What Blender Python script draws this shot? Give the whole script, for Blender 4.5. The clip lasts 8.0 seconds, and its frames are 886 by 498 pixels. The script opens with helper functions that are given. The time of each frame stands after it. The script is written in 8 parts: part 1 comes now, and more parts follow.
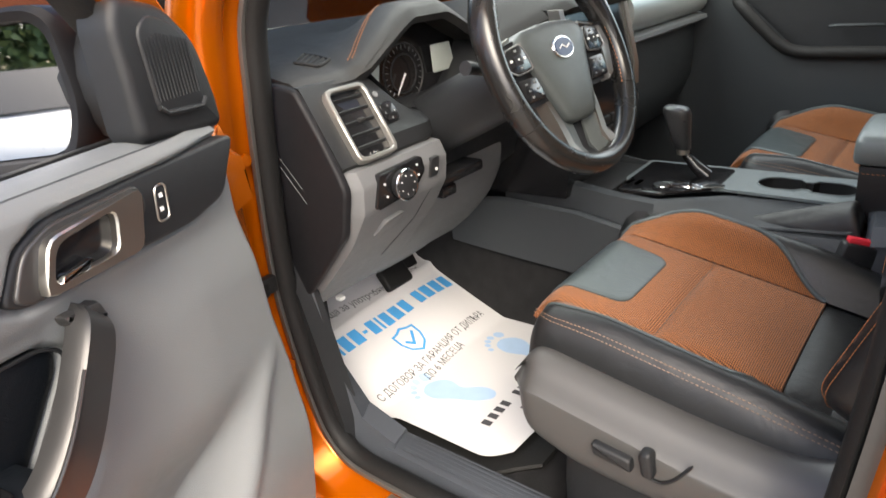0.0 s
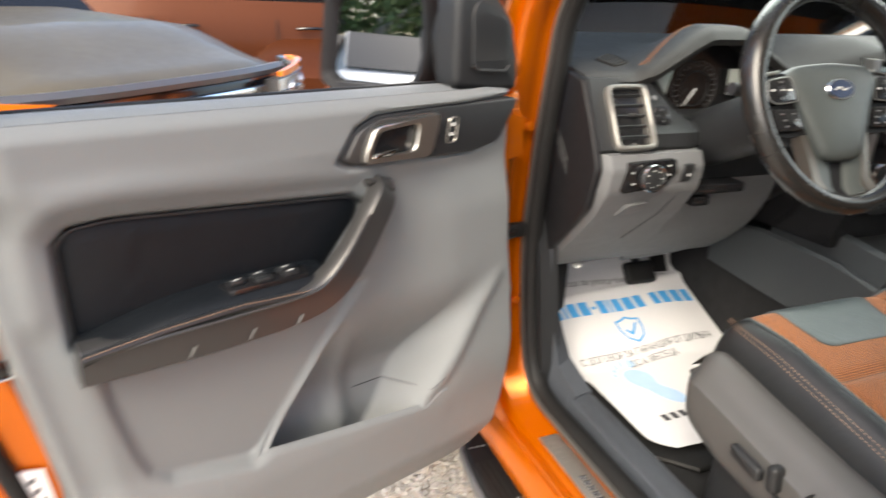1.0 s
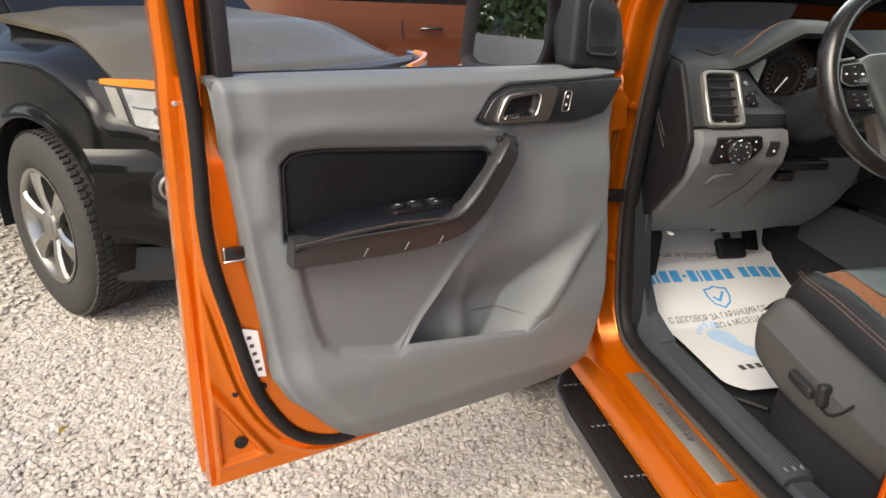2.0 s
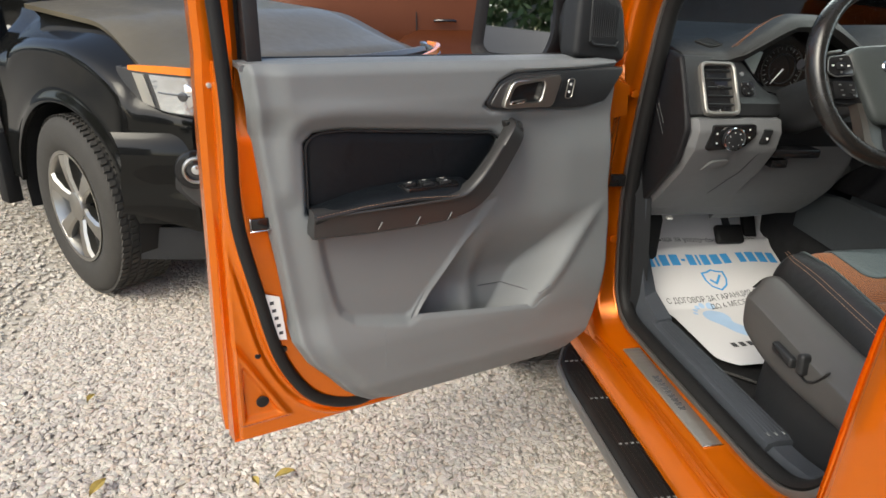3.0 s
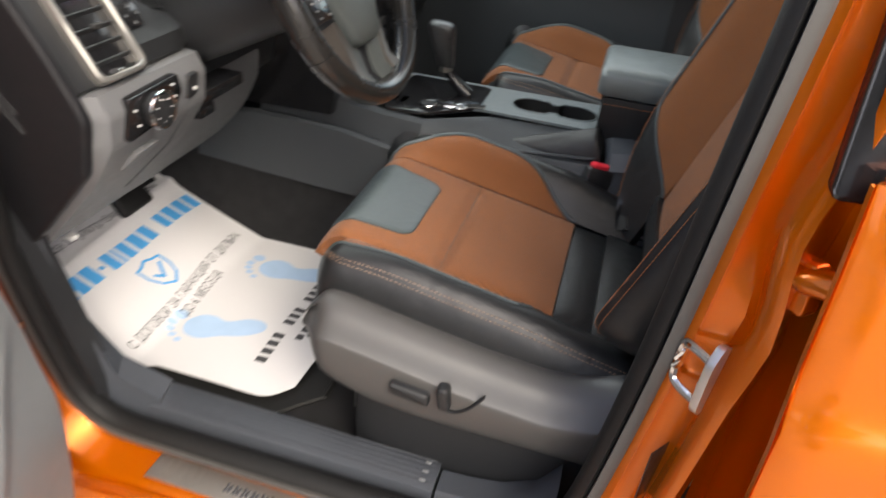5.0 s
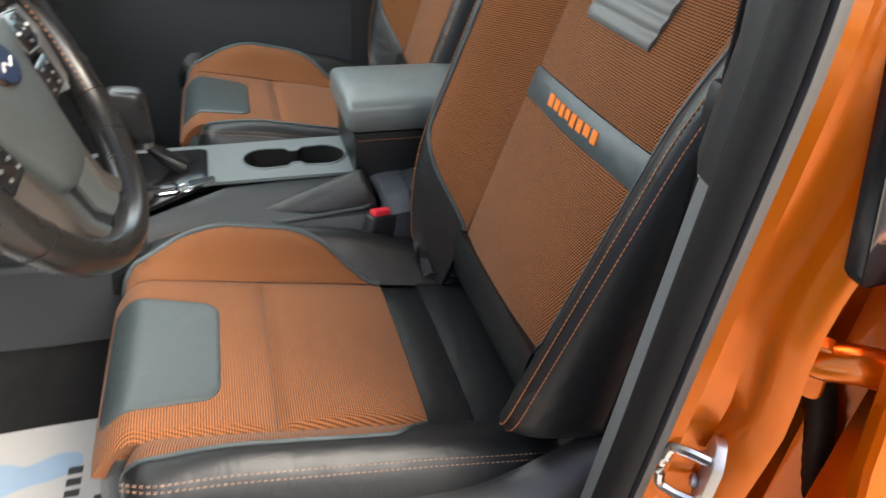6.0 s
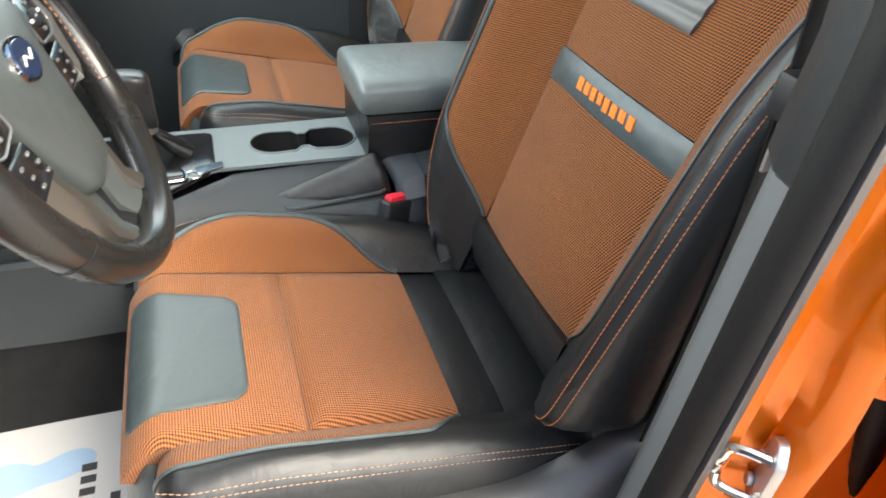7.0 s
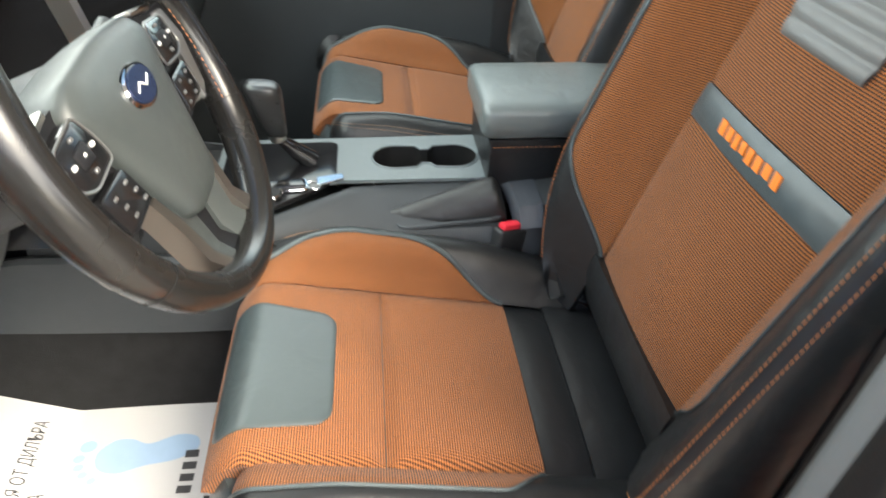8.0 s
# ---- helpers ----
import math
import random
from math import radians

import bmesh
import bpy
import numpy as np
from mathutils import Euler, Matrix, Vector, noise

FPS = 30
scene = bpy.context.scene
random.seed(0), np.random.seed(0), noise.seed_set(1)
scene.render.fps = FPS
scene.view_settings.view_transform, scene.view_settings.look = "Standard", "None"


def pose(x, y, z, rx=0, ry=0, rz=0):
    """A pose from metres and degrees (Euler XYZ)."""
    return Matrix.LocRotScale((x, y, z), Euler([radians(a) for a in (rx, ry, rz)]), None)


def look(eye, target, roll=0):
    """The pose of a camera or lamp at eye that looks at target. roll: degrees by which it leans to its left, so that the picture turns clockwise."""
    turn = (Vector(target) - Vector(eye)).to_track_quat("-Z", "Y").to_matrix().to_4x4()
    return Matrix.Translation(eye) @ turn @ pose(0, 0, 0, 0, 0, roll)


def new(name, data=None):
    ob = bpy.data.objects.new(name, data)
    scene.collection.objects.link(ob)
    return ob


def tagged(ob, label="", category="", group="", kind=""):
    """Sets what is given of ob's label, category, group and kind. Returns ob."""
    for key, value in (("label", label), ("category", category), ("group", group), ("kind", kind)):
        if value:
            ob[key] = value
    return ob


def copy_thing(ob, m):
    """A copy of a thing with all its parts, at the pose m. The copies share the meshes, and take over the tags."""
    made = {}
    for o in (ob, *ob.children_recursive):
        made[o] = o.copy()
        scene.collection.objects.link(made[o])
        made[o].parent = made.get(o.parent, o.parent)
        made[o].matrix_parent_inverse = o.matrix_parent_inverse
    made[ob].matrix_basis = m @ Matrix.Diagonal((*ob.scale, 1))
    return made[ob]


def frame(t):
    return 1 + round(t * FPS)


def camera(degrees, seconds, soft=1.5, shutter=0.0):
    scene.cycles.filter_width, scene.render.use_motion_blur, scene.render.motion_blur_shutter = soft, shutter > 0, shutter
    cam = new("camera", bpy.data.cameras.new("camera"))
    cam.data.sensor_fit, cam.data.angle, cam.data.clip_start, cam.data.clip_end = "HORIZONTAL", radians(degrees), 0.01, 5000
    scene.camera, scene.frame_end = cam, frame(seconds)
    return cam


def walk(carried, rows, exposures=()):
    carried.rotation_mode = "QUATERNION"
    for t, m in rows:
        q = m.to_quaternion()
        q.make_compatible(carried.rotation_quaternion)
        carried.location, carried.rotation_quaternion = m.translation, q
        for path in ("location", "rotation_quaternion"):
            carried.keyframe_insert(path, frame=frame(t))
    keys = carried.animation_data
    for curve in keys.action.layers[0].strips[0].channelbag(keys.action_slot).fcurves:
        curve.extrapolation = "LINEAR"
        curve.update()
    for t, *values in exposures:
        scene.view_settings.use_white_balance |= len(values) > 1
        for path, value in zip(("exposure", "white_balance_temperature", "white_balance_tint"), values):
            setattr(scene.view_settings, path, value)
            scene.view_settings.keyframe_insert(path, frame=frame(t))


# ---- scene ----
cam = camera(67.7, 8.0, shutter=0.4)
PATH = [
    (0, (-1.36, -0.552, 1.371), (0.033, 0.645, 0.581), -5.8),
    (0.5, (-1.349, -0.656, 1.385), (-0.125, 0.761, 0.681), -3.4),
    (1, (-1.408, -0.816, 1.364), (-0.725, 0.914, 0.627), 2.4),
    (1.5, (-1.463, -0.963, 1.36), (-1.039, 0.839, 0.603), 1.2),
    (1.7, (-1.498, -1.016, 1.355), (-1.085, 0.795, 0.614), 1.8),
    (2.8, (-1.541, -1.191, 1.362), (-1.178, 0.628, 0.615), 2.7),
    (3, (-1.539, -1.188, 1.359), (-1.179, 0.627, 0.598), 2.8),
    (3.5, (-1.508, -1.104, 1.364), (-1.061, 0.635, 0.483), 2.0),
    (3.6, (-1.5, -1.079, 1.389), (-0.98, 0.623, 0.475), 2.9),
    (4, (-1.407, -0.882, 1.388), (-0.498, 0.607, 0.409), 4.8),
    (4.5, (-1.36, -0.638, 1.398), (-0.052, 0.473, 0.372), 3.9),
    (4.8, (-1.353, -0.502, 1.435), (0.176, 0.146, 0.321), 3.2),
    (5, (-1.321, -0.419, 1.419), (0.297, -0.033, 0.309), 5.6),
    (5.2, (-1.274, -0.372, 1.421), (0.385, -0.171, 0.322), 5.9),
    (6.3, (-1.017, -0.185, 1.448), (0.488, -0.877, 0.327), 4.0),
    (6.5, (-1.009, -0.176, 1.448), (0.484, -0.895, 0.327), 4.2),
    (7, (-1.011, -0.169, 1.448), (0.49, -0.757, 0.265), 4.6),
    (7.5, (-1.008, -0.166, 1.441), (0.501, -0.655, 0.223), 4.5),
    (8, (-0.956, -0.219, 1.463), (0.628, -0.414, 0.257), 2.1),
]
walk(cam, [(t, look(e, a, r)) for t, e, a, r in PATH], exposures=[(0, 2.16, 7000, 7), (0.5, 2.21, 7050, 6), (1, 2.15, 7100, 5), (1.5, 1.82, 7100, 5), (3, 1.38, 6800, 2), (4, 1.43, 6500, 2), (4.5, 1.74, 6750, 5), (5, 1.89, 7000, 8), (6.3, 2.54, 6950, 4), (7.3, 2.92, 6900, 2), (8, 2.80, 7000, 2)])

# world and sun: bright, thinly veiled daylight
world = bpy.data.worlds.new("sky")
scene.world = world
world.use_nodes = True
_nt = world.node_tree
_sky = _nt.nodes.new("ShaderNodeTexSky")
_sky.sky_type = "NISHITA"
_sky.sun_disc = False
_sky.sun_elevation = radians(44)
_sky.sun_rotation = radians(228)
_sky.dust_density = 3.0
_sky.air_density = 0.6
_bg = _nt.nodes["Background"]
_bg.inputs["Strength"].default_value = 0.15
_nt.links.new(_sky.outputs["Color"], _bg.inputs["Color"])

sun = new("sun", bpy.data.lights.new("sun", "SUN"))
sun.data.energy = 0.6
sun.data.angle = radians(35)
sun.data.color = (1.0, 0.97, 0.91)
sun.matrix_world = look((-4.6, -4.1, 6.0), (0, 0, 0))

# the sky's light in the upper windscreen and in the passenger's window
for _name, _eye, _to, _w, _h, _power in (("windscreen_light", (0.0, 0.30, 1.60), (0.0, -0.50, 0.90), 1.05, 0.36, 2.6), ("side_window_light", (0.635, -0.25, 1.53), (-0.30, -0.30, 0.85), 0.95, 0.34, 1.0)):
    _lamp = new(_name, bpy.data.lights.new(_name, "AREA"))
    _lamp.data.shape, _lamp.data.size, _lamp.data.size_y, _lamp.data.energy = "RECTANGLE", _w, _h, _power
    _lamp.data.color = (0.93, 0.97, 1.0)
    _lamp.matrix_world = look(_eye, _to)

# ---- materials ----
MATS = {}


def material(name, color, rough=0.5, metal=0.0, var=0.12, scale=6.0, bump=0.0, bscale=400.0, fine="noise", coat=0.0, spec=0.5, wear=0.0):
    """A procedural surface: base colour with broad variation, roughness variation, and fine relief."""
    m = bpy.data.materials.new(name)
    m.use_nodes = True
    nt = m.node_tree
    b = nt.nodes["Principled BSDF"]
    tc = nt.nodes.new("ShaderNodeTexCoord")
    n1 = nt.nodes.new("ShaderNodeTexNoise")
    n1.inputs["Scale"].default_value = scale
    n1.inputs["Detail"].default_value = 5
    nt.links.new(tc.outputs["Object"], n1.inputs["Vector"])
    ramp = nt.nodes.new("ShaderNodeMix")
    ramp.data_type = "RGBA"
    c = Vector(color)
    ramp.inputs["A"].default_value = (*(c * (1 - var)), 1)
    ramp.inputs["B"].default_value = (*(c * (1 + var)), 1)
    nt.links.new(n1.outputs["Fac"], ramp.inputs["Factor"])
    nt.links.new(ramp.outputs["Result"], b.inputs["Base Color"])
    n2 = nt.nodes.new("ShaderNodeTexNoise")
    n2.inputs["Scale"].default_value = scale * 9
    n2.inputs["Detail"].default_value = 3
    nt.links.new(tc.outputs["Object"], n2.inputs["Vector"])
    mr = nt.nodes.new("ShaderNodeMapRange")
    spread = 0.03 if metal > 0.5 else 0.08
    mr.inputs["To Min"].default_value = max(0.02, rough - spread - wear)
    mr.inputs["To Max"].default_value = min(1.0, rough + spread)
    nt.links.new(n2.outputs["Fac"], mr.inputs["Value"])
    nt.links.new(mr.outputs["Result"], b.inputs["Roughness"])
    b.inputs["Metallic"].default_value = metal
    b.inputs["Specular IOR Level"].default_value = spec
    b.inputs["Coat Weight"].default_value = coat
    b.inputs["Coat Roughness"].default_value = 0.06 if coat < 0.7 else 0.13
    if bump:
        if fine == "voronoi":
            t = nt.nodes.new("ShaderNodeTexVoronoi")
            t.inputs["Scale"].default_value = bscale
            out = t.outputs["Distance"]
        else:
            t = nt.nodes.new("ShaderNodeTexNoise")
            t.inputs["Scale"].default_value = bscale
            t.inputs["Detail"].default_value = 2
            out = t.outputs["Fac"]
        nt.links.new(tc.outputs["Object"], t.inputs["Vector"])
        bp = nt.nodes.new("ShaderNodeBump")
        bp.inputs["Strength"].default_value = bump
        bp.inputs["Distance"].default_value = 0.0015
        nt.links.new(out, bp.inputs["Height"])
        nt.links.new(bp.outputs["Normal"], b.inputs["Normal"])
    MATS[name] = m
    return m


def weave(name, light, dark, plane, pitch=0.0052):
    """Open-knit seat cloth: staggered dark holes between light threads, in the plane of two object axes."""
    m = bpy.data.materials.new(name)
    m.use_nodes = True
    nt = m.node_tree
    b = nt.nodes["Principled BSDF"]
    tc = nt.nodes.new("ShaderNodeTexCoord")
    sep = nt.nodes.new("ShaderNodeSeparateXYZ")
    nt.links.new(tc.outputs["Object"], sep.inputs[0])

    def math_node(op, a, bb=None):
        n = nt.nodes.new("ShaderNodeMath")
        n.operation = op
        for i, v in enumerate((a, bb)):
            if v is None:
                continue
            if isinstance(v, (int, float)):
                n.inputs[i].default_value = v
            else:
                nt.links.new(v, n.inputs[i])
        return n.outputs[0]

    u = math_node("ADD", math_node("ABSOLUTE", sep.outputs[0]), sep.outputs[3 - plane[1]])
    v = sep.outputs[plane[1]]
    k = 2 * math.pi / pitch
    s1 = math_node("SINE", math_node("MULTIPLY", math_node("ADD", u, v), k * 0.5))
    s2 = math_node("SINE", math_node("MULTIPLY", math_node("SUBTRACT", u, v), k * 0.5))
    h = math_node("MULTIPLY", s1, s2)
    fac = nt.nodes.new("ShaderNodeMapRange")
    fac.inputs["From Min"].default_value = -0.30
    fac.inputs["From Max"].default_value = 0.22
    nt.links.new(h, fac.inputs["Value"])
    big = nt.nodes.new("ShaderNodeTexNoise")
    big.inputs["Scale"].default_value = 9
    big.inputs["Detail"].default_value = 4
    nt.links.new(tc.outputs["Object"], big.inputs["Vector"])
    shade = nt.nodes.new("ShaderNodeMix")
    shade.data_type = "RGBA"
    shade.inputs["A"].default_value = (*(Vector(light) * 0.82), 1)
    shade.inputs["B"].default_value = (*(Vector(light) * 1.18), 1)
    nt.links.new(big.outputs["Fac"], shade.inputs["Factor"])
    mix = nt.nodes.new("ShaderNodeMix")
    mix.data_type = "RGBA"
    nt.links.new(fac.outputs["Result"], mix.inputs["Factor"])
    nt.links.new(shade.outputs["Result"], mix.inputs["A"])
    mix.inputs["B"].default_value = (*dark, 1)
    nt.links.new(mix.outputs["Result"], b.inputs["Base Color"])
    b.inputs["Roughness"].default_value = 0.85
    b.inputs["Sheen Weight"].default_value = 0.15
    b.inputs["Specular IOR Level"].default_value = 0.2
    bp = nt.nodes.new("ShaderNodeBump")
    bp.invert = True
    bp.inputs["Strength"].default_value = 0.8
    bp.inputs["Distance"].default_value = 0.0015
    nt.links.new(fac.outputs["Result"], bp.inputs["Height"])
    nt.links.new(bp.outputs["Normal"], b.inputs["Normal"])
    MATS[name] = m
    return m


def paint(name, color, flake=0.35, rough=0.3, coat=1.0):
    m = material(name, color, rough, flake, 0.06, 3.0, 0.0, coat=coat)
    return m


def stones(name, colors, scale):
    """Pebble colours picked at random for each stone."""
    m = material(name, colors[0], 0.85, 0, 0.15, 40.0, 0.4, 300.0)
    nt = m.node_tree
    b = nt.nodes["Principled BSDF"]
    g = nt.nodes.new("ShaderNodeNewGeometry")
    cr = nt.nodes.new("ShaderNodeValToRGB")
    cr.color_ramp.elements[0].color = (*colors[0], 1)
    cr.color_ramp.elements[1].color = (*colors[-1], 1)
    for i, c in enumerate(colors[1:-1]):
        e = cr.color_ramp.elements.new((i + 1) / (len(colors) - 1))
        e.color = (*c, 1)
    nt.links.new(g.outputs["Random Per Island"], cr.inputs["Fac"])
    mul = nt.nodes.new("ShaderNodeMix")
    mul.data_type = "RGBA"
    mul.blend_type = "MULTIPLY"
    mul.inputs["Factor"].default_value = 0.35
    nt.links.new(cr.outputs["Color"], mul.inputs["A"])
    t = nt.nodes.new("ShaderNodeTexNoise")
    t.inputs["Scale"].default_value = 120
    nt.links.new(t.outputs["Color"], mul.inputs["B"])
    nt.links.new(mul.outputs["Result"], b.inputs["Base Color"])
    return m


ORANGE = paint("orange_paint", (0.68, 0.150, 0.002), 0.62, 0.25, 0.6)
ORANGE.node_tree.nodes["Principled BSDF"].inputs["Coat Roughness"].default_value = 0.05
BLACKPAINT = paint("black_paint", (0.006, 0.006, 0.0055), 0.0, 0.10, 0.0)
BLACKPAINT.node_tree.nodes["Principled BSDF"].inputs["Specular IOR Level"].default_value = 0.26
BROWNPAINT = material("copper_paint", (0.070, 0.018, 0.005), 0.5, 0.35, 0.08, 3.0, spec=0.15, coat=0.08)
DUSTY = material("dusty_black_paint", (0.085, 0.070, 0.043), 0.46, 0.0, 0.45, 3, 0.1, 60, coat=0.25)
WHITEPAINT = paint("white_paint", (0.38, 0.39, 0.38), 0.0, 0.3)
GREY = material("grey_plastic", (0.150, 0.158, 0.161), 0.5, 0, 0.06, 5, 0.25, 900, "voronoi", spec=0.4)
GREYLOW = material("grey_dash_plastic", (0.118, 0.121, 0.125), 0.52, 0, 0.07, 6, 0.3, 800, "voronoi", spec=0.4)
DARK = material("charcoal_plastic", (0.0135, 0.0145, 0.016), 0.48, 0, 0.12, 8, 0.22, 1300, "voronoi", spec=0.45)
AIRBAG = material("airbag_vinyl", (0.046, 0.053, 0.053), 0.42, 0, 0.08, 10, 0.12, 1600, "voronoi", spec=0.5)
FARDARK = material("slate_door_plastic", (0.040, 0.046, 0.049), 0.5, 0, 0.12, 7, 0.2, 1200, "voronoi", spec=0.45)
ENDBLACK = material("matt_black_plastic", (0.008, 0.008, 0.0095), 0.55, 0, 0.15, 8, 0.2, 1200, "voronoi", spec=0.28)
SILLGREY = material("sill_plastic", (0.046, 0.052, 0.062), 0.5, 0, 0.10, 7, 0.2, 1200, "voronoi", spec=0.4)
BRONZE = material("dark_bronze_trim", (0.17, 0.155, 0.14), 0.36, 0.85, 0.08, 8)
KNOB = material("knob_leather", (0.022, 0.023, 0.024), 0.30, 0, 0.10, 10, 0.1, 1600, "voronoi", spec=0.6)
DECOR = material("decor_panel_silver", (0.40, 0.43, 0.41), 0.34, 0.35, 0.05, 8)
SATGREY = material("satin_grey", (0.16, 0.16, 0.158), 0.32, 0.5, 0.08, 12)
BADGEBLUE = material("badge_blue", (0.012, 0.022, 0.060), 0.3, 0.2, 0.1, 60)
SOFTDARK = material("soft_dash_vinyl", (0.021, 0.0205, 0.020), 0.55, 0, 0.10, 6, 0.25, 1300, "voronoi", spec=0.25)
VENTSILVER = material("vent_satin_silver", (0.36, 0.35, 0.325), 0.48, 0.9, 0.06, 6)
GLOSSBLACK = material("gloss_black", (0.010, 0.010, 0.011), 0.16, 0, 0.1, 10)
GUNMETAL = material("gunmetal_trim", (0.056, 0.055, 0.055), 0.32, 0.5, 0.10, 5, 0.05, 900)
SILVER = material("satin_silver", (0.46, 0.445, 0.41), 0.34, 1.0, 0.08, 10)
CHROME = material("chrome", (0.78, 0.78, 0.78), 0.1, 1.0, 0.04, 8)
SCUFF = material("scuff_steel", (0.30, 0.285, 0.265), 0.42, 0.7, 0.15, 30, 0.3, 700)
STEEL = material("brushed_steel", (0.58, 0.56, 0.53), 0.38, 0.8, 0.15, 30, 0.2, 700)
LEATHER = material("black_leather", (0.0125, 0.0135, 0.0145), 0.37, 0, 0.15, 4, 0.16, 1200, "voronoi", spec=0.5, wear=0.0)
# black leather; the sky's sheen on the lid is put into the colour
LIDLEATHER = material("armrest_sheen_leather", (0.110, 0.128, 0.128), 0.36, 0, 0.08, 4, 0.14, 1200, "voronoi", spec=0.55)
# seal rubber, greyed to stand for the gloss on its lit side
SEALLIP = material("lit_seal_rubber", (0.078, 0.075, 0.071), 0.55, 0, 0.12, 8)
PADLEATHER = material("door_pad_leather", (0.0055, 0.0070, 0.0090), 0.42, 0, 0.12, 5, 0.25, 1000, "voronoi", spec=0.22)
# black seat leather, lightened in colour to carry the sky's reflection
LEATHERSHEEN = material("sheen_leather", (0.054, 0.069, 0.073), 0.36, 0, 0.10, 4, 0.16, 1200, "voronoi", spec=0.55, wear=0.03)
BOOTLEATHER = material("soft_black_leather", (0.0050, 0.0046, 0.0044), 0.46, 0, 0.15, 4, 0.2, 900, "voronoi", spec=0.6)
RIMLEATHER = material("worn_wheel_leather", (0.012, 0.0115, 0.011), 0.26, 0, 0.08, 3, 0.0, 1500, spec=0.55, wear=0.0)
RUBBER = material("black_rubber", (0.009, 0.009, 0.009), 0.6, 0, 0.2, 20, 0.2, 300, spec=0.3)
TYRE = material("tyre_rubber", (0.030, 0.0275, 0.0235), 0.8, 0, 0.25, 16, 0.3, 200)
CARPET = material("black_carpet", (0.020, 0.020, 0.021), 0.95, 0, 0.3, 30, 1.0, 700, spec=0.1)
FELT = material("grey_headliner", (0.55, 0.55, 0.54), 0.95, 0, 0.06, 12, 0.5, 600, spec=0.1)
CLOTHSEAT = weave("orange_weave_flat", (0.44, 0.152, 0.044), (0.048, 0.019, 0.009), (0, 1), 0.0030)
# same cloth, darker: the backrest's shade at its steep angle is put into the colour
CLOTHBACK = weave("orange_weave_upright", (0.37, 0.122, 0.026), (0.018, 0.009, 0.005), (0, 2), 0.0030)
STITCH = material("orange_thread", (0.45, 0.17, 0.06), 0.7, 0, 0.15, 200)
STITCHW = material("pale_thread", (0.36, 0.22, 0.14), 0.7, 0, 0.15, 200)
EMBROID = material("bright_orange_thread", (0.80, 0.20, 0.012), 0.6, 0, 0.15, 200, 0.6, 900)
PAPER = material("white_paper", (0.58, 0.58, 0.59), 0.8, 0, 0.03, 5, 0.25, 18, spec=0.2)
INKBLUE = material("blue_ink", (0.060, 0.30, 0.62), 0.8, 0, 0.06, 30, spec=0.2)
INKPALE = material("pale_blue_ink", (0.36, 0.50, 0.68), 0.8, 0, 0.08, 30, spec=0.2)
INKDARK = material("dark_ink", (0.06, 0.06, 0.065), 0.8, 0, 0.1, 30, spec=0.2)
REDPLASTIC = material("red_plastic", (0.68, 0.03, 0.05), 0.35, 0, 0.06, 20)
LABELWHITE = material("white_label", (0.72, 0.72, 0.70), 0.5, 0, 0.05, 20)
AMBER = material("amber_lens", (0.85, 0.22, 0.02), 0.15, 0, 0.1, 40, coat=0.6)
LAMPDARK = material("lamp_housing", (0.055, 0.055, 0.055), 0.10, 0.2, 0.15, 20, coat=0.8)
LAMPCHROME = material("lamp_reflector", (0.66, 0.67, 0.66), 0.16, 0.75, 0.30, 26, 0.35, 60, "voronoi", coat=0.7)
BLUESIGN = material("blue_sign_paint", (0.015, 0.05, 0.20), 0.5, 0, 0.08, 6)
SKYBLUE = material("sky_blue_paint", (0.05, 0.28, 0.60), 0.4, 0, 0.1, 5)
SCREEN = material("grey_lcd", (0.42, 0.46, 0.42), 0.25, 0, 0.04, 10)
LEAF = material("dry_leaf", (0.30, 0.22, 0.05), 0.7, 0, 0.3, 60)
FOLIAGE = material("foliage", (0.07, 0.10, 0.025), 0.75, 0, 0.5, 3, 0.5, 40)
CONCRETE = material("pale_render", (0.42, 0.41, 0.39), 0.85, 0, 0.12, 2, 0.3, 60)
GRAVEL = stones("gravel_stones", [(0.56, 0.51, 0.44), (0.42, 0.38, 0.33), (0.66, 0.61, 0.54), (0.49, 0.41, 0.33), (0.60, 0.56, 0.50), (0.40, 0.37, 0.33), (0.62, 0.55, 0.47)], 60)
GROUNDM = material("gravel_bed", (0.40, 0.365, 0.31), 0.95, 0, 0.35, 45, 1.0, 70, "voronoi", spec=0.2)
for _m in (LEATHER, LEATHERSHEEN, LIDLEATHER, PADLEATHER, BOOTLEATHER):
    _t = _m.node_tree
    _w = _t.nodes.new("ShaderNodeTexNoise")
    _w.inputs["Scale"].default_value = 22
    _w.inputs["Detail"].default_value = 3
    _w.inputs["Distortion"].default_value = 1.2
    _c = [n for n in _t.nodes if n.type == "TEX_COORD"][0]
    _t.links.new(_c.outputs["Object"], _w.inputs["Vector"])
    _f = [n for n in _t.nodes if n.type == "BUMP"][0]
    _b = _t.nodes.new("ShaderNodeBump")
    _b.inputs["Strength"].default_value = 0.28
    _b.inputs["Distance"].default_value = 0.006
    _t.links.new(_w.outputs["Fac"], _b.inputs["Height"])
    _t.links.new(_b.outputs["Normal"], _f.inputs["Normal"])
MIRRORM = material("mirror_silver", (0.86, 0.88, 0.88), 0.02, 1.0, 0.0, 3)
MIRRORM.node_tree.nodes["Principled BSDF"].inputs["Roughness"].default_value = 0.02
for _l in list(MIRRORM.node_tree.links):
    if _l.to_socket.name == "Roughness":
        MIRRORM.node_tree.links.remove(_l)

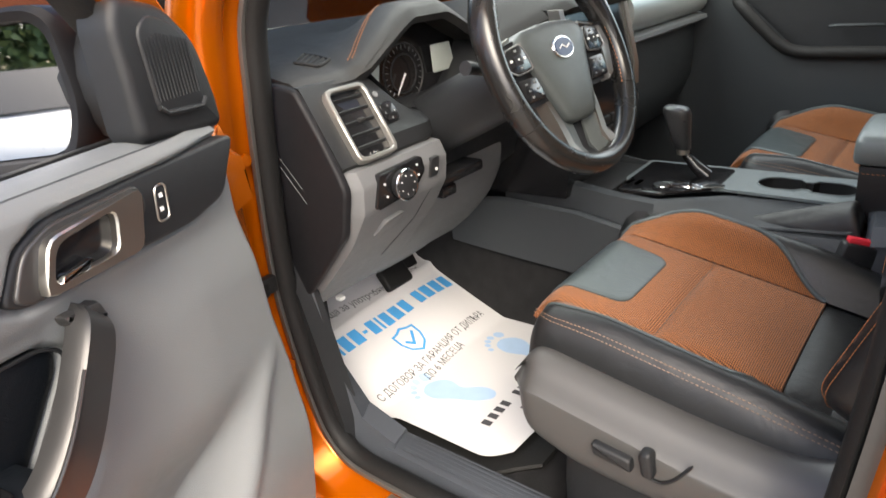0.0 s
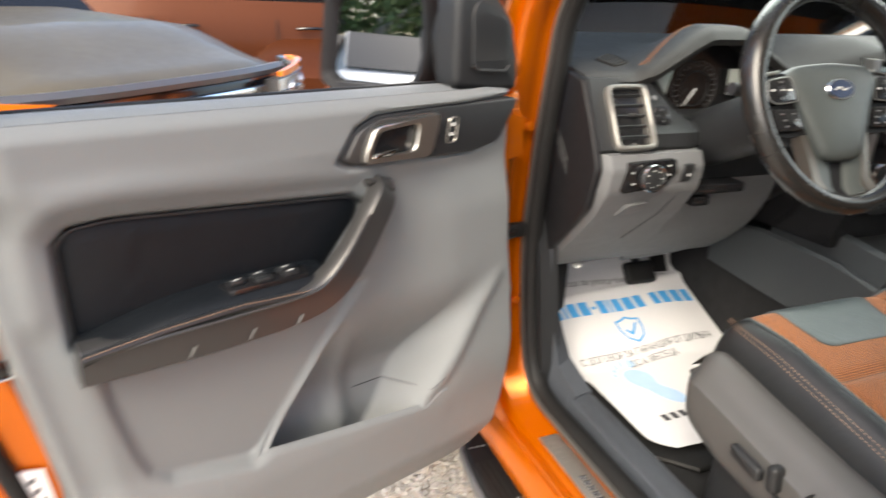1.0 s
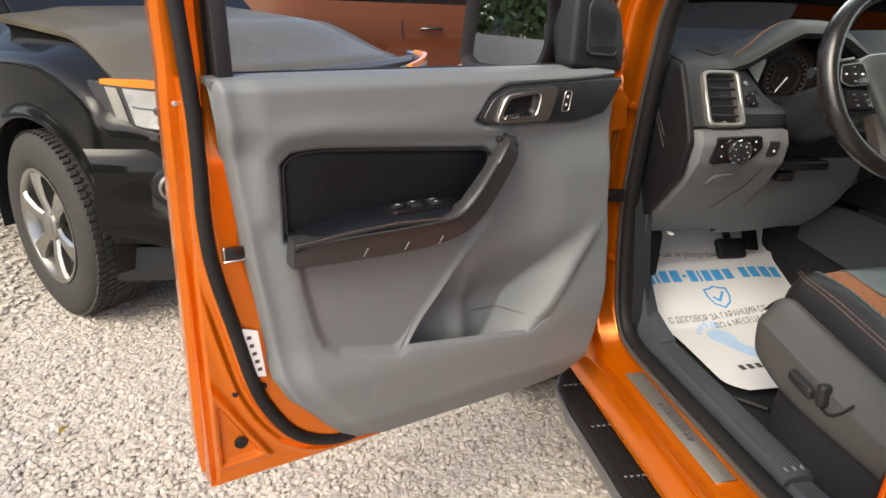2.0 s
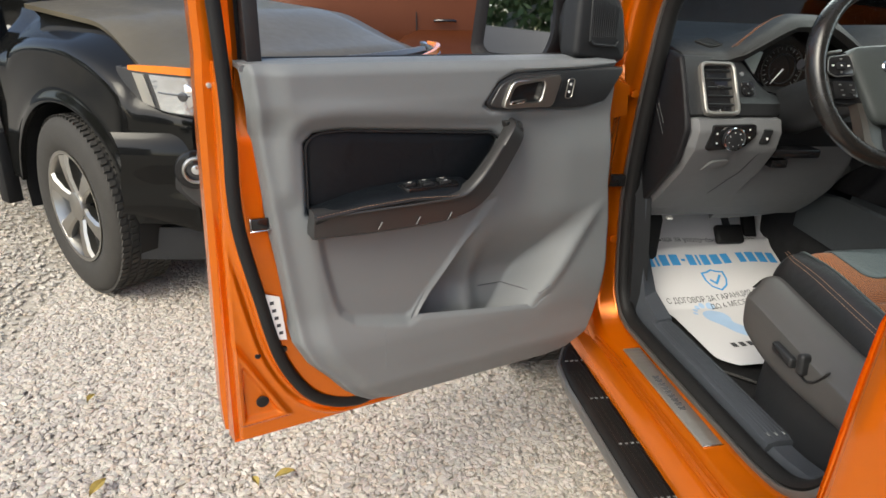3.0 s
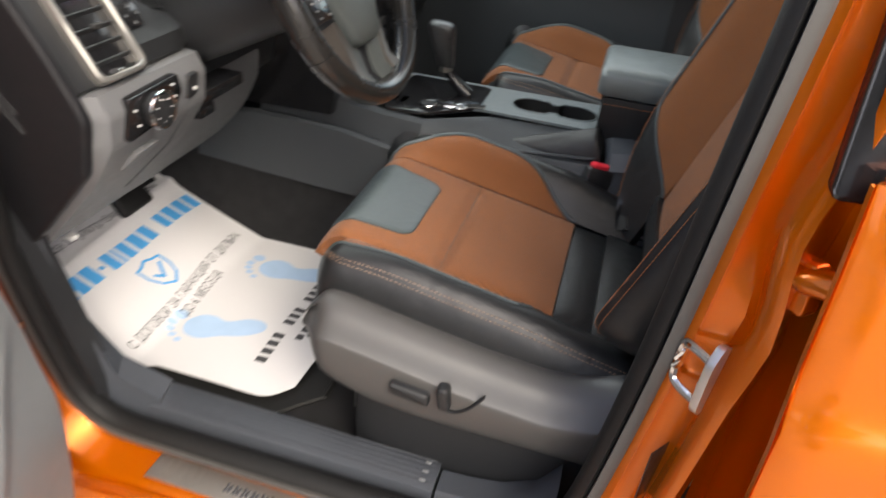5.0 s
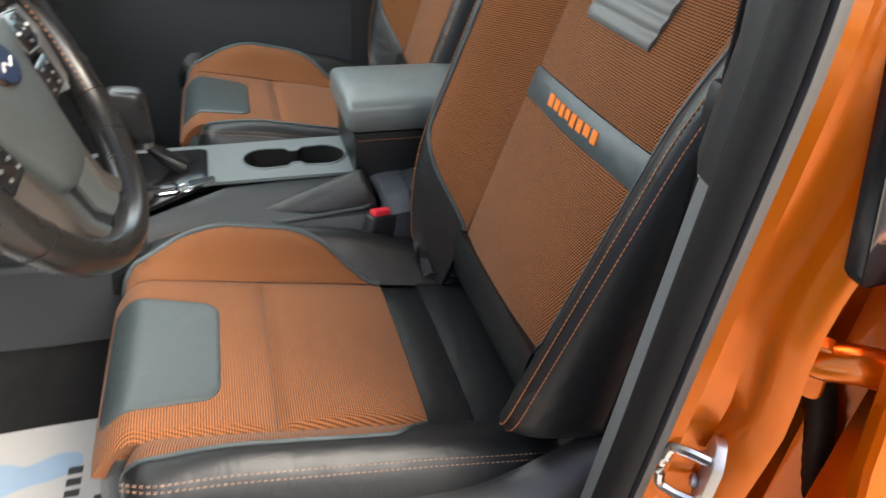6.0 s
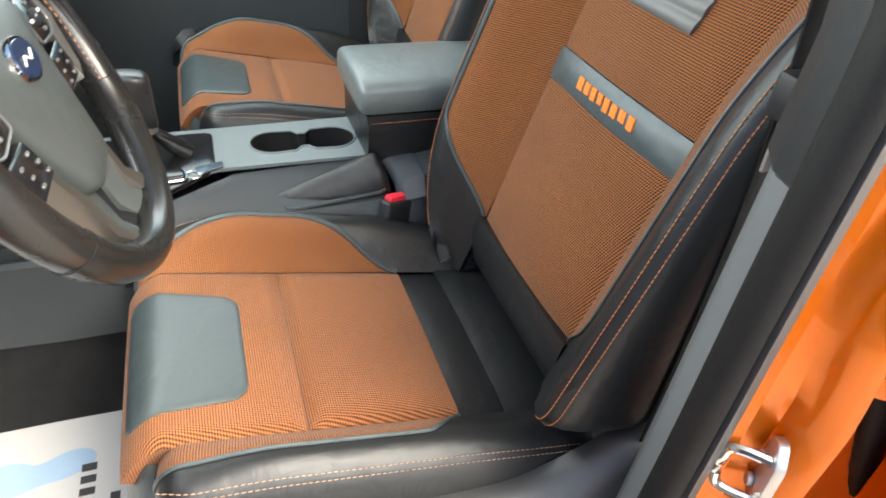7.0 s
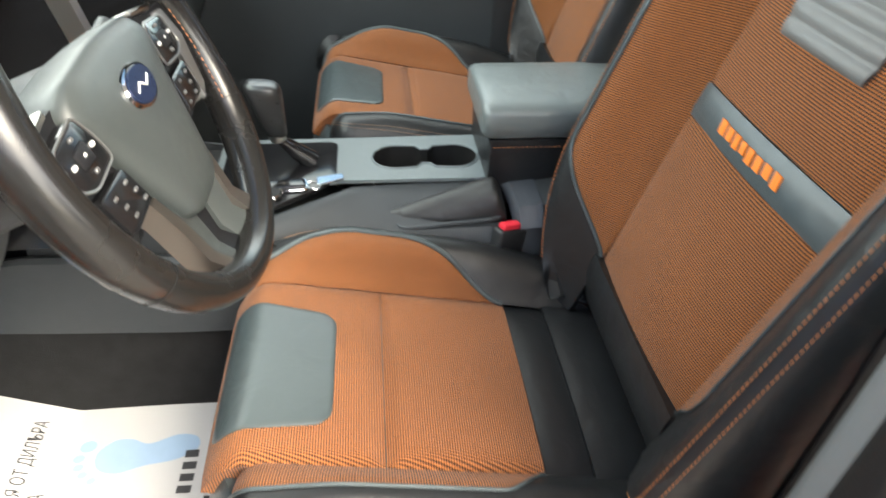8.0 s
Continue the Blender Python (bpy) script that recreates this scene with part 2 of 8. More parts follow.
GLASS = bpy.data.materials.new("car_glass")
GLASS.use_nodes = True
_g = GLASS.node_tree
_g.nodes.remove(_g.nodes["Principled BSDF"])
_mix = _g.nodes.new("ShaderNodeMixShader")
_tr = _g.nodes.new("ShaderNodeBsdfTransparent")
_tr.inputs["Color"].default_value = (0.82, 0.88, 0.85, 1)
_gl = _g.nodes.new("ShaderNodeBsdfGlossy")
_gl.inputs["Roughness"].default_value = 0.03
_fr = _g.nodes.new("ShaderNodeFresnel")
_fr.inputs["IOR"].default_value = 1.33
_g.links.new(_fr.outputs[0], _mix.inputs[0])
_g.links.new(_tr.outputs[0], _mix.inputs[1])
_g.links.new(_gl.outputs[0], _mix.inputs[2])
_g.links.new(_mix.outputs[0], _g.nodes["Material Output"].inputs[0])

# ---- mesh helpers ----
PLACE = {}


def thing(name, m, label, category, group="", kind=""):
    """An Empty at the pose m that parents the parts of one thing."""
    ob = new(name)
    ob.empty_display_size = 0.05
    ob.matrix_world = m
    PLACE[ob.name] = m.copy()
    return tagged(ob, label, category, group, kind)


def part(name, bm, mat, parent=None, label="", local=False, sharp=38, flat=False):
    """Links a bmesh as one mesh object under parent. Coordinates are the world's unless local."""
    root = parent
    while root is not None and root.parent is not None:
        root = root.parent
    if root is not None and not local:
        bm.transform(PLACE[root.name].inverted())
    bmesh.ops.recalc_face_normals(bm, faces=bm.faces)
    lim = radians(sharp)
    for f in bm.faces:
        f.smooth = not flat
    for e in bm.edges:
        if len(e.link_faces) == 2 and e.calc_face_angle(0) > lim:
            e.smooth = False
    me = bpy.data.meshes.new(name)
    bm.to_mesh(me)
    bm.free()
    me.materials.append(mat)
    ob = new(name, me)
    if parent is not None:
        ob.parent = parent
    if label:
        ob["label"] = label
    return ob


def setting(name, bm, mat, label, category, kind="structure"):
    ob = part(name, bm, mat)
    return tagged(ob, label, category, "", kind)


def spline(pts, n=6, closed=False):
    """A smooth line through the points."""
    P = [Vector(p) for p in pts]
    L = len(P)
    out = []
    for i in range(L if closed else L - 1):
        if closed:
            a, b, c, d = P[(i - 1) % L], P[i], P[(i + 1) % L], P[(i + 2) % L]
        else:
            a, b, c, d = P[max(i - 1, 0)], P[i], P[i + 1], P[min(i + 2, L - 1)]
        for k in range(n):
            t = k / n
            out.append(0.5 * ((2 * b) + (c - a) * t + (2 * a - 5 * b + 4 * c - d) * t * t + (3 * b - a - 3 * c + d) * t ** 3))
    if not closed:
        out.append(P[-1])
    return out


def loft(rings, ring_closed=True, path_closed=False, caps=True, bm=None):
    bm = bm or bmesh.new()
    V = [[bm.verts.new(p) for p in r] for r in rings]
    n = len(V[0])
    for i in range(len(V) if path_closed else len(V) - 1):
        a, b = V[i], V[(i + 1) % len(V)]
        for j in range(n if ring_closed else n - 1):
            k = (j + 1) % n
            try:
                bm.faces.new((a[j], a[k], b[k], b[j]))
            except ValueError:
                pass
    if caps and ring_closed and not path_closed:
        bm.faces.new(list(reversed(V[0])))
        bm.faces.new(V[-1])
    return bm


def tube(pts, r, seg=10, closed=False, flat=1.0, up=(0, 0, 1), bm=None):
    """A round bar along the points; r may be a list; flat squashes it along its own up axis."""
    P = [Vector(p) for p in pts]
    n = len(P)
    rings = []
    up = Vector(up)
    for i, p in enumerate(P):
        a = P[(i - 1) % n] if (closed or i > 0) else p
        b = P[(i + 1) % n] if (closed or i < n - 1) else p
        t = (b - a).normalized()
        s = t.cross(up)
        if s.length < 1e-4:
            s = t.cross(Vector((1, 0.1, 0)))
        s.normalize()
        w = s.cross(t)
        rr = r[i] if isinstance(r, (list, tuple)) else r
        rings.append([p + rr * (math.cos(2 * math.pi * k / seg) * s + flat * math.sin(2 * math.pi * k / seg) * w) for k in range(seg)])
    return loft(rings, True, closed, True, bm)


def rbox(x0, x1, y0, y1, z0, z1, r=0.005, seg=2, bm=None):
    """A box with rounded edges."""
    new_bm = bmesh.new()
    bmesh.ops.create_cube(new_bm, size=1)
    bmesh.ops.scale(new_bm, vec=(x1 - x0, y1 - y0, z1 - z0), verts=new_bm.verts)
    bmesh.ops.translate(new_bm, vec=((x0 + x1) / 2, (y0 + y1) / 2, (z0 + z1) / 2), verts=new_bm.verts)
    r = min(r, 0.45 * min(abs(x1 - x0), abs(y1 - y0), abs(z1 - z0)))
    if r > 0:
        bmesh.ops.bevel(new_bm, geom=new_bm.edges[:], offset=r, segments=seg, profile=0.5, affect="EDGES")
    return merge(bm, new_bm)


def merge(bm, other):
    if bm is None:
        return other
    me = bpy.data.meshes.new("tmp")
    other.to_mesh(me)
    other.free()
    bm.from_mesh(me)
    bpy.data.meshes.remove(me)
    return bm


def slab(poly, place, d0, d1, r=0.003, seg=2, bm=None):
    """A polygon in (a, b), extruded from depth d0 to d1 through place(a, b, d), its rims rounded."""
    nb = bmesh.new()
    lo = [nb.verts.new(place(a, b, d0)) for a, b in poly]
    hi = [nb.verts.new(place(a, b, d1)) for a, b in poly]
    n = len(poly)
    nb.faces.new(list(reversed(lo)))
    top = nb.faces.new(hi)
    for i in range(n):
        nb.faces.new((lo[i], lo[(i + 1) % n], hi[(i + 1) % n], hi[i]))
    bmesh.ops.recalc_face_normals(nb, faces=nb.faces)
    if r > 0:
        rim = [e for e in top.edges]
        bmesh.ops.bevel(nb, geom=rim, offset=r, segments=seg, profile=0.5, affect="EDGES")
    return merge(bm, nb)


def rounded(poly, r, n=4):
    """A polygon with its corners rounded."""
    out = []
    L = len(poly)
    for i in range(L):
        a, b, c = Vector(poly[i - 1]), Vector(poly[i]), Vector(poly[(i + 1) % L])
        u, v = (a - b), (c - b)
        rr = min(r, 0.45 * u.length, 0.45 * v.length)
        p, q = b + u.normalized() * rr, b + v.normalized() * rr
        for k in range(n + 1):
            t = k / n
            out.append(tuple((1 - t) ** 2 * p + 2 * t * (1 - t) * b + t * t * q))
    return out


def skin(f, nu, nv, thick=0.006, pillow=0.0, bm=None, flip=1):
    """A sheet over f(u, v), u and v from 0 to 1, closed behind by the given thickness; its edges sink by pillow."""
    G = [[Vector(f(i / nu, j / nv)) for j in range(nv + 1)] for i in range(nu + 1)]
    N = []
    for i in range(nu + 1):
        row = []
        for j in range(nv + 1):
            du = G[min(i + 1, nu)][j] - G[max(i - 1, 0)][j]
            dv = G[i][min(j + 1, nv)] - G[i][max(j - 1, 0)]
            n = du.cross(dv)
            row.append(n.normalized() * flip if n.length > 1e-12 else Vector((0, 0, 1)))
        N.append(row)
    bm = bm or bmesh.new()
    T, B = [], []
    for i in range(nu + 1):
        tr, br = [], []
        for j in range(nv + 1):
            e = min(i, nu - i, j, nv - j)
            sink = pillow * (1.0 if e == 0 else 0.35 if e == 1 else 0.08 if e == 2 else 0)
            tr.append(bm.verts.new(G[i][j] - N[i][j] * sink))
            br.append(bm.verts.new(G[i][j] - N[i][j] * (thick + pillow)))
        T.append(tr)
        B.append(br)
    for i in range(nu):
        for j in range(nv):
            bm.faces.new((T[i][j], T[i + 1][j], T[i + 1][j + 1], T[i][j + 1]))
            bm.faces.new((B[i][j], B[i][j + 1], B[i + 1][j + 1], B[i + 1][j]))
    rim = [(i, 0) for i in range(nu)] + [(nu, j) for j in range(nv)] + [(i, nv) for i in range(nu, 0, -1)] + [(0, j) for j in range(nv, 0, -1)]
    for a, b in zip(rim, rim[1:] + rim[:1]):
        bm.faces.new((T[a[0]][a[1]], B[a[0]][a[1]], B[b[0]][b[1]], T[b[0]][b[1]]))
    return bm


def disc(c, axis, r, depth, seg=24, bevel=0.0, bm=None):
    """A round plate: c the centre of its front face, axis the way that it faces."""
    nb = bmesh.new()
    bmesh.ops.create_cone(nb, cap_ends=True, segments=seg, radius1=r, radius2=r, depth=depth)
    if bevel:
        bmesh.ops.bevel(nb, geom=[e for e in nb.edges if abs(e.verts[0].co.z - e.verts[1].co.z) < 1e-6], offset=bevel, segments=2, profile=0.5, affect="EDGES")
    q = Vector((0, 0, 1)).rotation_difference(Vector(axis).normalized()).to_matrix().to_4x4()
    nb.transform(Matrix.Translation(Vector(c) - Vector(axis).normalized() * depth / 2) @ q)
    return merge(bm, nb)


def stitches(line, length=0.006, gap=0.004, r=0.0008, lift=(0, 0, 0)):
    """Short thread dashes along a line."""
    bm = bmesh.new()
    P = [Vector(p) + Vector(lift) for p in line]
    run, acc = [0.0], 0.0
    for a, b in zip(P, P[1:]):
        acc += (b - a).length
        run.append(acc)

    def at(s):
        s = min(max(s, 0), acc)
        for i in range(len(P) - 1):
            if run[i + 1] >= s:
                d = run[i + 1] - run[i]
                return P[i].lerp(P[i + 1], (s - run[i]) / d if d > 0 else 0)
        return P[-1]

    s = 0.0
    while s + length < acc:
        tube([at(s), at(s + length * 0.5), at(s + length)], [r * 0.6, r, r * 0.6], 5, bm=bm)
        s += length + gap
    return bm


def step(a, b, x):
    t = min(max((x - a) / (b - a), 0), 1)
    return t * t * (3 - 2 * t)


# ---- ground ----
def ground():
    bm = bmesh.new()
    bmesh.ops.create_grid(bm, x_segments=60, y_segments=60, size=60)
    for v in bm.verts:
        v.co.z = -0.008 + 0.002 * noise.noise(v.co * 0.7) if v.co.length < 20 else -0.008
    return setting("ground", bm, GROUNDM, "pale grey and beige gravel yard, dusty and loose", "ground")


ground()

# ---- the orange pickup: shell ----
truck = thing("pickup_truck", pose(0, 0, 0), "metallic orange double-cab pickup with its driver door open on gravel", "pickup truck")

# outline (y, z) of the driver's door opening, along the rubber seal
OPENING = [(0.118, 0.541), (0.235, 0.545), (0.290, 0.585), (0.318, 0.66), (0.345, 0.80), (0.352, 0.90), (0.340, 1.06), (0.318, 1.21), (0.284, 1.345),
           (0.165, 1.50), (0.02, 1.63), (-0.12, 1.675), (-0.30, 1.70), (-0.46, 1.69), (-0.535, 1.62), (-0.550, 1.45), (-0.545, 1.32), (-0.535, 1.15),
           (-0.522, 0.93), (-0.497, 0.70), (-0.470, 0.62), (-0.41, 0.568), (-0.33, 0.550), (-0.217, 0.546), (-0.05, 0.543)]
RING = spline([(0, y, z) for y, z in OPENING], 6, True)
PROFILE_A = [(0, -0.727), (0, -0.738), (0.012, -0.745), (0.022, -0.753), (0.026, -0.772), (0.017, -0.784), (0.013, -0.800), (0.017, -0.824), (0.030, -0.840), (0.065, -0.842), (0.110, -0.80)]
PROFILE_S = [(0, -0.727), (0, -0.735), (0.006, -0.744), (0.028, -0.747), (0.035, -0.755), (0.036, -0.800), (0.044, -0.812), (0.075, -0.820), (0.110, -0.826), (0.160, -0.822), (0.200, -0.76)]
PROFILE_B = [(0, -0.727), (0, -0.742), (0.014, -0.755), (0.0235, -0.7645), (0.0285, -0.7545), (0.050, -0.766), (0.0545, -0.784), (0.060, -0.803), (0.069, -0.809), (0.078, -0.800), (0.094, -0.765)]


def lean(z):
    """How far the cab's side leans in above the waist."""
    return 0.9 * max(0, z - 1.30) ** 2


def opening_rings():
    n = len(RING)
    rings = []
    for i, p in enumerate(RING):
        t = (RING[(i + 1) % n] - RING[i - 1]).normalized()
        nrm = Vector((0, t.z, -t.y))
        wS = step(0.64, 0.56, p.z)
        wB = step(-0.30, -0.46, p.y) * (1 - wS)
        wA = 1 - wS - wB
        # the ridge of the rear pillar winds round the hinge
        sway = wB * (0.007 * math.exp(-((p.z - 1.04) / 0.05) ** 2) - 0.010 * math.exp(-((p.z - 1.16) / 0.06) ** 2))
        prof = [(wA * a[0] + wB * b[0] + wS * s[0], wA * a[1] + wB * b[1] + wS * s[1]) for a, b, s in zip(PROFILE_A, PROFILE_B, PROFILE_S)]
        rings.append((p, nrm, [(d + (sway if 5 <= j <= 9 else 0), x) for j, (d, x) in enumerate(prof)]))
    # the outward side is away from the middle of the opening
    mid = Vector((0, -0.1, 1.05))
    out = []
    for p, nrm, prof in rings:
        if (p - mid).dot(nrm) < 0:
            nrm = -nrm
        out.append((p, nrm, prof))
    return out


OR = opening_rings()


def door_frame():
    rings = [[Vector((x + lean(p.z), p.y, p.z)) + nrm * d for d, x in prof] for p, nrm, prof in OR]
    return loft(rings, False, True, False)


part("door_frame", door_frame(), ORANGE, truck, "metallic orange door frame", sharp=50)


def seal():
    """Two-lobed rubber seal round the opening."""
    rings = []
    shape = [(-0.002, -0.722), (0.004, -0.728), (0.006, -0.742), (0.004, -0.754), (-0.004, -0.760), (-0.012, -0.756), (-0.016, -0.746), (-0.015, -0.734), (-0.009, -0.724)]
    for p, nrm, prof in OR:
        rings.append([Vector((x + lean(p.z), p.y, p.z)) + nrm * d for d, x in shape])
    return loft(rings, True, True, False)


part("door_seal", seal(), RUBBER, truck, "black rubber door seal", sharp=60)
# outer lobe of the black seal, its lit side painted grey
lip = [[Vector((x + lean(p.z), p.y, p.z)) + nrm * d for d, x in ((0.004, -0.738), (0.012, -0.748), (0.017, -0.757), (0.010, -0.7635), (0.001, -0.763), (0.003, -0.748))] for p, nrm, prof in OR]
part("seal_lip", loft(lip, True, True, False), SEALLIP, truck, "black rubber seal lip, its lit side put in as grey", sharp=60)


def scuff():
    bm = rbox(-0.798, -0.752, -0.229, 0.150, 0.5085, 0.5125, 0.0015)
    return bm


sc = part("scuff_plate", scuff(), SCUFF, truck, "brushed steel scuff plate with dark marks")
bm = bmesh.new()
for i in range(26):
    y = 0.142 - i * 0.0145
    if -0.135 < y < 0.06:
        continue
    for k in range(5):
        rbox(-0.792 + k * 0.008, -0.788 + k * 0.008, y - 0.005, y + 0.001, 0.5124, 0.5131, 0, bm=bm)
part("knurling", bm, SCUFF, sc)["kind"] = "stuff"
bm = bmesh.new()
for i in range(9):
    y = 0.020 - i * 0.0150
    tube([(-0.783, y, 0.5131), (-0.776, y - 0.003, 0.5131), (-0.768, y - 0.001, 0.5131)], 0.0024, 5, bm=bm)
    tube([(-0.782, y - 0.007, 0.5131), (-0.776, y - 0.008, 0.5131), (-0.770, y - 0.009, 0.5131)], 0.0020, 5, bm=bm)
part("lettering_bars", bm, INKDARK, sc, "dark slanted emblem bars")

# outer sill, fender, rear door, roof
bm = loft([[(-0.822, y, 0.47), (-0.838, y, 0.44), (-0.84, y, 0.40), (-0.80, y, 0.35), (-0.60, y, 0.34), (-0.60, y, 0.47)] for y in (-1.75, -0.6, 0.0, 0.44)])
part("outer_sill", bm, ORANGE, truck)
for x, z in ((-0.818, 0.5015), (-0.8245, 0.496), (-0.830, 0.488)):
    part("sill_bead", tube([(x, 0.26 - 0.135 * i, z - 0.012 * (i == 0)) for i in range(6)], 0.0022, 6), ORANGE, truck)
part("plate_end", rbox(-0.798, -0.752, -0.2315, -0.2285, 0.509, 0.5140, 0.001), CHROME, sc)


def side_x(z):
    """Plan position of the outer skin against height."""
    return -0.908 + 0.055 * max(0.0, z - 0.86) ** 2 / 0.16 - 0.02 * step(0.95, 0.60, z) + (0.010 * step(1.02, 1.06, z)) + lean(z) * 0.5


def rear_door_skin(u, v):
    y = -0.608 - 1.02 * u - 0.02 * step(1.0, 0.5, 0.5 + 0.7 * v) * (1 - u)
    z = 0.485 + 0.742 * v
    bow = 0.006 * math.exp(-((z - 1.02) / 0.03) ** 2)
    x = side_x(z) - 0.3 * bow
    k = min(u / 0.012, 1)
    return (x + 0.008 * (1 - k) ** 2, y, z)


rd = part("rear_door", skin(rear_door_skin, 60, 40, 0.02, 0.003), ORANGE, truck, "closed orange rear door")
bm = bmesh.new()
loft([[(side_x(z) + 0.006, -0.606 - 0.02 * step(1.0, 0.5, 0.5 + 0.7 * (z - 0.485) / 0.742), z), (side_x(z) + 0.012, -0.605 - 0.02 * step(1.0, 0.5, 0.5 + 0.7 * (z - 0.485) / 0.742), z), (side_x(z) + 0.014, -0.617, z), (side_x(z) + 0.030, -0.619, z), (side_x(z) + 0.034, -0.640, z), (-0.812, -0.665, z), (-0.812, -0.725, z)] for z in [0.49 + 0.0735 * k for k in range(11)]], False, False, False, bm)
part("door_edge", bm, ORANGE, rd)
bm = slab(rounded([(-0.592, 1.196), (-0.665, 1.200), (-0.675, 1.66), (-0.585, 1.66)], 0.01), lambda a, b, d: Vector((-0.800 + lean(b) - d, a, b)), 0, 0.018, 0.004)
part("pillar_cover", bm, GLOSSBLACK, truck, "satin black pillar cover")
# deep channel behind the pillar, the rear door's hinge and its rubber cable boot
bm = loft([[(-0.792 + lean(z), -0.596, z), (-0.768 + lean(z), -0.612, z), (-0.758 + lean(z), -0.640, z), (-0.762 + lean(z), -0.690, z), (-0.785 + lean(z), -0.715, z), (-0.815 + lean(z), -0.720, z)] for z in (0.49, 0.7, 0.9, 1.1, 1.2, 1.35)], False, False, False)
part("pillar_channel", bm, ORANGE, truck)
bm = tube(spline([(-0.786, -0.603, 1.110), (-0.800, -0.610, 1.116), (-0.818, -0.628, 1.124), (-0.834, -0.656, 1.120), (-0.842, -0.690, 1.104), (-0.845, -0.73, 1.085)], 5), [0.011 + 0.007 * min(1.0, i / 6) for i in range(26)], 14, flat=0.75)
hb = part("rear_door_hinge", bm, ORANGE, truck, "orange painted rear door hinge", sharp=60)
part("hinge_plate", slab(rounded([(-0.020, -0.024), (0.018, -0.026), (0.020, 0.022), (-0.016, 0.026)], 0.008), lambda a, b, d: Vector((-0.797, -0.604, 1.108)) + Vector((0.8, 0.6, 0)) * a + Vector((0, 0, b)) + Vector((-0.6, 0.8, 0)) * d, -0.012, 0.004, 0.003, 3), ORANGE, hb)
part("hinge_bolt", disc((-0.803, -0.598, 1.110), (-0.6, 0.8, 0), 0.0085, 0.012, 6, 0.002), ORANGE, hb)
part("hinge_washer", disc((-0.800, -0.601, 1.110), (-0.6, 0.8, 0), 0.0145, 0.008, 24, 0.003), ORANGE, hb)
boot_line = spline([(-0.780, -0.650, 1.075), (-0.782, -0.672, 1.03), (-0.782, -0.70, 0.96), (-0.785, -0.73, 0.88)], 8)
part("cable_boot", tube(boot_line, [0.012 + 0.0012 * (i % 2) for i in range(len(boot_line))], 12), RUBBER, truck, "black rubber cable boot")

# striker on the rear pillar of the opening
SK = Matrix.Translation((-0.780, -0.566, 0.967)) @ Matrix.Rotation(radians(-32), 4, "Z") @ Matrix.Translation((0.780, 0.548, -0.967))


def striker_at(a, b, d):
    return SK @ Vector((a, -0.555 + d, b))


st = part("striker", slab(rounded([(-0.764, 1.008), (-0.782, 1.016), (-0.797, 0.998), (-0.797, 0.938), (-0.784, 0.926), (-0.766, 0.934)], 0.007), lambda a, b, d: striker_at(a, b, d), -0.006, 0.003, 0.002), STEEL, truck, "zinc-plated door striker with clear cover")
bm = tube(spline([(-0.786, -0.552, 0.996), (-0.780, -0.530, 0.996), (-0.776, -0.520, 0.988), (-0.776, -0.520, 0.950), (-0.780, -0.530, 0.942), (-0.786, -0.552, 0.942)], 4), 0.0048, 8)
bm.transform(SK)
part("loop", bm, CHROME, st)
for z in (0.986, 0.954):
    bm = disc((-0.773, -0.546, z), (0, 1, 0), 0.0065, 0.006, 16, 0.002)
    bm.transform(SK)
    part("bolt_head", bm, STEEL, st)
LK = Matrix.Translation((-0.778, -0.556, 0.815)) @ Matrix.Rotation(radians(-38), 4, "Z") @ Matrix.Translation((0.7815, 0.543, -0.815))
bm = rbox(-0.797, -0.766, -0.5440, -0.5425, 0.775, 0.855, 0.0005)
bm.transform(LK)
lb = part("pillar_label", bm, GLOSSBLACK, truck, "black data label with pale unreadable bars")
bm = bmesh.new()
for i in range(6):
    rbox(-0.793, -0.774 - 0.004 * (i % 3), -0.5426, -0.5420, 0.842 - i * 0.009, 0.846 - i * 0.009, 0, bm=bm)
bm.transform(LK)
part("print_bars", bm, LABELWHITE, lb)

# front pillar: door check link, hinge bolts
bm = bmesh.new()
rbox(-0.800, -0.762, 0.345, 0.362, 0.878, 0.908, 0.003, 2, bm)
tube([(-0.782, 0.350, 0.893), (-0.80, 0.325, 0.893), (-0.83, 0.315, 0.893), (-0.87, 0.30, 0.893)], 0.006, 8, bm=bm)
part("door_check", bm, RUBBER, truck, "dark steel door check strap")
for z, y in ((1.115, 0.338), (0.735, 0.335)):
    part("hinge_bolt", disc((-0.775, y, z), (0, -1, 0), 0.011, 0.012, 6, 0.002), ORANGE, truck)
for z in (1.05, 0.66):
    part("door_hinge", rbox(-0.865, -0.800, 0.345, 0.40, z, z + 0.07, 0.01, 3), ORANGE, truck)


def fender(u, v):
    y = 0.425 + 1.25 * u
    z = 0.46 + 0.74 * v
    arch = 0.50 ** 2 - (y - 1.02) ** 2
    low = 0.42 + math.sqrt(arch) if arch > 0 else 0.44
    z = max(low, 0.44) + (1.17 - max(low, 0.44)) * v
    return (side_x(z) + 0.02 * u * u, y, z)


part("front_fender", skin(fender, 40, 16, 0.02, 0.002, flip=-1), ORANGE, truck)


def hood(u, v):
    x = -0.80 + 1.60 * u
    y = 0.96 + 0.92 * v
    z = 1.288 - 0.05 * v - 0.20 * max(0, v - 0.85) - 0.06 * (abs(x) / 0.8) ** 3 + 0.018 * step(0.5, 0.38, abs(x))
    return (x, y, z)


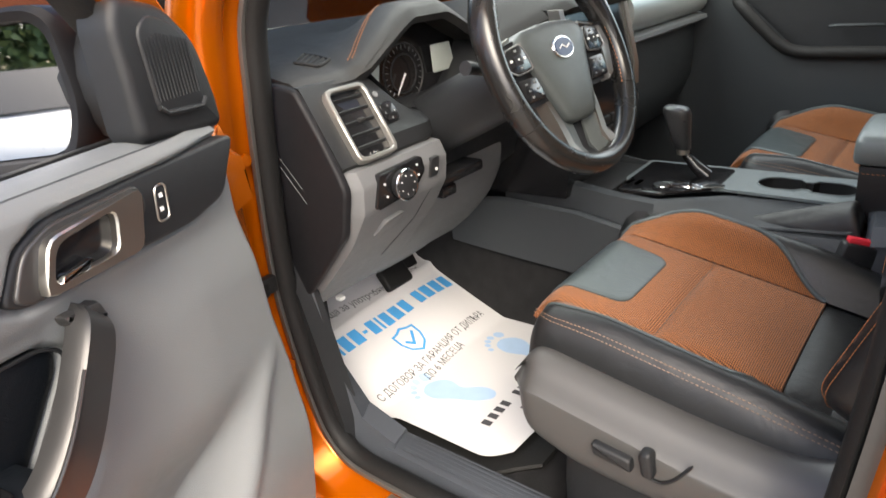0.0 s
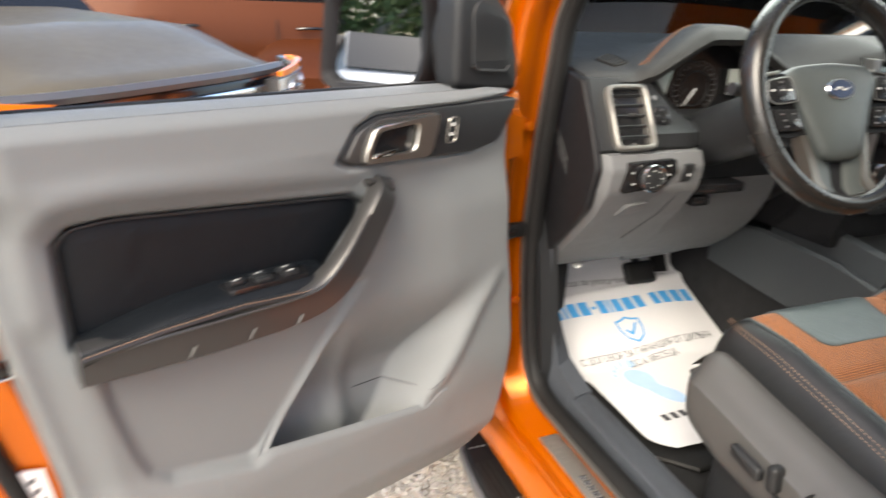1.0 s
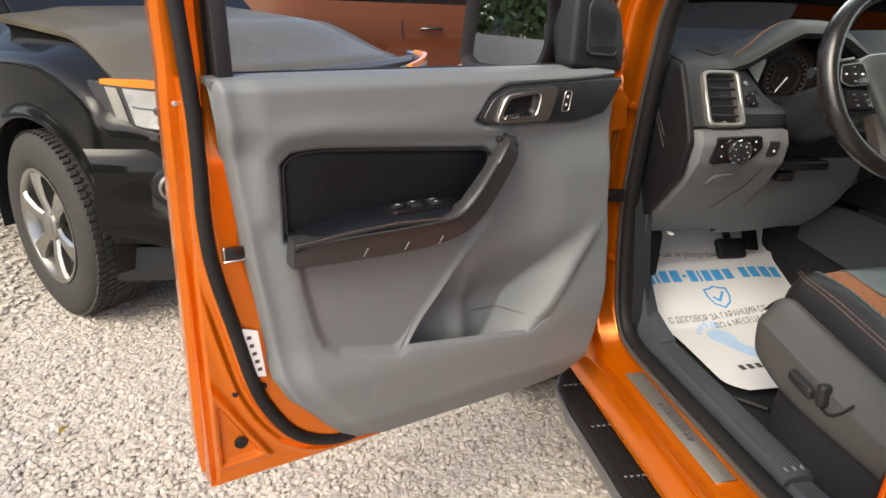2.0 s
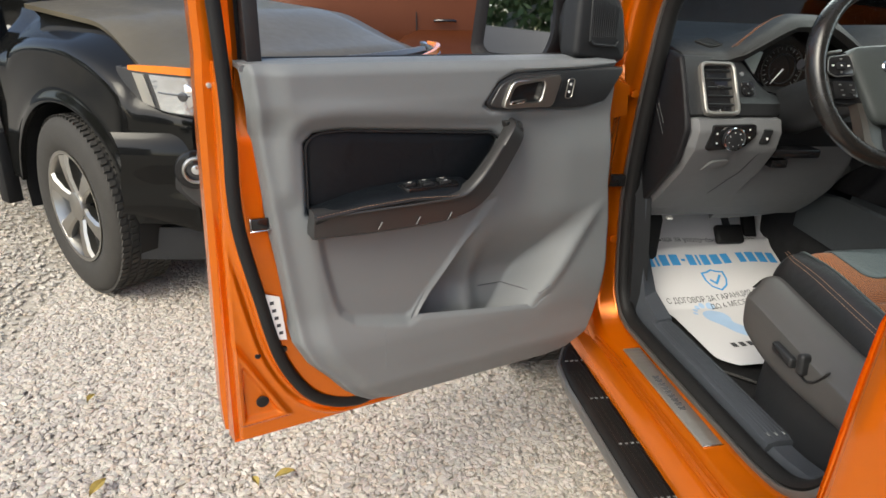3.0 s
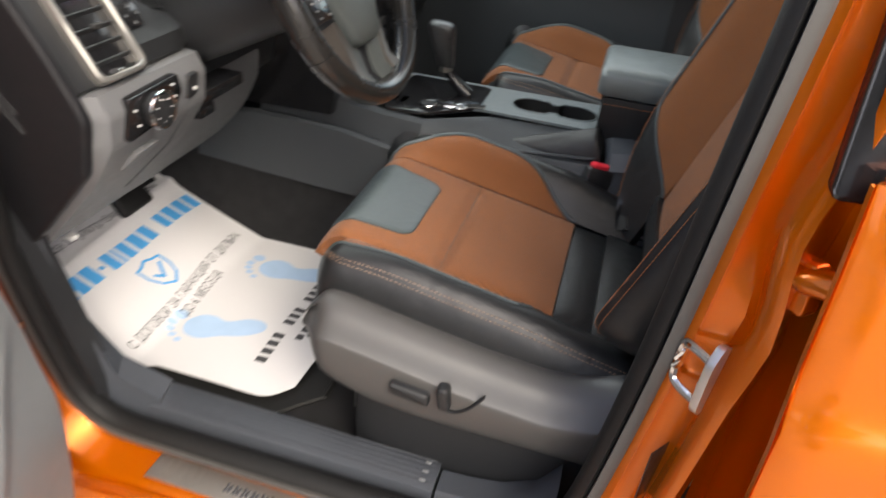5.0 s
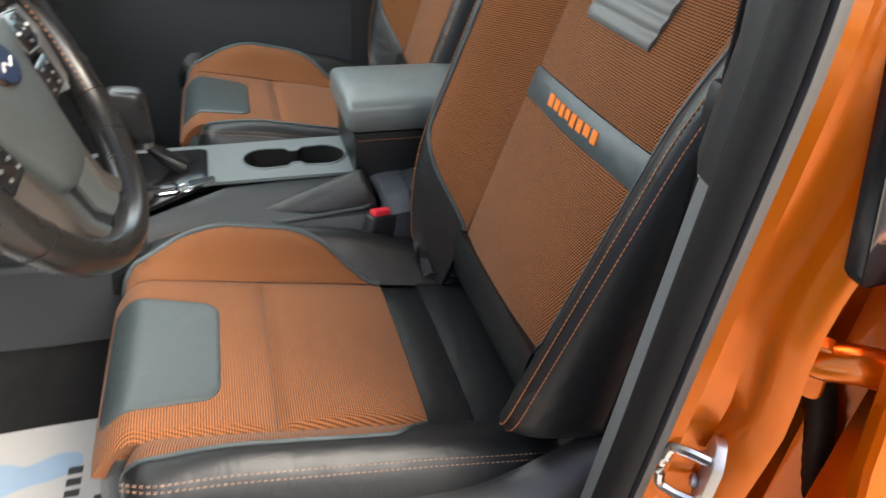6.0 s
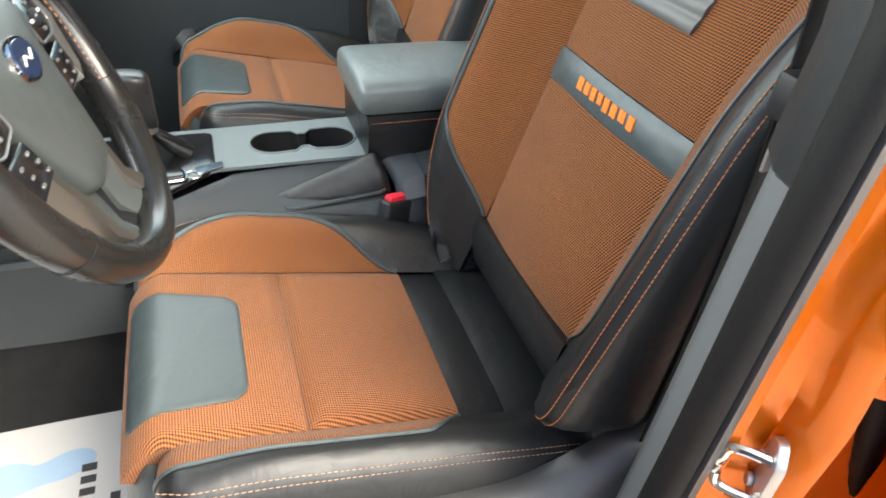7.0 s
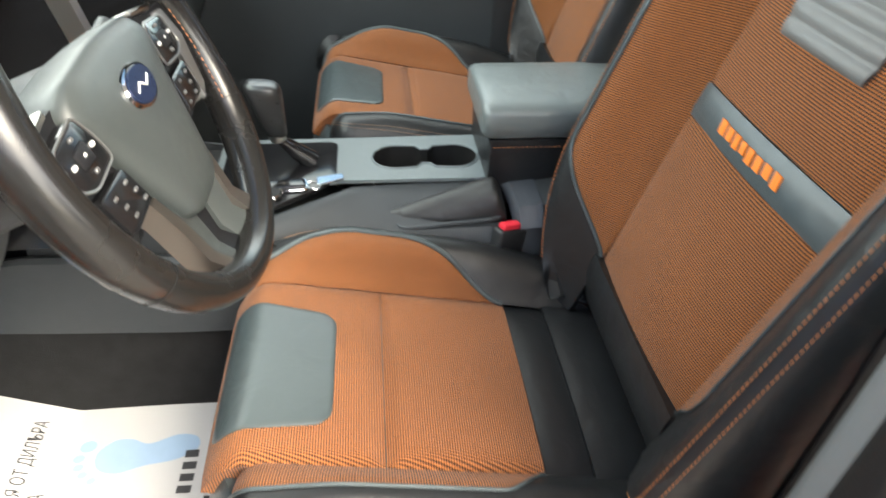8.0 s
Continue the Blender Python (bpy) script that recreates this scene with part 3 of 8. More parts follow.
part("bonnet", skin(hood, 40, 30, 0.02, 0.004), ORANGE, truck, "orange bonnet seen through the windscreen")
bm = rbox(-0.88, 0.88, 1.72, 1.95, 0.45, 1.05, 0.08, 4)
part("front_bumper", bm, ORANGE, truck)
bm = skin(lambda u, v: (0.872 - lean(0.5 + 0.72 * v) * 0.4, 1.68 - 3.5 * u, 0.46 + 0.74 * v), 10, 6, 0.03, 0, flip=-1)
part("off_side_panel", bm, ORANGE, truck)


def roof_outer(u, v):
    x = -0.64 + 1.28 * u
    y = -1.60 + 1.50 * v
    return (x, y, 1.80 - 0.06 * (2 * u - 1) ** 4 - 0.05 * step(0.85, 1.0, v) - 0.03 * step(0.2, 0, v))


part("roof", skin(roof_outer, 20, 16, 0.02), ORANGE, truck)
part("headliner", skin(lambda u, v: (-0.62 + 1.24 * u, -1.58 + 1.46 * v, 1.745 - 0.05 * (2 * u - 1) ** 4), 10, 10, 0.015), FELT, truck, "pale grey headliner")
# windscreen pillars, far side pillars and rear wall
bm = tube([(0.70, 0.93, 1.19), (0.66, 0.45, 1.45), (0.60, -0.08, 1.73)], 0.045, 10, flat=0.6)
part("windscreen_pillar", bm, DARK, truck)
bm = tube([(0.715, -0.58, 0.55), (0.715, -0.58, 1.2), (0.60, -0.60, 1.73)], [0.07, 0.065, 0.05], 10, flat=0.7, up=(1, 0, 0))
part("off_side_pillar", bm, DARK, truck)
bm = tube([(-0.775, 0.93, 1.19), (-0.735, 0.55, 1.40), (-0.645, -0.02, 1.725)], 0.05, 10, flat=0.6)
part("windscreen_pillar", bm, ORANGE, truck)
bm = tube([(-0.735, 0.90, 1.19), (-0.69, 0.50, 1.40), (-0.60, -0.02, 1.70)], 0.045, 10, flat=0.6)
part("pillar_lining", bm, DARK, truck)
bm = skin(lambda u, v: (-0.69 + 1.38 * u + (0.5 - u) * 0.2 * v, 0.955 - 1.02 * v + 0.05 * math.sin(math.pi * u), 1.235 + 0.50 * v), 12, 8, 0.004)
ws = part("windscreen", bm, GLASS, truck, "clear windscreen")
ws.visible_shadow = False
bm = rbox(-0.70, 0.70, -1.66, -1.60, 0.5, 1.20, 0.01)
part("rear_wall", bm, DARK, truck)
bm = rbox(-0.68, 0.68, -1.42, -1.15, 0.55, 0.92, 0.05, 3)
part("rear_bench", bm, LEATHER, truck, "black leather rear bench")
bm = rbox(-0.68, 0.68, -1.56, -1.40, 0.80, 1.45, 0.05, 3)
part("rear_backrest", bm, LEATHER, truck)


# off-side door, inside
def far_door(u, v):
    y = 0.62 - 2.1 * u
    z = 0.52 + 0.785 * v
    w = 0.0
    w -= 0.03 * step(0.86, 0.80, z) * step(0.15, 0.25, u)
    w += 0.03 * step(0.72, 0.62, z)
    return (0.735 - w - 0.02 * (z - 0.9) ** 2, y, z)


part("off_side_door_panel", skin(far_door, 60, 40, 0.02, 0.002, flip=1), DARK, truck, "black plastic passenger door panel")
FAREDGE = [(0.62, 0.53), (0.62, 1.210), (0.10, 1.212), (0.045, 1.205), (0.012, 1.185), (-0.09, 1.088), (-0.112, 1.072), (-0.145, 1.063), (-1.42, 1.063), (-1.42, 0.53)]
bm = loft([[(x, y, z) for y, z in FAREDGE] for x in (0.730, 0.694, 0.690)])
part("off_side_trim", bm, FARDARK, truck, "slate plastic passenger door trim")
bar = spline([(0.690, 0.035, 1.200), (0.672, 0.012, 1.180), (0.668, -0.04, 1.130), (0.668, -0.09, 1.085), (0.670, -0.14, 1.064), (0.672, -0.25, 1.062), (0.676, -0.60, 1.062), (0.680, -1.10, 1.062)], 8)
part("off_side_armrest", tube(bar, 0.016, 10), SOFTDARK, truck, "soft black passenger armrest edge")
oh = part("off_side_handle", slab(rounded([(0.095, 1.284), (-0.012, 1.284), (-0.020, 1.222), (0.050, 1.216), (0.078, 1.240)], 0.012), lambda a, b, d: Vector((0.722 - d, a, b)), -0.01, 0.006, 0.003), SILVER, truck, "satin silver passenger door handle")
part("handle_recess", slab(rounded([(0.066, 1.277), (-0.003, 1.277), (-0.008, 1.232), (0.048, 1.229)], 0.008), lambda a, b, d: Vector((0.722 - d, a, b)), 0.003, 0.008, 0.001), GLOSSBLACK, oh)
bm = tube([(0.70, -0.20, 1.125), (0.688, -0.22, 1.128), (0.688, -0.30, 1.128), (0.70, -0.32, 1.125)], 0.006, 8, flat=0.7)
part("off_side_grab_handle", bm, FARDARK, truck)
bm = skin(lambda u, v: (0.735 - 0.12 * v, 0.55 - 2.05 * u, 1.30 + 0.40 * v), 4, 4, 0.004)
g = part("off_side_glass", bm, GLASS, truck)
part("off_side_waist_rail", loft([[(0.738, y, 1.292), (0.712, y, 1.294), (0.706, y, 1.304), (0.716, y, 1.312), (0.738, y, 1.312)] for y in (0.58, 0.0, -1.45)]), FARDARK, truck, "slate plastic waist rail of the passenger door")
g.visible_shadow = False

# floor, tunnel, kick panel
def floor_z(y):
    return 0.515 if y < 0.30 else 0.515 + 0.40 * (y - 0.30) if y < 0.58 else 0.627 + 1.4 * (y - 0.58)


part("carpet", skin(lambda u, v: (-0.72 + 1.44 * u, 0.85 - 2.4 * v, floor_z(0.85 - 2.4 * v)), 6, 40, 0.03, flip=-1), CARPET, truck, "black carpet")
bm = rbox(-0.74, 0.74, 0.84, 0.90, 0.5, 1.2, 0.01)
part("bulkhead", bm, CARPET, truck)
bm = loft([[(-0.16, y, 0.5), (-0.155, y, 0.5 + h * 0.6), (-0.12, y, 0.5 + h), (0.12, y, 0.5 + h), (0.155, y, 0.5 + h * 0.6), (0.16, y, 0.5)] for y, h in ((0.86, 0.30), (0.5, 0.25), (0.2, 0.22), (-1.5, 0.20))])
part("tunnel", bm, CARPET, truck)
bm = loft([[(-0.700, y, 0.55), (-0.690, y, z1), (-0.735, y, z1), (-0.74, y, 0.55)] for y, z1 in ((0.27, 0.60), (0.33, 0.85), (0.40, 1.0), (0.80, 1.0))])
part("kick_panel", bm, DARK, truck)

# sill trim inside the seal
bm = loft([[(-0.712, y, 0.548), (-0.708, y, 0.560), (-0.690, y, 0.566), (-0.662, y, 0.566), (-0.650, y, 0.560), (-0.644, y, 0.54), (-0.644, y, 0.51), (-0.712, y, 0.51)] for y in (0.20, 0.17, 0.0, -0.15, -0.292)])
tr = part("sill_trim", bm, SILLGREY, truck, "grey plastic sill trim")
bm = bmesh.new()
for k in range(6):
    rbox(-0.700 + k * 0.0085, -0.697 + k * 0.0085, -0.285, 0.165, 0.5655, 0.5663, 0.0005, 1, bm)
part("ribs", bm, SILLGREY, tr)
bm = bmesh.new()
for x in (-0.697, -0.680, -0.663):
    rbox(x - 0.002, x + 0.002, -0.278, -0.268, 0.566, 0.569, 0.001, 1, bm)
part("clips", bm, GREY, tr)
bm = loft([[(-0.712, y, 0.540 + k), (-0.700, y, 0.556 + k), (-0.660, y, 0.556 + k), (-0.646, y, 0.54 + k), (-0.646, y, 0.50), (-0.712, y, 0.50)] for y, k in ((-0.296, 0), (-0.34, 0.003), (-0.39, 0.012), (-0.44, 0.04), (-0.47, 0.09))])
part("sill_trim_end", bm, SILLGREY, truck, "grey plastic pillar foot trim")
bm = loft([[(-0.712, 0.175, 0.53), (-0.700, 0.18, 0.572), (-0.655, 0.19, 0.572), (-0.645, 0.19, 0.53)], [(-0.714, 0.25, 0.53), (-0.702, 0.255, 0.60), (-0.665, 0.27, 0.61), (-0.650, 0.27, 0.53)],
           [(-0.716, 0.30, 0.60), (-0.704, 0.30, 0.70), (-0.680, 0.33, 0.72), (-0.660, 0.35, 0.60)], [(-0.716, 0.335, 0.80), (-0.705, 0.335, 0.90), (-0.690, 0.36, 0.90), (-0.670, 0.38, 0.80)]])
part("kick_trim", bm, SILLGREY, truck)
bm = loft([[(-0.722 + lean(z), y0, z), (-0.700 + lean(z), y0 - 0.004, z), (-0.672 + lean(z), y0 - 0.03, z), (-0.655 + lean(z), y0 - 0.09, z), (-0.70 + lean(z), y0 - 0.10, z)] for z, y0 in ((0.60, -0.485), (0.75, -0.505), (0.95, -0.520), (1.10, -0.530), (1.225, -0.538))])
part("pillar_trim_lower", bm, GREY, truck, "mid-grey plastic pillar trim")
bm = loft([[(-0.722 + lean(z), y0, z), (-0.698 + lean(z), y0 - 0.004, z), (-0.665 + lean(z), y0 - 0.028, z), (-0.648 + lean(z), y0 - 0.10, z), (-0.70 + lean(z), y0 - 0.11, z)] for z, y0 in ((1.228, -0.536), (1.32, -0.542), (1.45, -0.546), (1.60, -0.54), (1.70, -0.52))])
part("pillar_trim_upper", bm, DARK, truck, "charcoal pillar trim")


# running board
def step_board():
    outline = rounded([(-0.775, 0.42), (-0.83, 0.425), (-0.885, 0.33), (-0.896, 0.22), (-0.896, -1.9), (-0.775, -1.9)], 0.05, 5)
    bm = slab(outline, lambda a, b, d: Vector((a, b, d)), 0.325, 0.372, 0.012, 3)
    return bm


sb = part("running_board", step_board(), RUBBER, truck, "black ribbed running board with silver edge")
bm = bmesh.new()
for k in range(7):
    x = -0.787 - k * 0.0145
    rbox(x - 0.0035, x + 0.0035, -1.85, 0.27 + 0.10 * (k < 4), 0.3715, 0.3755, 0.0015, 1, bm)
part("tread_ribs", bm, RUBBER, sb)
for y in (0.320, 0.140, -0.040, -0.215, -0.39, -0.57):
    for k in range(6):
        x = -0.795 - k * 0.0145
        part("grip_mark", rbox(x - 0.006, x + 0.004, y - 0.003 + k * 0.0004, y + 0.002, 0.3715, 0.3758, 0.001, 1), GREY, sb)
bm = tube([(-0.84, 0.415, 0.350), (-0.885, 0.33, 0.348), (-0.8985, 0.22, 0.348), (-0.8985, -1.9, 0.348)], 0.0075, 8, flat=2.0)
part("edge_strip", bm, SATGREY, sb, "dull silver edge strip")


# wheels
def make_wheel(parent, c, ax, r=0.388, w=0.255, spokes=6):
    """A tyre with tread blocks and a cast rim; ax points out of the truck."""
    ax = Vector(ax).normalized()
    a = ax.cross(Vector((0, 0, 1))).normalized()
    b = Vector((0, 0, 1))
    c = Vector(c)

    def at(rad, ang, d):
        return c + ax * d + rad * (math.cos(ang) * a + math.sin(ang) * b)

    prof = [(0.232, -w / 2 + 0.02), (0.27, -w / 2), (0.34, -w / 2), (r - 0.02, -w / 2 + 0.012), (r - 0.008, -w / 2 + 0.03), (r - 0.008, 0), (r - 0.008, w / 2 - 0.03), (r - 0.02, w / 2 - 0.012), (0.34, w / 2), (0.30, w / 2 + 0.004), (0.27, w / 2), (0.236, w / 2 - 0.015), (0.225, w / 2 - 0.03)]
    n = 60
    tyre = part("tyre", loft([[at(p, 2 * math.pi * i / n, d) for p, d in prof] for i in range(n)], True, True, False), TYRE, parent, "black all-terrain tyre")
    bm = bmesh.new()
    for i in range(80):
        for row in range(6):
            t0 = 2 * math.pi * (i + 0.5 * (row % 2)) / 80
            t1 = t0 + 2 * math.pi / 80 * 0.72
            d0 = -w / 2 + 0.012 + row * (w - 0.024) / 6
            d1 = d0 + (w - 0.024) / 6 * 0.80
            V = [bm.verts.new(at(rr, t, d)) for rr in (r - 0.012, r - 0.001) for t, d in ((t0, d0), (t1, d0 + 0.006), (t1 + 0.01, d1), (t0 + 0.01, d1 - 0.006))]
            for q in ((4, 5, 6, 7), (0, 1, 5, 4), (1, 2, 6, 5), (2, 3, 7, 6), (3, 0, 4, 7)):
                bm.faces.new([V[k] for k in q])
    tagged(part("tread_pattern", bm, TYRE, parent), "", "", "", "stuff")
    rim = part("rim", loft([[at(p, 2 * math.pi * i / 48, d) for p, d in ((0.205, -w / 2 + 0.03), (0.236, w / 2 - 0.02), (0.240, w / 2 - 0.006), (0.226, w / 2 - 0.008), (0.210, w / 2 - 0.05), (0.20, -w / 2 + 0.05))] for i in range(48)], True, True, False), SILVER, parent, "silver alloy rim")
    for i in range(spokes):
        t = 2 * math.pi * i / spokes + 0.3
        bm = loft([[at(rr, t - h / rr, d), at(rr, t - h * 0.7 / rr, d + 0.012), at(rr, t + h * 0.7 / rr, d + 0.012), at(rr, t + h / rr, d), at(rr, t + h * 0.8 / rr, d - 0.03), at(rr, t - h * 0.8 / rr, d - 0.03)] for rr, h, d in ((0.05, 0.024, w / 2 - 0.035), (0.12, 0.026, w / 2 - 0.022), (0.19, 0.036, w / 2 - 0.018), (0.224, 0.050, w / 2 - 0.022))])
        part("spoke", bm, SILVER, parent)
    bm = disc(at(0, 0, w / 2 - 0.012), ax, 0.062, 0.04, 24, 0.006)
    part("hub_cap", bm, SILVER, parent)
    return rim


def wheel_under(owner, c, ax):
    axis = Vector(ax).normalized()
    hub = part("wheel", disc(Vector(c) + axis * 0.048, axis, 0.205, 0.05, 32, 0.004), RUBBER, owner, "dusty all-terrain wheel")
    make_wheel(hub, c, ax)
    return hub


wheel_under(truck, (-0.775, 1.02, 0.388), (-1, 0, 0))
bm = rbox(-0.80, -0.55, 0.48, 0.53, 0.30, 0.75, 0.02, 2)
part("mudguard", bm, RUBBER, truck)

# ---- the open driver's door: x along the door towards its lock, y out of its inner face ----
DOOR_M = Matrix(((-0.94495, 0.32721, 0, -1.006), (-0.32721, -0.94495, 0, 0.179), (0, 0, 1, 0), (0, 0, 0, 1)))
door = thing("driver_door", DOOR_M, "open orange pickup door with grey plastic inner panel and black leather pad", "car door")

# outline of the trim panel: lock-side and hinge-side edge against height
REAR_EDGE = [(0.478, 0.36), (0.482, 0.430), (0.490, 0.470), (0.520, 0.512), (0.571, 0.552), (0.62, 0.598), (0.673, 0.626), (0.78, 0.641), (0.904, 0.659), (1.092, 0.682), (1.216, 0.696)]
HINGE_EDGE = [(0.478, 0.10), (0.488, 0.01), (0.504, -0.085), (0.545, -0.132), (0.60, -0.150), (0.64, -0.156), (0.74, -0.163), (0.835, -0.163), (0.923, -0.146), (1.096, -0.132), (1.216, -0.132)]


def along(table, z):
    for (z0, a), (z1, b) in zip(table, table[1:]):
        if z <= z1:
            t = (z - z0) / (z1 - z0)
            return a + (b - a) * max(t, 0)
    return table[-1][1]


def seg_dist(px, pz, ax, az, bx, bz):
    t = ((px - ax) * (bx - ax) + (pz - az) * (bz - az)) / ((bx - ax) ** 2 + (bz - az) ** 2)
    t = min(max(t, 0), 1)
    return math.hypot(px - ax - t * (bx - ax), pz - az - t * (bz - az))


def poly_depth(u, z, poly):
    """Signed distance into a polygon: positive inside."""
    d, inside = 1e9, False
    n = len(poly)
    for i in range(n):
        (ax, az), (bx, bz) = poly[i], poly[(i + 1) % n]
        d = min(d, seg_dist(u, z, ax, az, bx, bz))
        if (az > z) != (bz > z) and u < ax + (z - az) / (bz - az) * (bx - ax):
            inside = not inside
    return d if inside else -d


LOWER_FIELD = [(0.575, 0.93), (0.562, 0.84), (0.542, 0.755), (0.528, 0.724), (0.502, 0.704), (0.384, 0.679), (0.364, 0.688), (0.24, 0.848), (0.178, 0.93)]
PAD = [(0.592, 1.075), (0.575, 1.092), (0.530, 1.096), (0.200, 1.070), (0.178, 1.055), (0.185, 1.035), (0.260, 0.945), (0.590, 0.945)]
BEZEL = [(0.236, 1.128), (0.205, 1.176), (0.170, 1.194), (0.06, 1.197), (-0.135, 1.199), (-0.085, 1.122), (-0.02, 1.110), (0.215, 1.116)]


def lip_z(u):
    """Height of the pocket's lip."""
    return 0.657 + 0.115 * (u - 0.067) + 0.030 * step(0.065, 0.020, u)


def panel_w(u, z, pocket=True):
    """Depth of the trim panel's face."""
    w = 0.008
    w += 0.020 * step(1.085, 1.15, z) * step(-0.13, 0.0, u)
    w += 0.012 * step(0.12, -0.02, u) * step(1.10, 1.0, z) * step(0.60, 0.75, z)
    d = poly_depth(u, z, LOWER_FIELD)
    field = step(-0.008, 0.012, d)
    w += 0.020 * step(0.74 + 0.11 * step(0.05, -0.05, u), 0.640, z) * step(0.478, 0.56, z) * (1 - field)
    w -= 0.010 * field
    # map pocket: behind the sloping edge of the field, running down behind its own lip
    dl = -((u - 0.362) * 0.793 + (z - 0.684) * 0.609)
    dr = (u - 0.022) * 0.806 + (z - 0.716) * 0.592
    if pocket:
        deep = 0.078 * step(0.905, 0.70, z) ** 1.2
        soft = 1 - 0.25 * math.exp(-((u - 0.205) / 0.028) ** 2)
        w -= deep * soft * step(-0.002, 0.010, dl) * step(-0.004, 0.004, z - lip_z(u) + 0.06) * step(-0.004, 0.050, dr)
    w += 0.008 * math.exp(-((dr + 0.008) / 0.016) ** 2) * step(0.66, 0.70, z) * step(0.90, 0.84, z) * step(0.30, 0.15, u)
    d = poly_depth(u, z, PAD)
    w -= 0.022 * step(-0.010, 0.006, d)
    w += 0.008 * math.exp(-((d + 0.035) / 0.02) ** 2) * step(0.95, 1.0, z)
    d = poly_depth(u, z, BEZEL)
    w -= 0.010 * step(-0.004, 0.004, d)
    return w


def door_panel(a, v):
    z = 0.480 + (1.214 - 0.480) * v
    r, h = along(REAR_EDGE, z), along(HINGE_EDGE, z)
    u = h + (r - h) * a
    edge = min(u - h, r - u, (z - 0.478) * 1.0)
    w = panel_w(u, z)
    w -= 0.030 * (1 - step(0, 0.020, edge)) ** 1.5
    w -= 0.010 * (1 - step(0.03, 0.075, r - u))
    top = max(0, z - 1.195) / 0.019
    w -= 0.016 * top * top
    return (u, w, z)


panel = part("trim_panel", skin(door_panel, 260, 200, 0.012, 0, flip=-1), GREY, door, "grey moulded plastic trim panel", local=True, sharp=60)
part("top_ledge", skin(lambda a, v: (-0.13 + 0.825 * a, -0.004 - 0.065 * v, 1.2135 + 0.004 * math.sin(math.pi * v)), 20, 6, 0.01, 0.002, flip=-1), GREY, door, "", True)


def lay(depth=0.0):
    return lambda a, b, d: Vector((a, d + depth, b))


# black leather pad above the armrest
pad_outline = rounded(PAD, 0.02, 4)


def pad_face():
    bm = bmesh.new()
    c = Vector((0.40, 1.02))
    rings = []
    for k, dep in ((1.0, -0.024), (1.0, -0.010), (0.975, -0.0035), (0.93, -0.001), (0.6, 0.0), (0.2, 0.0)):
        rings.append([bm.verts.new((c.x + (a - c.x) * k, dep, c.y + (b - c.y) * k)) for a, b in pad_outline])
    for r0, r1 in zip(rings, rings[1:]):
        n = len(r0)
        for i in range(n):
            bm.faces.new((r0[i], r0[(i + 1) % n], r1[(i + 1) % n], r1[i]))
    bm.faces.new(rings[-1])
    return bm


part("leather_pad", pad_face(), PADLEATHER, door, "black leather door pad", True)
part("pad_rim", tube([(a, 0.0045, b) for a, b in pad_outline], 0.0022, 6, True, up=(0, 1, 0)), DARK, door, "charcoal rim round the leather pad", True)
# armrest shelf with stitched front edge


def shelf(a, v):
    u = 0.592 - 0.335 * a
    z = 0.958 + 0.012 * step(0, 0.4, a) + 0.006 * a
    return (u, -0.018 + 0.072 * v, z + 0.016 * (1 - v) * math.sin(math.pi * a * 0.8) - 0.006 * v ** 6)


part("armrest_top", skin(shelf, 30, 12, 0.03, 0.004, flip=-1), PADLEATHER, door, "black leather armrest top", True)
bm = tube([(u, 0.056, z) for u, z in ((0.593, 0.953), (0.5, 0.962), (0.40, 0.966), (0.31, 0.960), (0.262, 0.966))], 0.006, 8)
roll = part("armrest_roll", bm, LEATHER, door, "", True)
bm = stitches([(u, 0.0605, z) for u, z in ((0.592, 0.9575), (0.5, 0.9665), (0.40, 0.9705), (0.31, 0.9645), (0.268, 0.969))], 0.004, 0.003, 0.0006)
part("stitching", bm, STITCHW, roll, "pale stitching", True)


# gunmetal armrest front that turns up into the pull handle
def arm_band():
    mids = spline([(0.594, 0.050, 0.934), (0.50, 0.056, 0.933), (0.40, 0.060, 0.934), (0.31, 0.062, 0.940), (0.262, 0.064, 0.958), (0.225, 0.065, 0.995), (0.190, 0.060, 1.040), (0.160, 0.048, 1.075), (0.148, 0.028, 1.088)], 5)
    n = len(mids)
    rings = []
    for i, p in enumerate(mids):
        t = (mids[min(i + 1, n - 1)] - mids[max(i - 1, 0)]).normalized()
        s = Vector((-t.z, 0, t.x)) * -1
        s.normalize()
        k = i / (n - 1)
        hw = 0.027 - 0.004 * step(0.5, 0.75, k) - 0.003 * step(0.8, 1, k)
        th = 0.028
        rings.append([p + s * hw + Vector((0, -th, 0)), p + s * hw * 0.98 + Vector((0, -0.006, 0)), p + s * hw * 0.8, p - s * hw * 0.8 + Vector((0, -0.004, 0)), p - s * hw + Vector((0, -0.012, 0)), p - s * hw * 0.95 + Vector((0, -th - 0.02, 0))])
    return loft(rings)


part("pull_handle", arm_band(), GUNMETAL, door, "gunmetal armrest front and pull handle", True)
bm = tube(spline([(0.594, 0.0555, 0.952), (0.5, 0.061, 0.957), (0.40, 0.064, 0.959), (0.315, 0.066, 0.962), (0.280, 0.067, 0.972), (0.243, 0.068, 1.010), (0.205, 0.062, 1.058)], 4), 0.0022, 6)
part("bright_line", bm, GUNMETAL, door, "satin gunmetal trim line", True)
bm = slab(rounded([(0.133, 1.070), (0.178, 1.082), (0.186, 1.098), (0.140, 1.094)], 0.006), lay(), -0.01, 0.030, 0.006)
part("handle_root", bm, GUNMETAL, door, "", True)
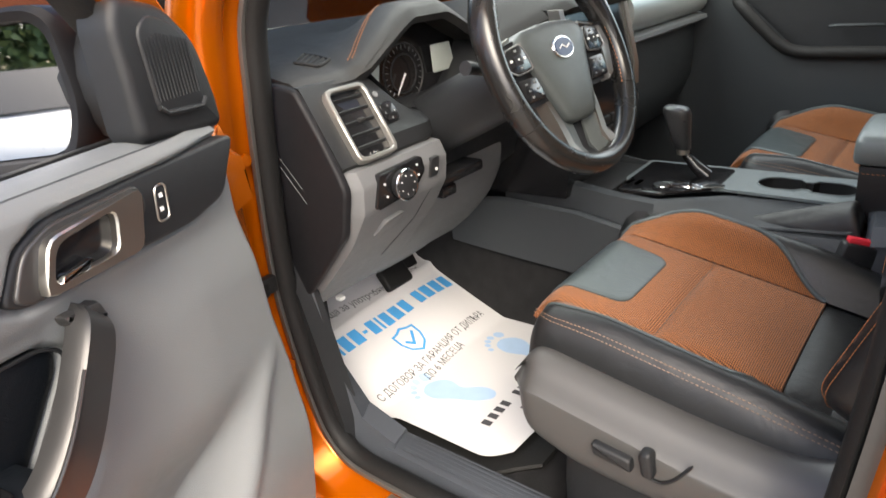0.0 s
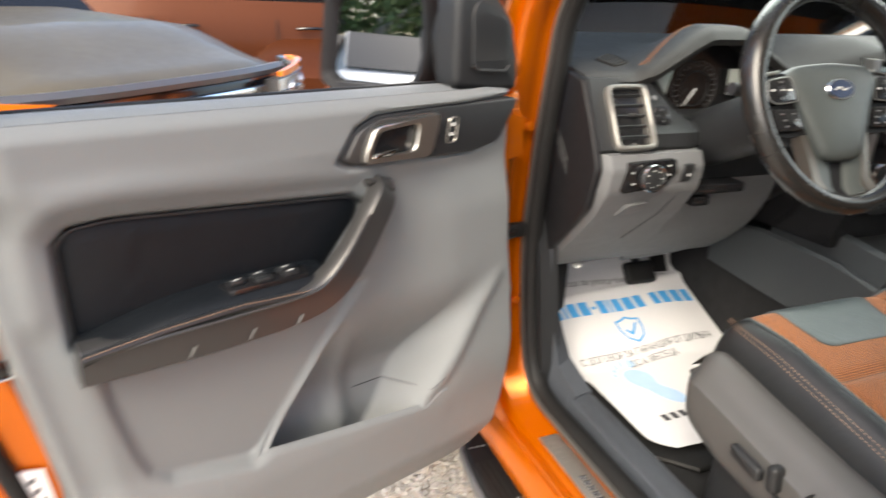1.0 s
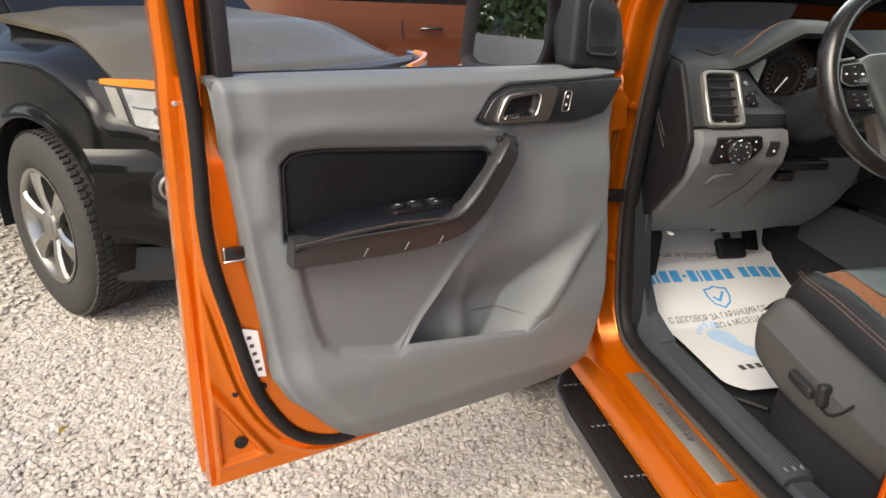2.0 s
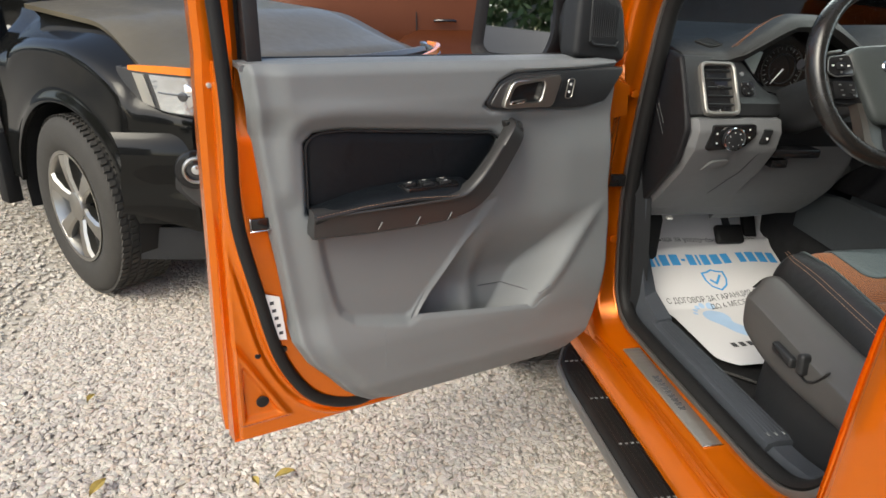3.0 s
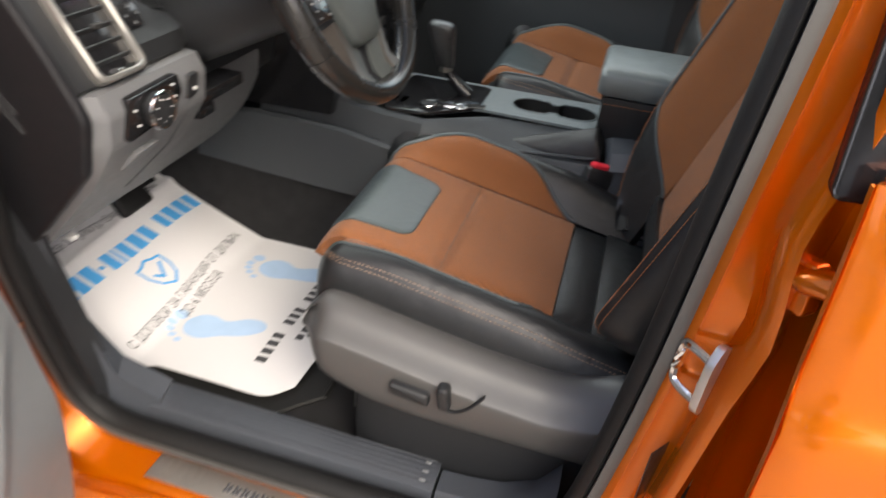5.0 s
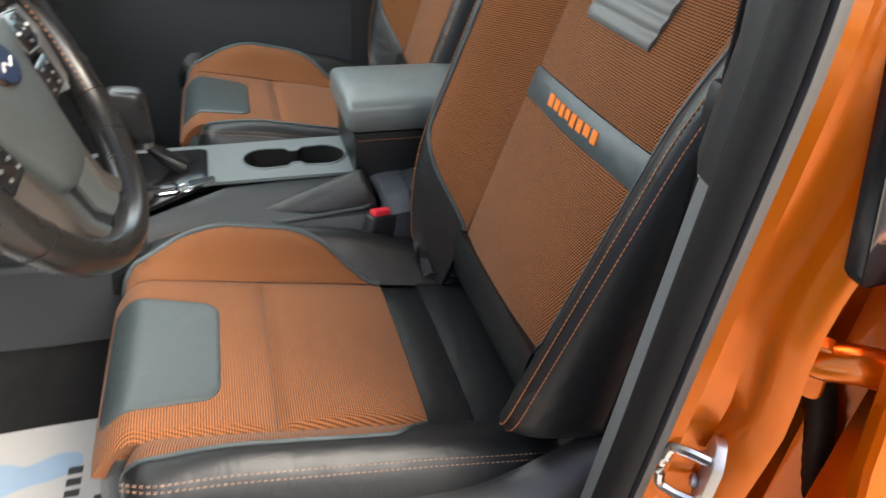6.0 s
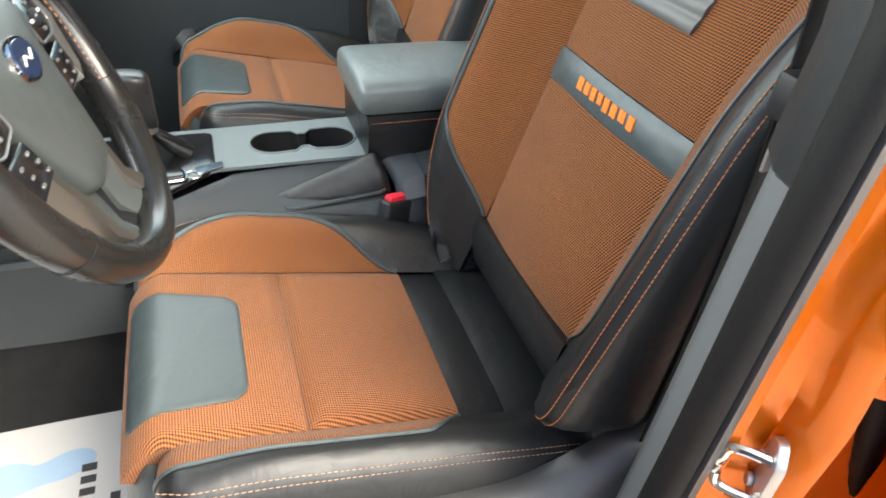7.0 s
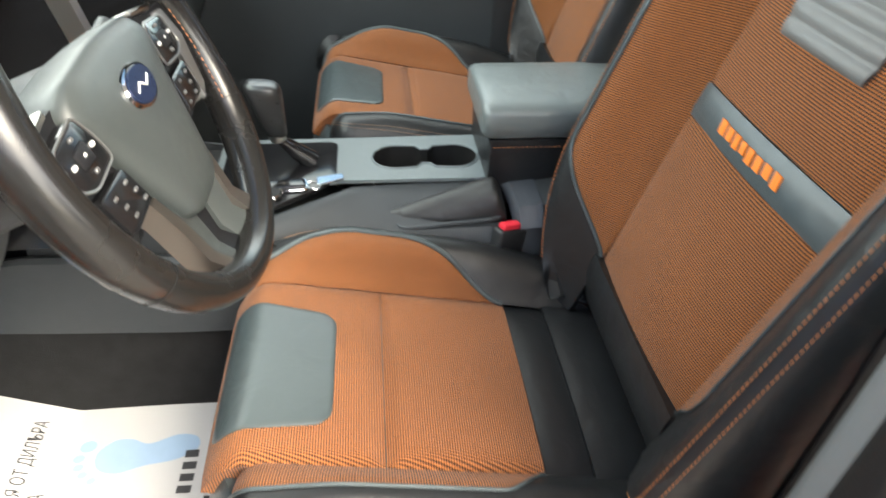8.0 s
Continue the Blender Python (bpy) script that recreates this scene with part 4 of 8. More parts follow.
# embossed bits in the armrest front, their slanted highlights put in as satin grey
for u in (0.475, 0.395, 0.325):
    part("emboss_highlight", tube([(u, 0.0605, 0.917), (u - 0.008, 0.0620, 0.932)], [0.0010, 0.0020], 5), SATGREY, door, "", True)

# lip and seam of the pocket
def lip(a, v):
    u = 0.012 + 0.428 * a
    z = 0.590 + (lip_z(u) - 0.590) * v
    return (u, panel_w(u, z, False) + 0.0012 - 0.008 * max(0.0, v - 0.93) / 0.07, z)


part("pocket_lip", skin(lip, 60, 24, 0.005, 0, flip=-1), GREY, door, "grey pocket lip", local=True, sharp=60)
part("pocket_seam", tube([(u, panel_w(u, z) + 0.0004, z) for u, z in ((0.165, 0.690), (0.10, 0.688), (0.045, 0.684), (0.022, 0.702))], 0.0008, 5), RUBBER, door, "", True)

# window switches
bm = slab(rounded([(0.415, 0.002), (0.285, 0.002), (0.290, 0.036), (0.405, 0.036)], 0.006), lambda a, b, d: Vector((a, b + 0.004, 0.976 + d)), 0, 0.007, 0.002)
sw = part("switch_panel", bm, GLOSSBLACK, door, "black window switch panel", True)
for u, y in ((0.392, 0.020), (0.358, 0.014), (0.358, 0.030), (0.318, 0.014), (0.318, 0.030)):
    bm = rbox(u - 0.011, u + 0.011, y - 0.004, y + 0.008, 0.983, 0.9895, 0.002, 2)
    part("window_switch", bm, DARK, sw, "", True)
bm = bmesh.new()
for u, y in ((0.392, 0.022), (0.358, 0.016), (0.318, 0.016), (0.318, 0.032)):
    rbox(u - 0.004, u + 0.004, y - 0.001, y + 0.001, 0.9894, 0.9900, 0, bm=bm)
tagged(part("switch_marking", bm, LABELWHITE, sw, "", True), "", "", "", "stuff")

# inner release handle in its dark bezel
bm = slab(rounded([(0.232, 1.132), (0.203, 1.174), (0.168, 1.190), (0.06, 1.194), (-0.128, 1.196), (-0.084, 1.126), (-0.02, 1.114), (0.213, 1.120)], 0.016), lay(0.012), -0.012, 0.012, 0.005, 3)
bz = part("handle_bezel", bm, DARK, door, "charcoal plastic handle bezel", True)
bm = slab(rounded([(0.222, 1.131), (0.199, 1.170), (0.165, 1.185), (0.052, 1.187), (0.045, 1.160), (0.080, 1.126), (0.205, 1.122)], 0.012), lay(0.012), 0.010, 0.016, 0.003, 3)
part("handle_surround", bm, GUNMETAL, bz, "gunmetal surround", True)
bm = slab(rounded([(0.190, 1.132), (0.174, 1.170), (0.095, 1.178), (0.100, 1.132)], 0.010), lay(0.012), 0.012, 0.0175, 0.001, 2)
part("recess", bm, GLOSSBLACK, bz, "", True)


def lever():
    loop = spline([(0.196, 0.022, 1.134), (0.186, 0.022, 1.158), (0.172, 0.022, 1.173), (0.130, 0.024, 1.179), (0.090, 0.025, 1.182), (0.076, 0.026, 1.174), (0.080, 0.026, 1.150), (0.094, 0.026, 1.132), (0.115, 0.025, 1.127), (0.160, 0.023, 1.127), (0.188, 0.022, 1.128)], 4, True)
    rad = [0.0042 + 0.004 * step(0.125, 0.085, p.x) for p in loop]
    return tube(loop, rad, 8, True, up=(0, 1, 0))


def framed(outline, hole, place, d0, d1):
    """A flat frame between two loops of the same plane."""
    n = 40

    def even(loop):
        P = [Vector((a, 0, b)) for a, b in loop]
        run = [0.0]
        for a, b in zip(P, P[1:] + P[:1]):
            run.append(run[-1] + (b - a).length)
        out = []
        for k in range(n):
            s = run[-1] * k / n
            i = max(j for j in range(len(P)) if run[j] <= s + 1e-9)
            out.append(P[i].lerp(P[(i + 1) % len(P)], (s - run[i]) / max(run[i + 1] - run[i], 1e-9)))
        return out

    A, B = even(outline), even(hole)
    k0 = min(range(n), key=lambda i: (B[i] - A[0]).length)
    B = B[k0:] + B[:k0]
    rings = []
    for a, b in zip(A, B):
        e = (b - a).normalized() * 0.002
        rings.append([place(a.x, a.z, d0), place(a.x, a.z, d1 - 0.002), place(a.x + e.x, a.z + e.z, d1), place(b.x - e.x, b.z - e.z, d1), place(b.x, b.z, d1 - 0.002), place(b.x, b.z, d0)])
    return loft(rings, True, True, False)


bm = framed(rounded([(0.200, 1.124), (0.180, 1.176), (0.056, 1.186), (0.074, 1.122)], 0.012, 4), rounded([(0.187, 1.133), (0.171, 1.168), (0.098, 1.176), (0.108, 1.133)], 0.012, 4), lay(0.012), 0.014, 0.027)
part("release_lever", bm, SILVER, bz, "satin silver release lever", True)
bm = slab(rounded([(0.183, 1.131), (0.176, 1.140), (0.140, 1.143), (0.148, 1.132)], 0.004), lay(0.012), 0.02, 0.029, 0.003, 2)
part("lever_tongue", bm, CHROME, bz, "", True)
bm = slab(rounded([(0.036, 1.138), (0.030, 1.174), (0.016, 1.174), (0.020, 1.138)], 0.007), lay(0.012), 0.008, 0.015, 0.002, 2)
part("lock_button", bm, DARK, bz, "black lock switch with silver rim", True)
bm = tube([(a, 0.0275, b) for a, b in rounded([(0.037, 1.136), (0.031, 1.176), (0.014, 1.176), (0.019, 1.136)], 0.007, 3)], 0.0014, 6, True, up=(0, 1, 0))
part("rim", bm, SILVER, bz, "", True)
bm = rbox(0.025, 0.030, 0.0272, 0.0282, 1.147, 1.152, 0)
rbox(0.022, 0.027, 0.0272, 0.0282, 1.162, 1.167, 0, bm=bm)
part("lock_marks", bm, LABELWHITE, bz, "", True)

# orange inner shell round the panel
SHELL = [(0.42, 0.428), (0.60, 0.428), (0.70, 0.430), (0.738, 0.445), (0.744, 0.52), (0.745, 0.80), (0.746, 1.0), (0.748, 1.18), (0.72, 1.200), (0.40, 1.20), (-0.10, 1.20), (-0.215, 1.195), (-0.225, 1.0), (-0.215, 0.75), (-0.19, 0.56), (-0.14, 0.48), (0.05, 0.455), (0.25, 0.435)]


SEAL = spline([(0.737, -0.015, 1.50), (0.727, -0.02, 1.34), (0.721, -0.02, 1.25), (0.716, -0.02, 1.15), (0.716, -0.02, 1.06), (0.717, -0.02, 1.0), (0.713, -0.02, 0.93), (0.703, -0.02, 0.87), (0.680, -0.02, 0.765), (0.664, -0.02, 0.69), (0.648, -0.022, 0.635), (0.622, -0.024, 0.580), (0.587, -0.026, 0.530), (0.545, -0.028, 0.500), (0.500, -0.030, 0.484), (0.46, -0.032, 0.482), (0.40, -0.034, 0.500)], 5)
SEAL_LINE = [(p.x, p.z) for p in SEAL[::3]]


def outside_seal(u, z):
    """Distance from the door seal, positive towards the door's outer edge."""
    if u < 0.44:
        return 0.482 - z
    best, sign = 1e9, 1
    for (ax, az), (bx, bz) in zip(SEAL_LINE, SEAL_LINE[1:]):
        d = seg_dist(u, z, ax, az, bx, bz)
        if d < best:
            best = d
            sign = 1 if (bx - ax) * (z - az) - (bz - az) * (u - ax) > 0 else -1
    return best * sign


def shell_low(u):
    """Lower edge of the door."""
    return 0.429 + 0.05 * step(0.45, -0.22, u)


def shell_face(a, v):
    """Pressed inner sheet of the door: flat by the trim, a rebate under the seal, a bead and a hem at the edge."""
    u = -0.14 + 0.888 * a ** 0.62
    z = shell_low(u) + (1.215 - shell_low(u)) * v ** 1.25
    d = outside_seal(u, z)
    e = min(0.748 - u, (z - shell_low(u)) * 1.0)
    w = -0.028 - 0.006 * step(-0.014, -0.006, d) - 0.014 * step(0.010, 0.022, d)
    w += 0.005 * math.exp(-((d - 0.034) / 0.006) ** 2) * step(0.012, 0.03, e)
    w -= 0.020 * step(0.017, 0.010, e)
    w += 0.005 * math.exp(-((e - 0.005) / 0.003) ** 2)
    w -= 0.030 * step(0.003, 0.0, e)
    w -= 0.022 * step(1.07, 1.18, z) * step(0.0, -0.02, d)
    w -= 0.075 * step(-0.050, -0.075, d) * step(0.56, 0.585, z) * step(1.12, 1.05, z)
    # pressed triangle at the lower corner
    t = min(0.728 - u, z - 0.487, (0.655 - 0.55 * (0.728 - u) / 0.086 * 0.20 - z) * 0.5, (u - 0.645) * 0.83 + (0.60 - z) * 0.0 + (z - 0.487) * -0.45 + 0.006)
    w += 0.007 * math.exp(-(t / 0.007) ** 2) - 0.004 * step(0.004, 0.012, t)
    return (u, w, z)


def shell_ring(loop, depths):
    L = [Vector((a, 0, b)) for a, b in loop]
    n = len(L)
    c = Vector((0.28, 0, 0.85))
    rings = []
    for i, p in enumerate(L):
        t = (L[(i + 1) % n] - L[i - 1]).normalized()
        nr = Vector((t.z, 0, -t.x))
        if nr.dot(c - p) < 0:
            nr = -nr
        rings.append([p + nr * d + Vector((0, w, 0)) for d, w in depths])
    return loft(rings, False, True, False)


loop = [(p.x, p.z) for p in spline([(a, 0, b) for a, b in SHELL], 5, True)]
DEPTHS = [(0.030, -0.112), (0.004, -0.108), (0.0, -0.098), (0.0, -0.084), (0.004, -0.079), (0.012, -0.078), (0.016, -0.066), (0.020, -0.052), (0.030, -0.048), (0.052, -0.046), (0.060, -0.036), (0.066, -0.026), (0.085, -0.024), (0.13, -0.026)]
bm = shell_ring(loop, DEPTHS)
for v in bm.verts:
    v.co.z = min(v.co.z, 1.195 + 0.1 * min(0, v.co.y + 0.02))
bmesh.ops.delete(bm, geom=[v for v in bm.verts if v.co.x > -0.115], context="VERTS")
part("inner_shell", bm, ORANGE, door, "metallic orange painted shell", True, sharp=50)
bm = slab(loop, lay(), -0.115, -0.106, 0.0)
part("outer_skin", bm, ORANGE, door, "", True)
part("pressed_sheet", skin(shell_face, 150, 190, 0.004, flip=-1), ORANGE, door, "metallic orange pressed door sheet", True, sharp=50)
bm = disc((0.684, -0.047, 0.527), (0, 1, 0), 0.013, 0.008, 20, 0.002)
part("grommet", bm, RUBBER, door, "black rubber grommet", True)
bm = disc((0.688, -0.043, 0.640), (0, 1, 0), 0.0065, 0.006, 12, 0.002)
disc((0.640, -0.0225, 0.655), (0, 1, 0), 0.0065, 0.006, 12, 0.002, bm)
part("clip", bm, RUBBER, door, "", True)
bm = disc((0.737, -0.044, 1.175), (0, 1, 0), 0.0045, 0.006, 12, 0.001)
part("screw", bm, STEEL, door, "", True)

# door seal on the shell
part("seal", tube(SEAL, 0.0120, 10, up=(0, 1, 0), flat=0.8), RUBBER, door, "black rubber door seal", True)
# latch pocket, label
bm = rbox(0.656, 0.688, -0.027, -0.0215, 0.917, 0.938, 0.002)
part("latch", bm, GLOSSBLACK, door, "dark latch slot", True)
bm = bmesh.new()
for a in ((0.652, 0.6555), (0.6885, 0.692)):
    rbox(a[0], a[1], -0.026, -0.0195, 0.915, 0.941, 0.001, 1, bm)
rbox(0.652, 0.692, -0.026, -0.0195, 0.913, 0.916, 0.001, 1, bm)
part("latch_plate", bm, CHROME, door, "", True)
bm = slab([(0.661, 0.685), (0.635, 0.679), (0.645, 0.775), (0.672, 0.785)], lay(), -0.0225, -0.0185, 0.0005, 1)
lbl = part("door_label", bm, LABELWHITE, door, "white label with dark bars", True)
bm = bmesh.new()
for k in range(5):
    rbox(0.642 + k * 0.0038, 0.650 + k * 0.0038, -0.0186, -0.0180, 0.694 + k * 0.017, 0.701 + k * 0.017, 0, bm=bm)
part("print_bars", bm, INKDARK, lbl, "", True)

# window frame above the waist
FR = spline([(0.718, -0.114, 0.440), (0.722, -0.110, 0.52), (0.722, -0.102, 0.62), (0.722, -0.086, 0.80), (0.722, -0.074, 0.98), (0.722, -0.064, 1.12), (0.722, -0.060, 1.18), (0.720, -0.058, 1.23), (0.722, -0.050, 1.34), (0.715, -0.015, 1.52), (0.65, 0.03, 1.66), (0.45, 0.05, 1.70), (0.25, 0.04, 1.66), (0.05, 0.0, 1.48), (-0.08, -0.03, 1.34), (-0.18, -0.06, 1.21)], 6)


def frame_bar(off, hw, th, dep):
    rings = []
    n = len(FR)
    for i, p in enumerate(FR):
        t = (FR[min(i + 1, n - 1)] - FR[max(i - 1, 0)]).normalized()
        s = t.cross(Vector((0, 1, 0))).normalized()
        if s.dot(Vector((0.3, 0, 1.3)) - p) < 0:
            s = -s
        q = p + s * off + Vector((0, dep, 0))
        rings.append([q + s * a + Vector((0, b, 0)) for a, b in ((-hw, -th), (-hw, th * 0.6), (-hw * 0.7, th), (hw * 0.7, th), (hw, th * 0.6), (hw, -th))])
    return loft(rings)


part("window_frame", frame_bar(0.0, 0.035, 0.022, -0.01), ORANGE, door, "orange window frame", True)
part("window_channel", frame_bar(0.040, 0.012, 0.020, -0.022), RUBBER, door, "black window channel", True)
bm = slab(rounded([(0.678, 1.196), (0.652, 1.196), (0.656, 1.34), (0.662, 1.52), (0.684, 1.52), (0.682, 1.34)], 0.004), lay(), -0.055, -0.02, 0.003)
part("frame_cover", bm, DARK, door, "charcoal frame cover", True)
bm = rbox(-0.13, 0.69, -0.082, -0.070, 1.195, 1.216, 0.004)
part("waist_seal", bm, RUBBER, door, "", True)
# triangular speaker cover ahead of the window
bm = slab(rounded([(-0.142, 1.203), (0.004, 1.214), (0.004, 1.345), (-0.010, 1.374), (-0.080, 1.358), (-0.122, 1.315), (-0.138, 1.250)], 0.018), lay(), -0.045, 0.004, 0.012, 3)
sail = part("sail_panel", bm, DARK, door, "charcoal triangular mirror cover", True)
bm = slab(rounded([(-0.110, 1.235), (-0.030, 1.240), (-0.025, 1.335), (-0.045, 1.352), (-0.090, 1.335), (-0.108, 1.300)], 0.018), lay(), -0.002, 0.0075, 0.004, 3)
part("tweeter_grille", bm, DARK, sail, "", True)
bm = bmesh.new()
for k in range(13):
    u = -0.102 + k * 0.0056
    tube([(u, 0.0075, 1.256), (u + 0.002, 0.0082, 1.29), (u + 0.003, 0.0075, 1.330 - 0.012 * abs(k - 8) / 8)], 0.0011, 5, bm=bm)
tagged(part("grille_ribs", bm, DARK, sail, "", True), "", "", "", "stuff")
part("grille_lip", tube([(-0.110, 0.008, 1.246), (-0.100, 0.009, 1.238), (-0.040, 0.009, 1.242), (-0.030, 0.008, 1.250)], 0.0035, 8), DARK, sail, "", True)

# outside mirror, behind the window line
bm = bmesh.new()
MIR = Vector((-0.025, -0.225, 1.272))


def mirror_ring(k, x):
    base = rounded([(-0.105, -0.075), (-0.098, 0.085), (0.090, 0.095), (0.102, -0.02), (0.080, -0.090), (-0.085, -0.092)], 0.035, 5)
    return [MIR + Vector((x - 0.42 * a * k - 0.055 * b * k, a * k, b * k)) for a, b in base]


bm = loft([mirror_ring(k, x) for k, x in ((0.35, -0.15), (0.78, -0.12), (1.0, -0.06), (1.06, 0.0), (1.08, 0.022), (1.02, 0.030), (0.90, 0.024), (0.86, 0.006))])
mr = part("door_mirror", bm, ENDBLACK, door, "black outside mirror housing", True)
bm = loft([mirror_ring(k, x) for k, x in ((0.86, 0.006), (0.855, 0.0115))])
part("mirror_glass", bm, MIRRORM, mr, "silvered mirror glass", True)
bm = tube([(-0.075, -0.060, 1.285), (-0.085, -0.11, 1.275), (-0.090, -0.16, 1.270), (-0.095, -0.22, 1.270)], [0.062, 0.066, 0.075, 0.070], 14, flat=0.62, up=(1, 0, 0))
part("mirror_arm", bm, DARK, mr, "", True)

# ---- front seats ----
RIBGREY = material("ribbed_pale_leather", (0.11, 0.11, 0.107), 0.45, 0, 0.08, 5, 0.12, 1200, "voronoi")
SX = -0.362


def cush_z(dx, y):
    """Top of the seat cushion against the offset from its middle line and y."""
    z = 0.853 + 0.19 * (y + 0.06)
    if y > -0.07:
        z -= 0.05 * ((y + 0.07) / 0.055) ** 2
    z += 0.004 * math.cos(dx / 0.155 * math.pi / 2) if abs(dx) < 0.155 else 0
    # soft valleys along the seams, and the padded swell of the rear panel
    z -= 0.0090 * math.exp(-((y + 0.219) / 0.011) ** 2) * step(0.153, 0.125, abs(dx))
    z -= 0.0050 * math.exp(-((abs(dx) - 0.154) / 0.010) ** 2)
    z += 0.005 * max(0.0, 1 - ((y + 0.313) / 0.093) ** 2) * step(0.16, 0.11, abs(dx))
    return z


def bolster_h(y):
    return 0.002 + 0.060 * step(-0.015, -0.19, y) - 0.020 * step(-0.36, -0.52, y)


def bolster_sec(side, y):
    """Cross-section of a side bolster, from the insert to the bottom of its flank."""
    h = bolster_h(y)
    b = cush_z(0.20, y)
    front = step(-0.10, -0.02, y)
    out = 0.264 - 0.052 * front - 0.012 * step(-0.40, -0.56, y)
    drop = 0.100 - 0.02 * front
    pts = [(0.149, -0.001), (0.166, h * 0.30), (0.186, h * 0.78), (0.206, h), (0.228, h * 0.92), (out - 0.018, h * 0.55), (out - 0.004, 0.0), (out, -drop * 0.4), (out - 0.003, -drop * 0.8), (out - 0.012, -drop)]
    if side < 0:
        k = 0.25 + 0.75 * h / 0.062
        pts = [(0.149, -0.003), (0.165, 0.012 * k), (0.182, 0.027 * k), (0.198, 0.034 * k), (0.215, 0.030 * k), (0.231, 0.014 * k), (0.243, -0.012), (0.248, -0.045), (0.246, -0.080), (0.238, -drop)]
        pts = [(a - 0.30 * max(0.0, a - 0.16) * front, c) for a, c in pts]
    P = spline([(a, 0, c) for a, c in pts], 3)
    return [Vector((SX + side * p.x, y, b + p.z)) for p in P]


def pick(sec, i):
    """A place along a cross-section at a fractional index."""
    i = min(max(i, 0.0), len(sec) - 1.001)
    j = int(i)
    return sec[j].lerp(sec[j + 1], i - j)


def cloth_limit(side, y):
    """Where cloth gives way to leather on a cushion bolster: a crescent that tapers at both ends."""
    if side < 0:
        return 8.6 * step(-0.412, -0.345, y)
    return 9.6 * step(-0.405, -0.25, y) ** 0.7 * (0.55 + 0.45 * step(-0.03, -0.12, y))


def front_curl(side, y):
    """The section at y and its shift: the bolster rolls over and down at its front."""
    start = -0.060 if side > 0 else -0.088
    if y <= start:
        return bolster_sec(side, y), Vector((0, 0, 0))
    a = (y - start) / (-0.026 - start) * 1.75
    return bolster_sec(side, start), Vector((-side * 0.016 * (1 - math.cos(a)), 0.036 * math.sin(a), -0.056 * (1 - math.cos(a))))


def strip(side, outer, y0, y1, ny, thick=0.02, sink=0.0010):
    """The cloth face of a bolster, or with outer its leather."""
    n = 14

    def f(u, v):
        y = y0 + (y1 - y0) * v
        k = cloth_limit(side, y)
        sec, curl = front_curl(side, y)
        return pick(sec, k + (len(sec) - 1 - k) * u if outer else k * u) + curl

    return skin(f, n, ny, thick, sink, flip=1 if side > 0 else -1)


seat = thing("driver_seat", pose(SX, -0.30, 0.52), "black leather and orange mesh cloth driver seat with power switches", "car seat")
LX0, LX1 = SX - 0.154, SX + 0.154


def flat_piece(x0, x1, y0, y1, nx, ny, lift=0.0, thick=0.03, sink=0.0009):
    return skin(lambda u, v: (x0 + (x1 - x0) * u, y0 + (y1 - y0) * v, cush_z(x0 + (x1 - x0) * u - SX, y0 + (y1 - y0) * v) + lift), nx, ny, thick, sink)


part("cushion_front", flat_piece(LX0, LX1, -0.2192, -0.014, 40, 40), CLOTHSEAT, seat, "orange mesh cloth thigh section")
part("cushion_insert", flat_piece(LX0, LX1, -0.406, -0.2188, 40, 36), CLOTHSEAT, seat, "orange mesh cloth seat insert")
part("cross_seam", tube([(SX - 0.150 + 0.30 * i / 30, -0.219, cush_z(-0.150 + 0.30 * i / 30, -0.219) - 0.0006) for i in range(31)], 0.0009, 6), LEATHER, seat, "dark sunken cross seam")
patch_poly = rounded([(SX + 0.100, -0.052), (SX + 0.087, -0.145), (SX + 0.07, -0.160), (SX - 0.085, -0.158), (SX - 0.100, -0.145), (SX - 0.112, -0.052), (SX - 0.112, -0.022), (SX + 0.100, -0.022)], 0.012)


def draped(poly, lift, mat_thick=0.004, n=10):
    """A leather piece that lies on the cushion."""
    bm = bmesh.new()
    cx = sum(p[0] for p in poly) / len(poly)
    cy = sum(p[1] for p in poly) / len(poly)
    rings = []
    for k in (1.0, 1.0, 0.97, 0.9, 0.75, 0.55, 0.35, 0.15):
        low = lift - mat_thick if not rings else (lift - 0.0015 if len(rings) == 1 else lift)
        rings.append([bm.verts.new((cx + (a - cx) * k, cy + (b - cy) * k, cush_z(cx + (a - cx) * k - SX, cy + (b - cy) * k) + low)) for a, b in poly])
    m = len(poly)
    for r0, r1 in zip(rings, rings[1:]):
        for i in range(m):
            bm.faces.new((r0[i], r0[(i + 1) % m], r1[(i + 1) % m], r1[i]))
    bm.faces.new(rings[-1])
    return bm


part("thigh_patch", draped(patch_poly, 0.0035), LEATHERSHEEN, seat, "smooth black leather thigh patch, sky reflection put into its colour")


def nose(u, v):
    x = SX - 0.205 + 0.41 * u
    e = (abs(2 * u - 1)) ** 6
    ang = v * 1.9
    y = -0.034 + 0.026 * math.sin(ang) - 0.05 * e
    z = 0.806 - 0.075 * v + 0.022 * math.cos(ang) - 0.02 * e
    return (x, y, z)


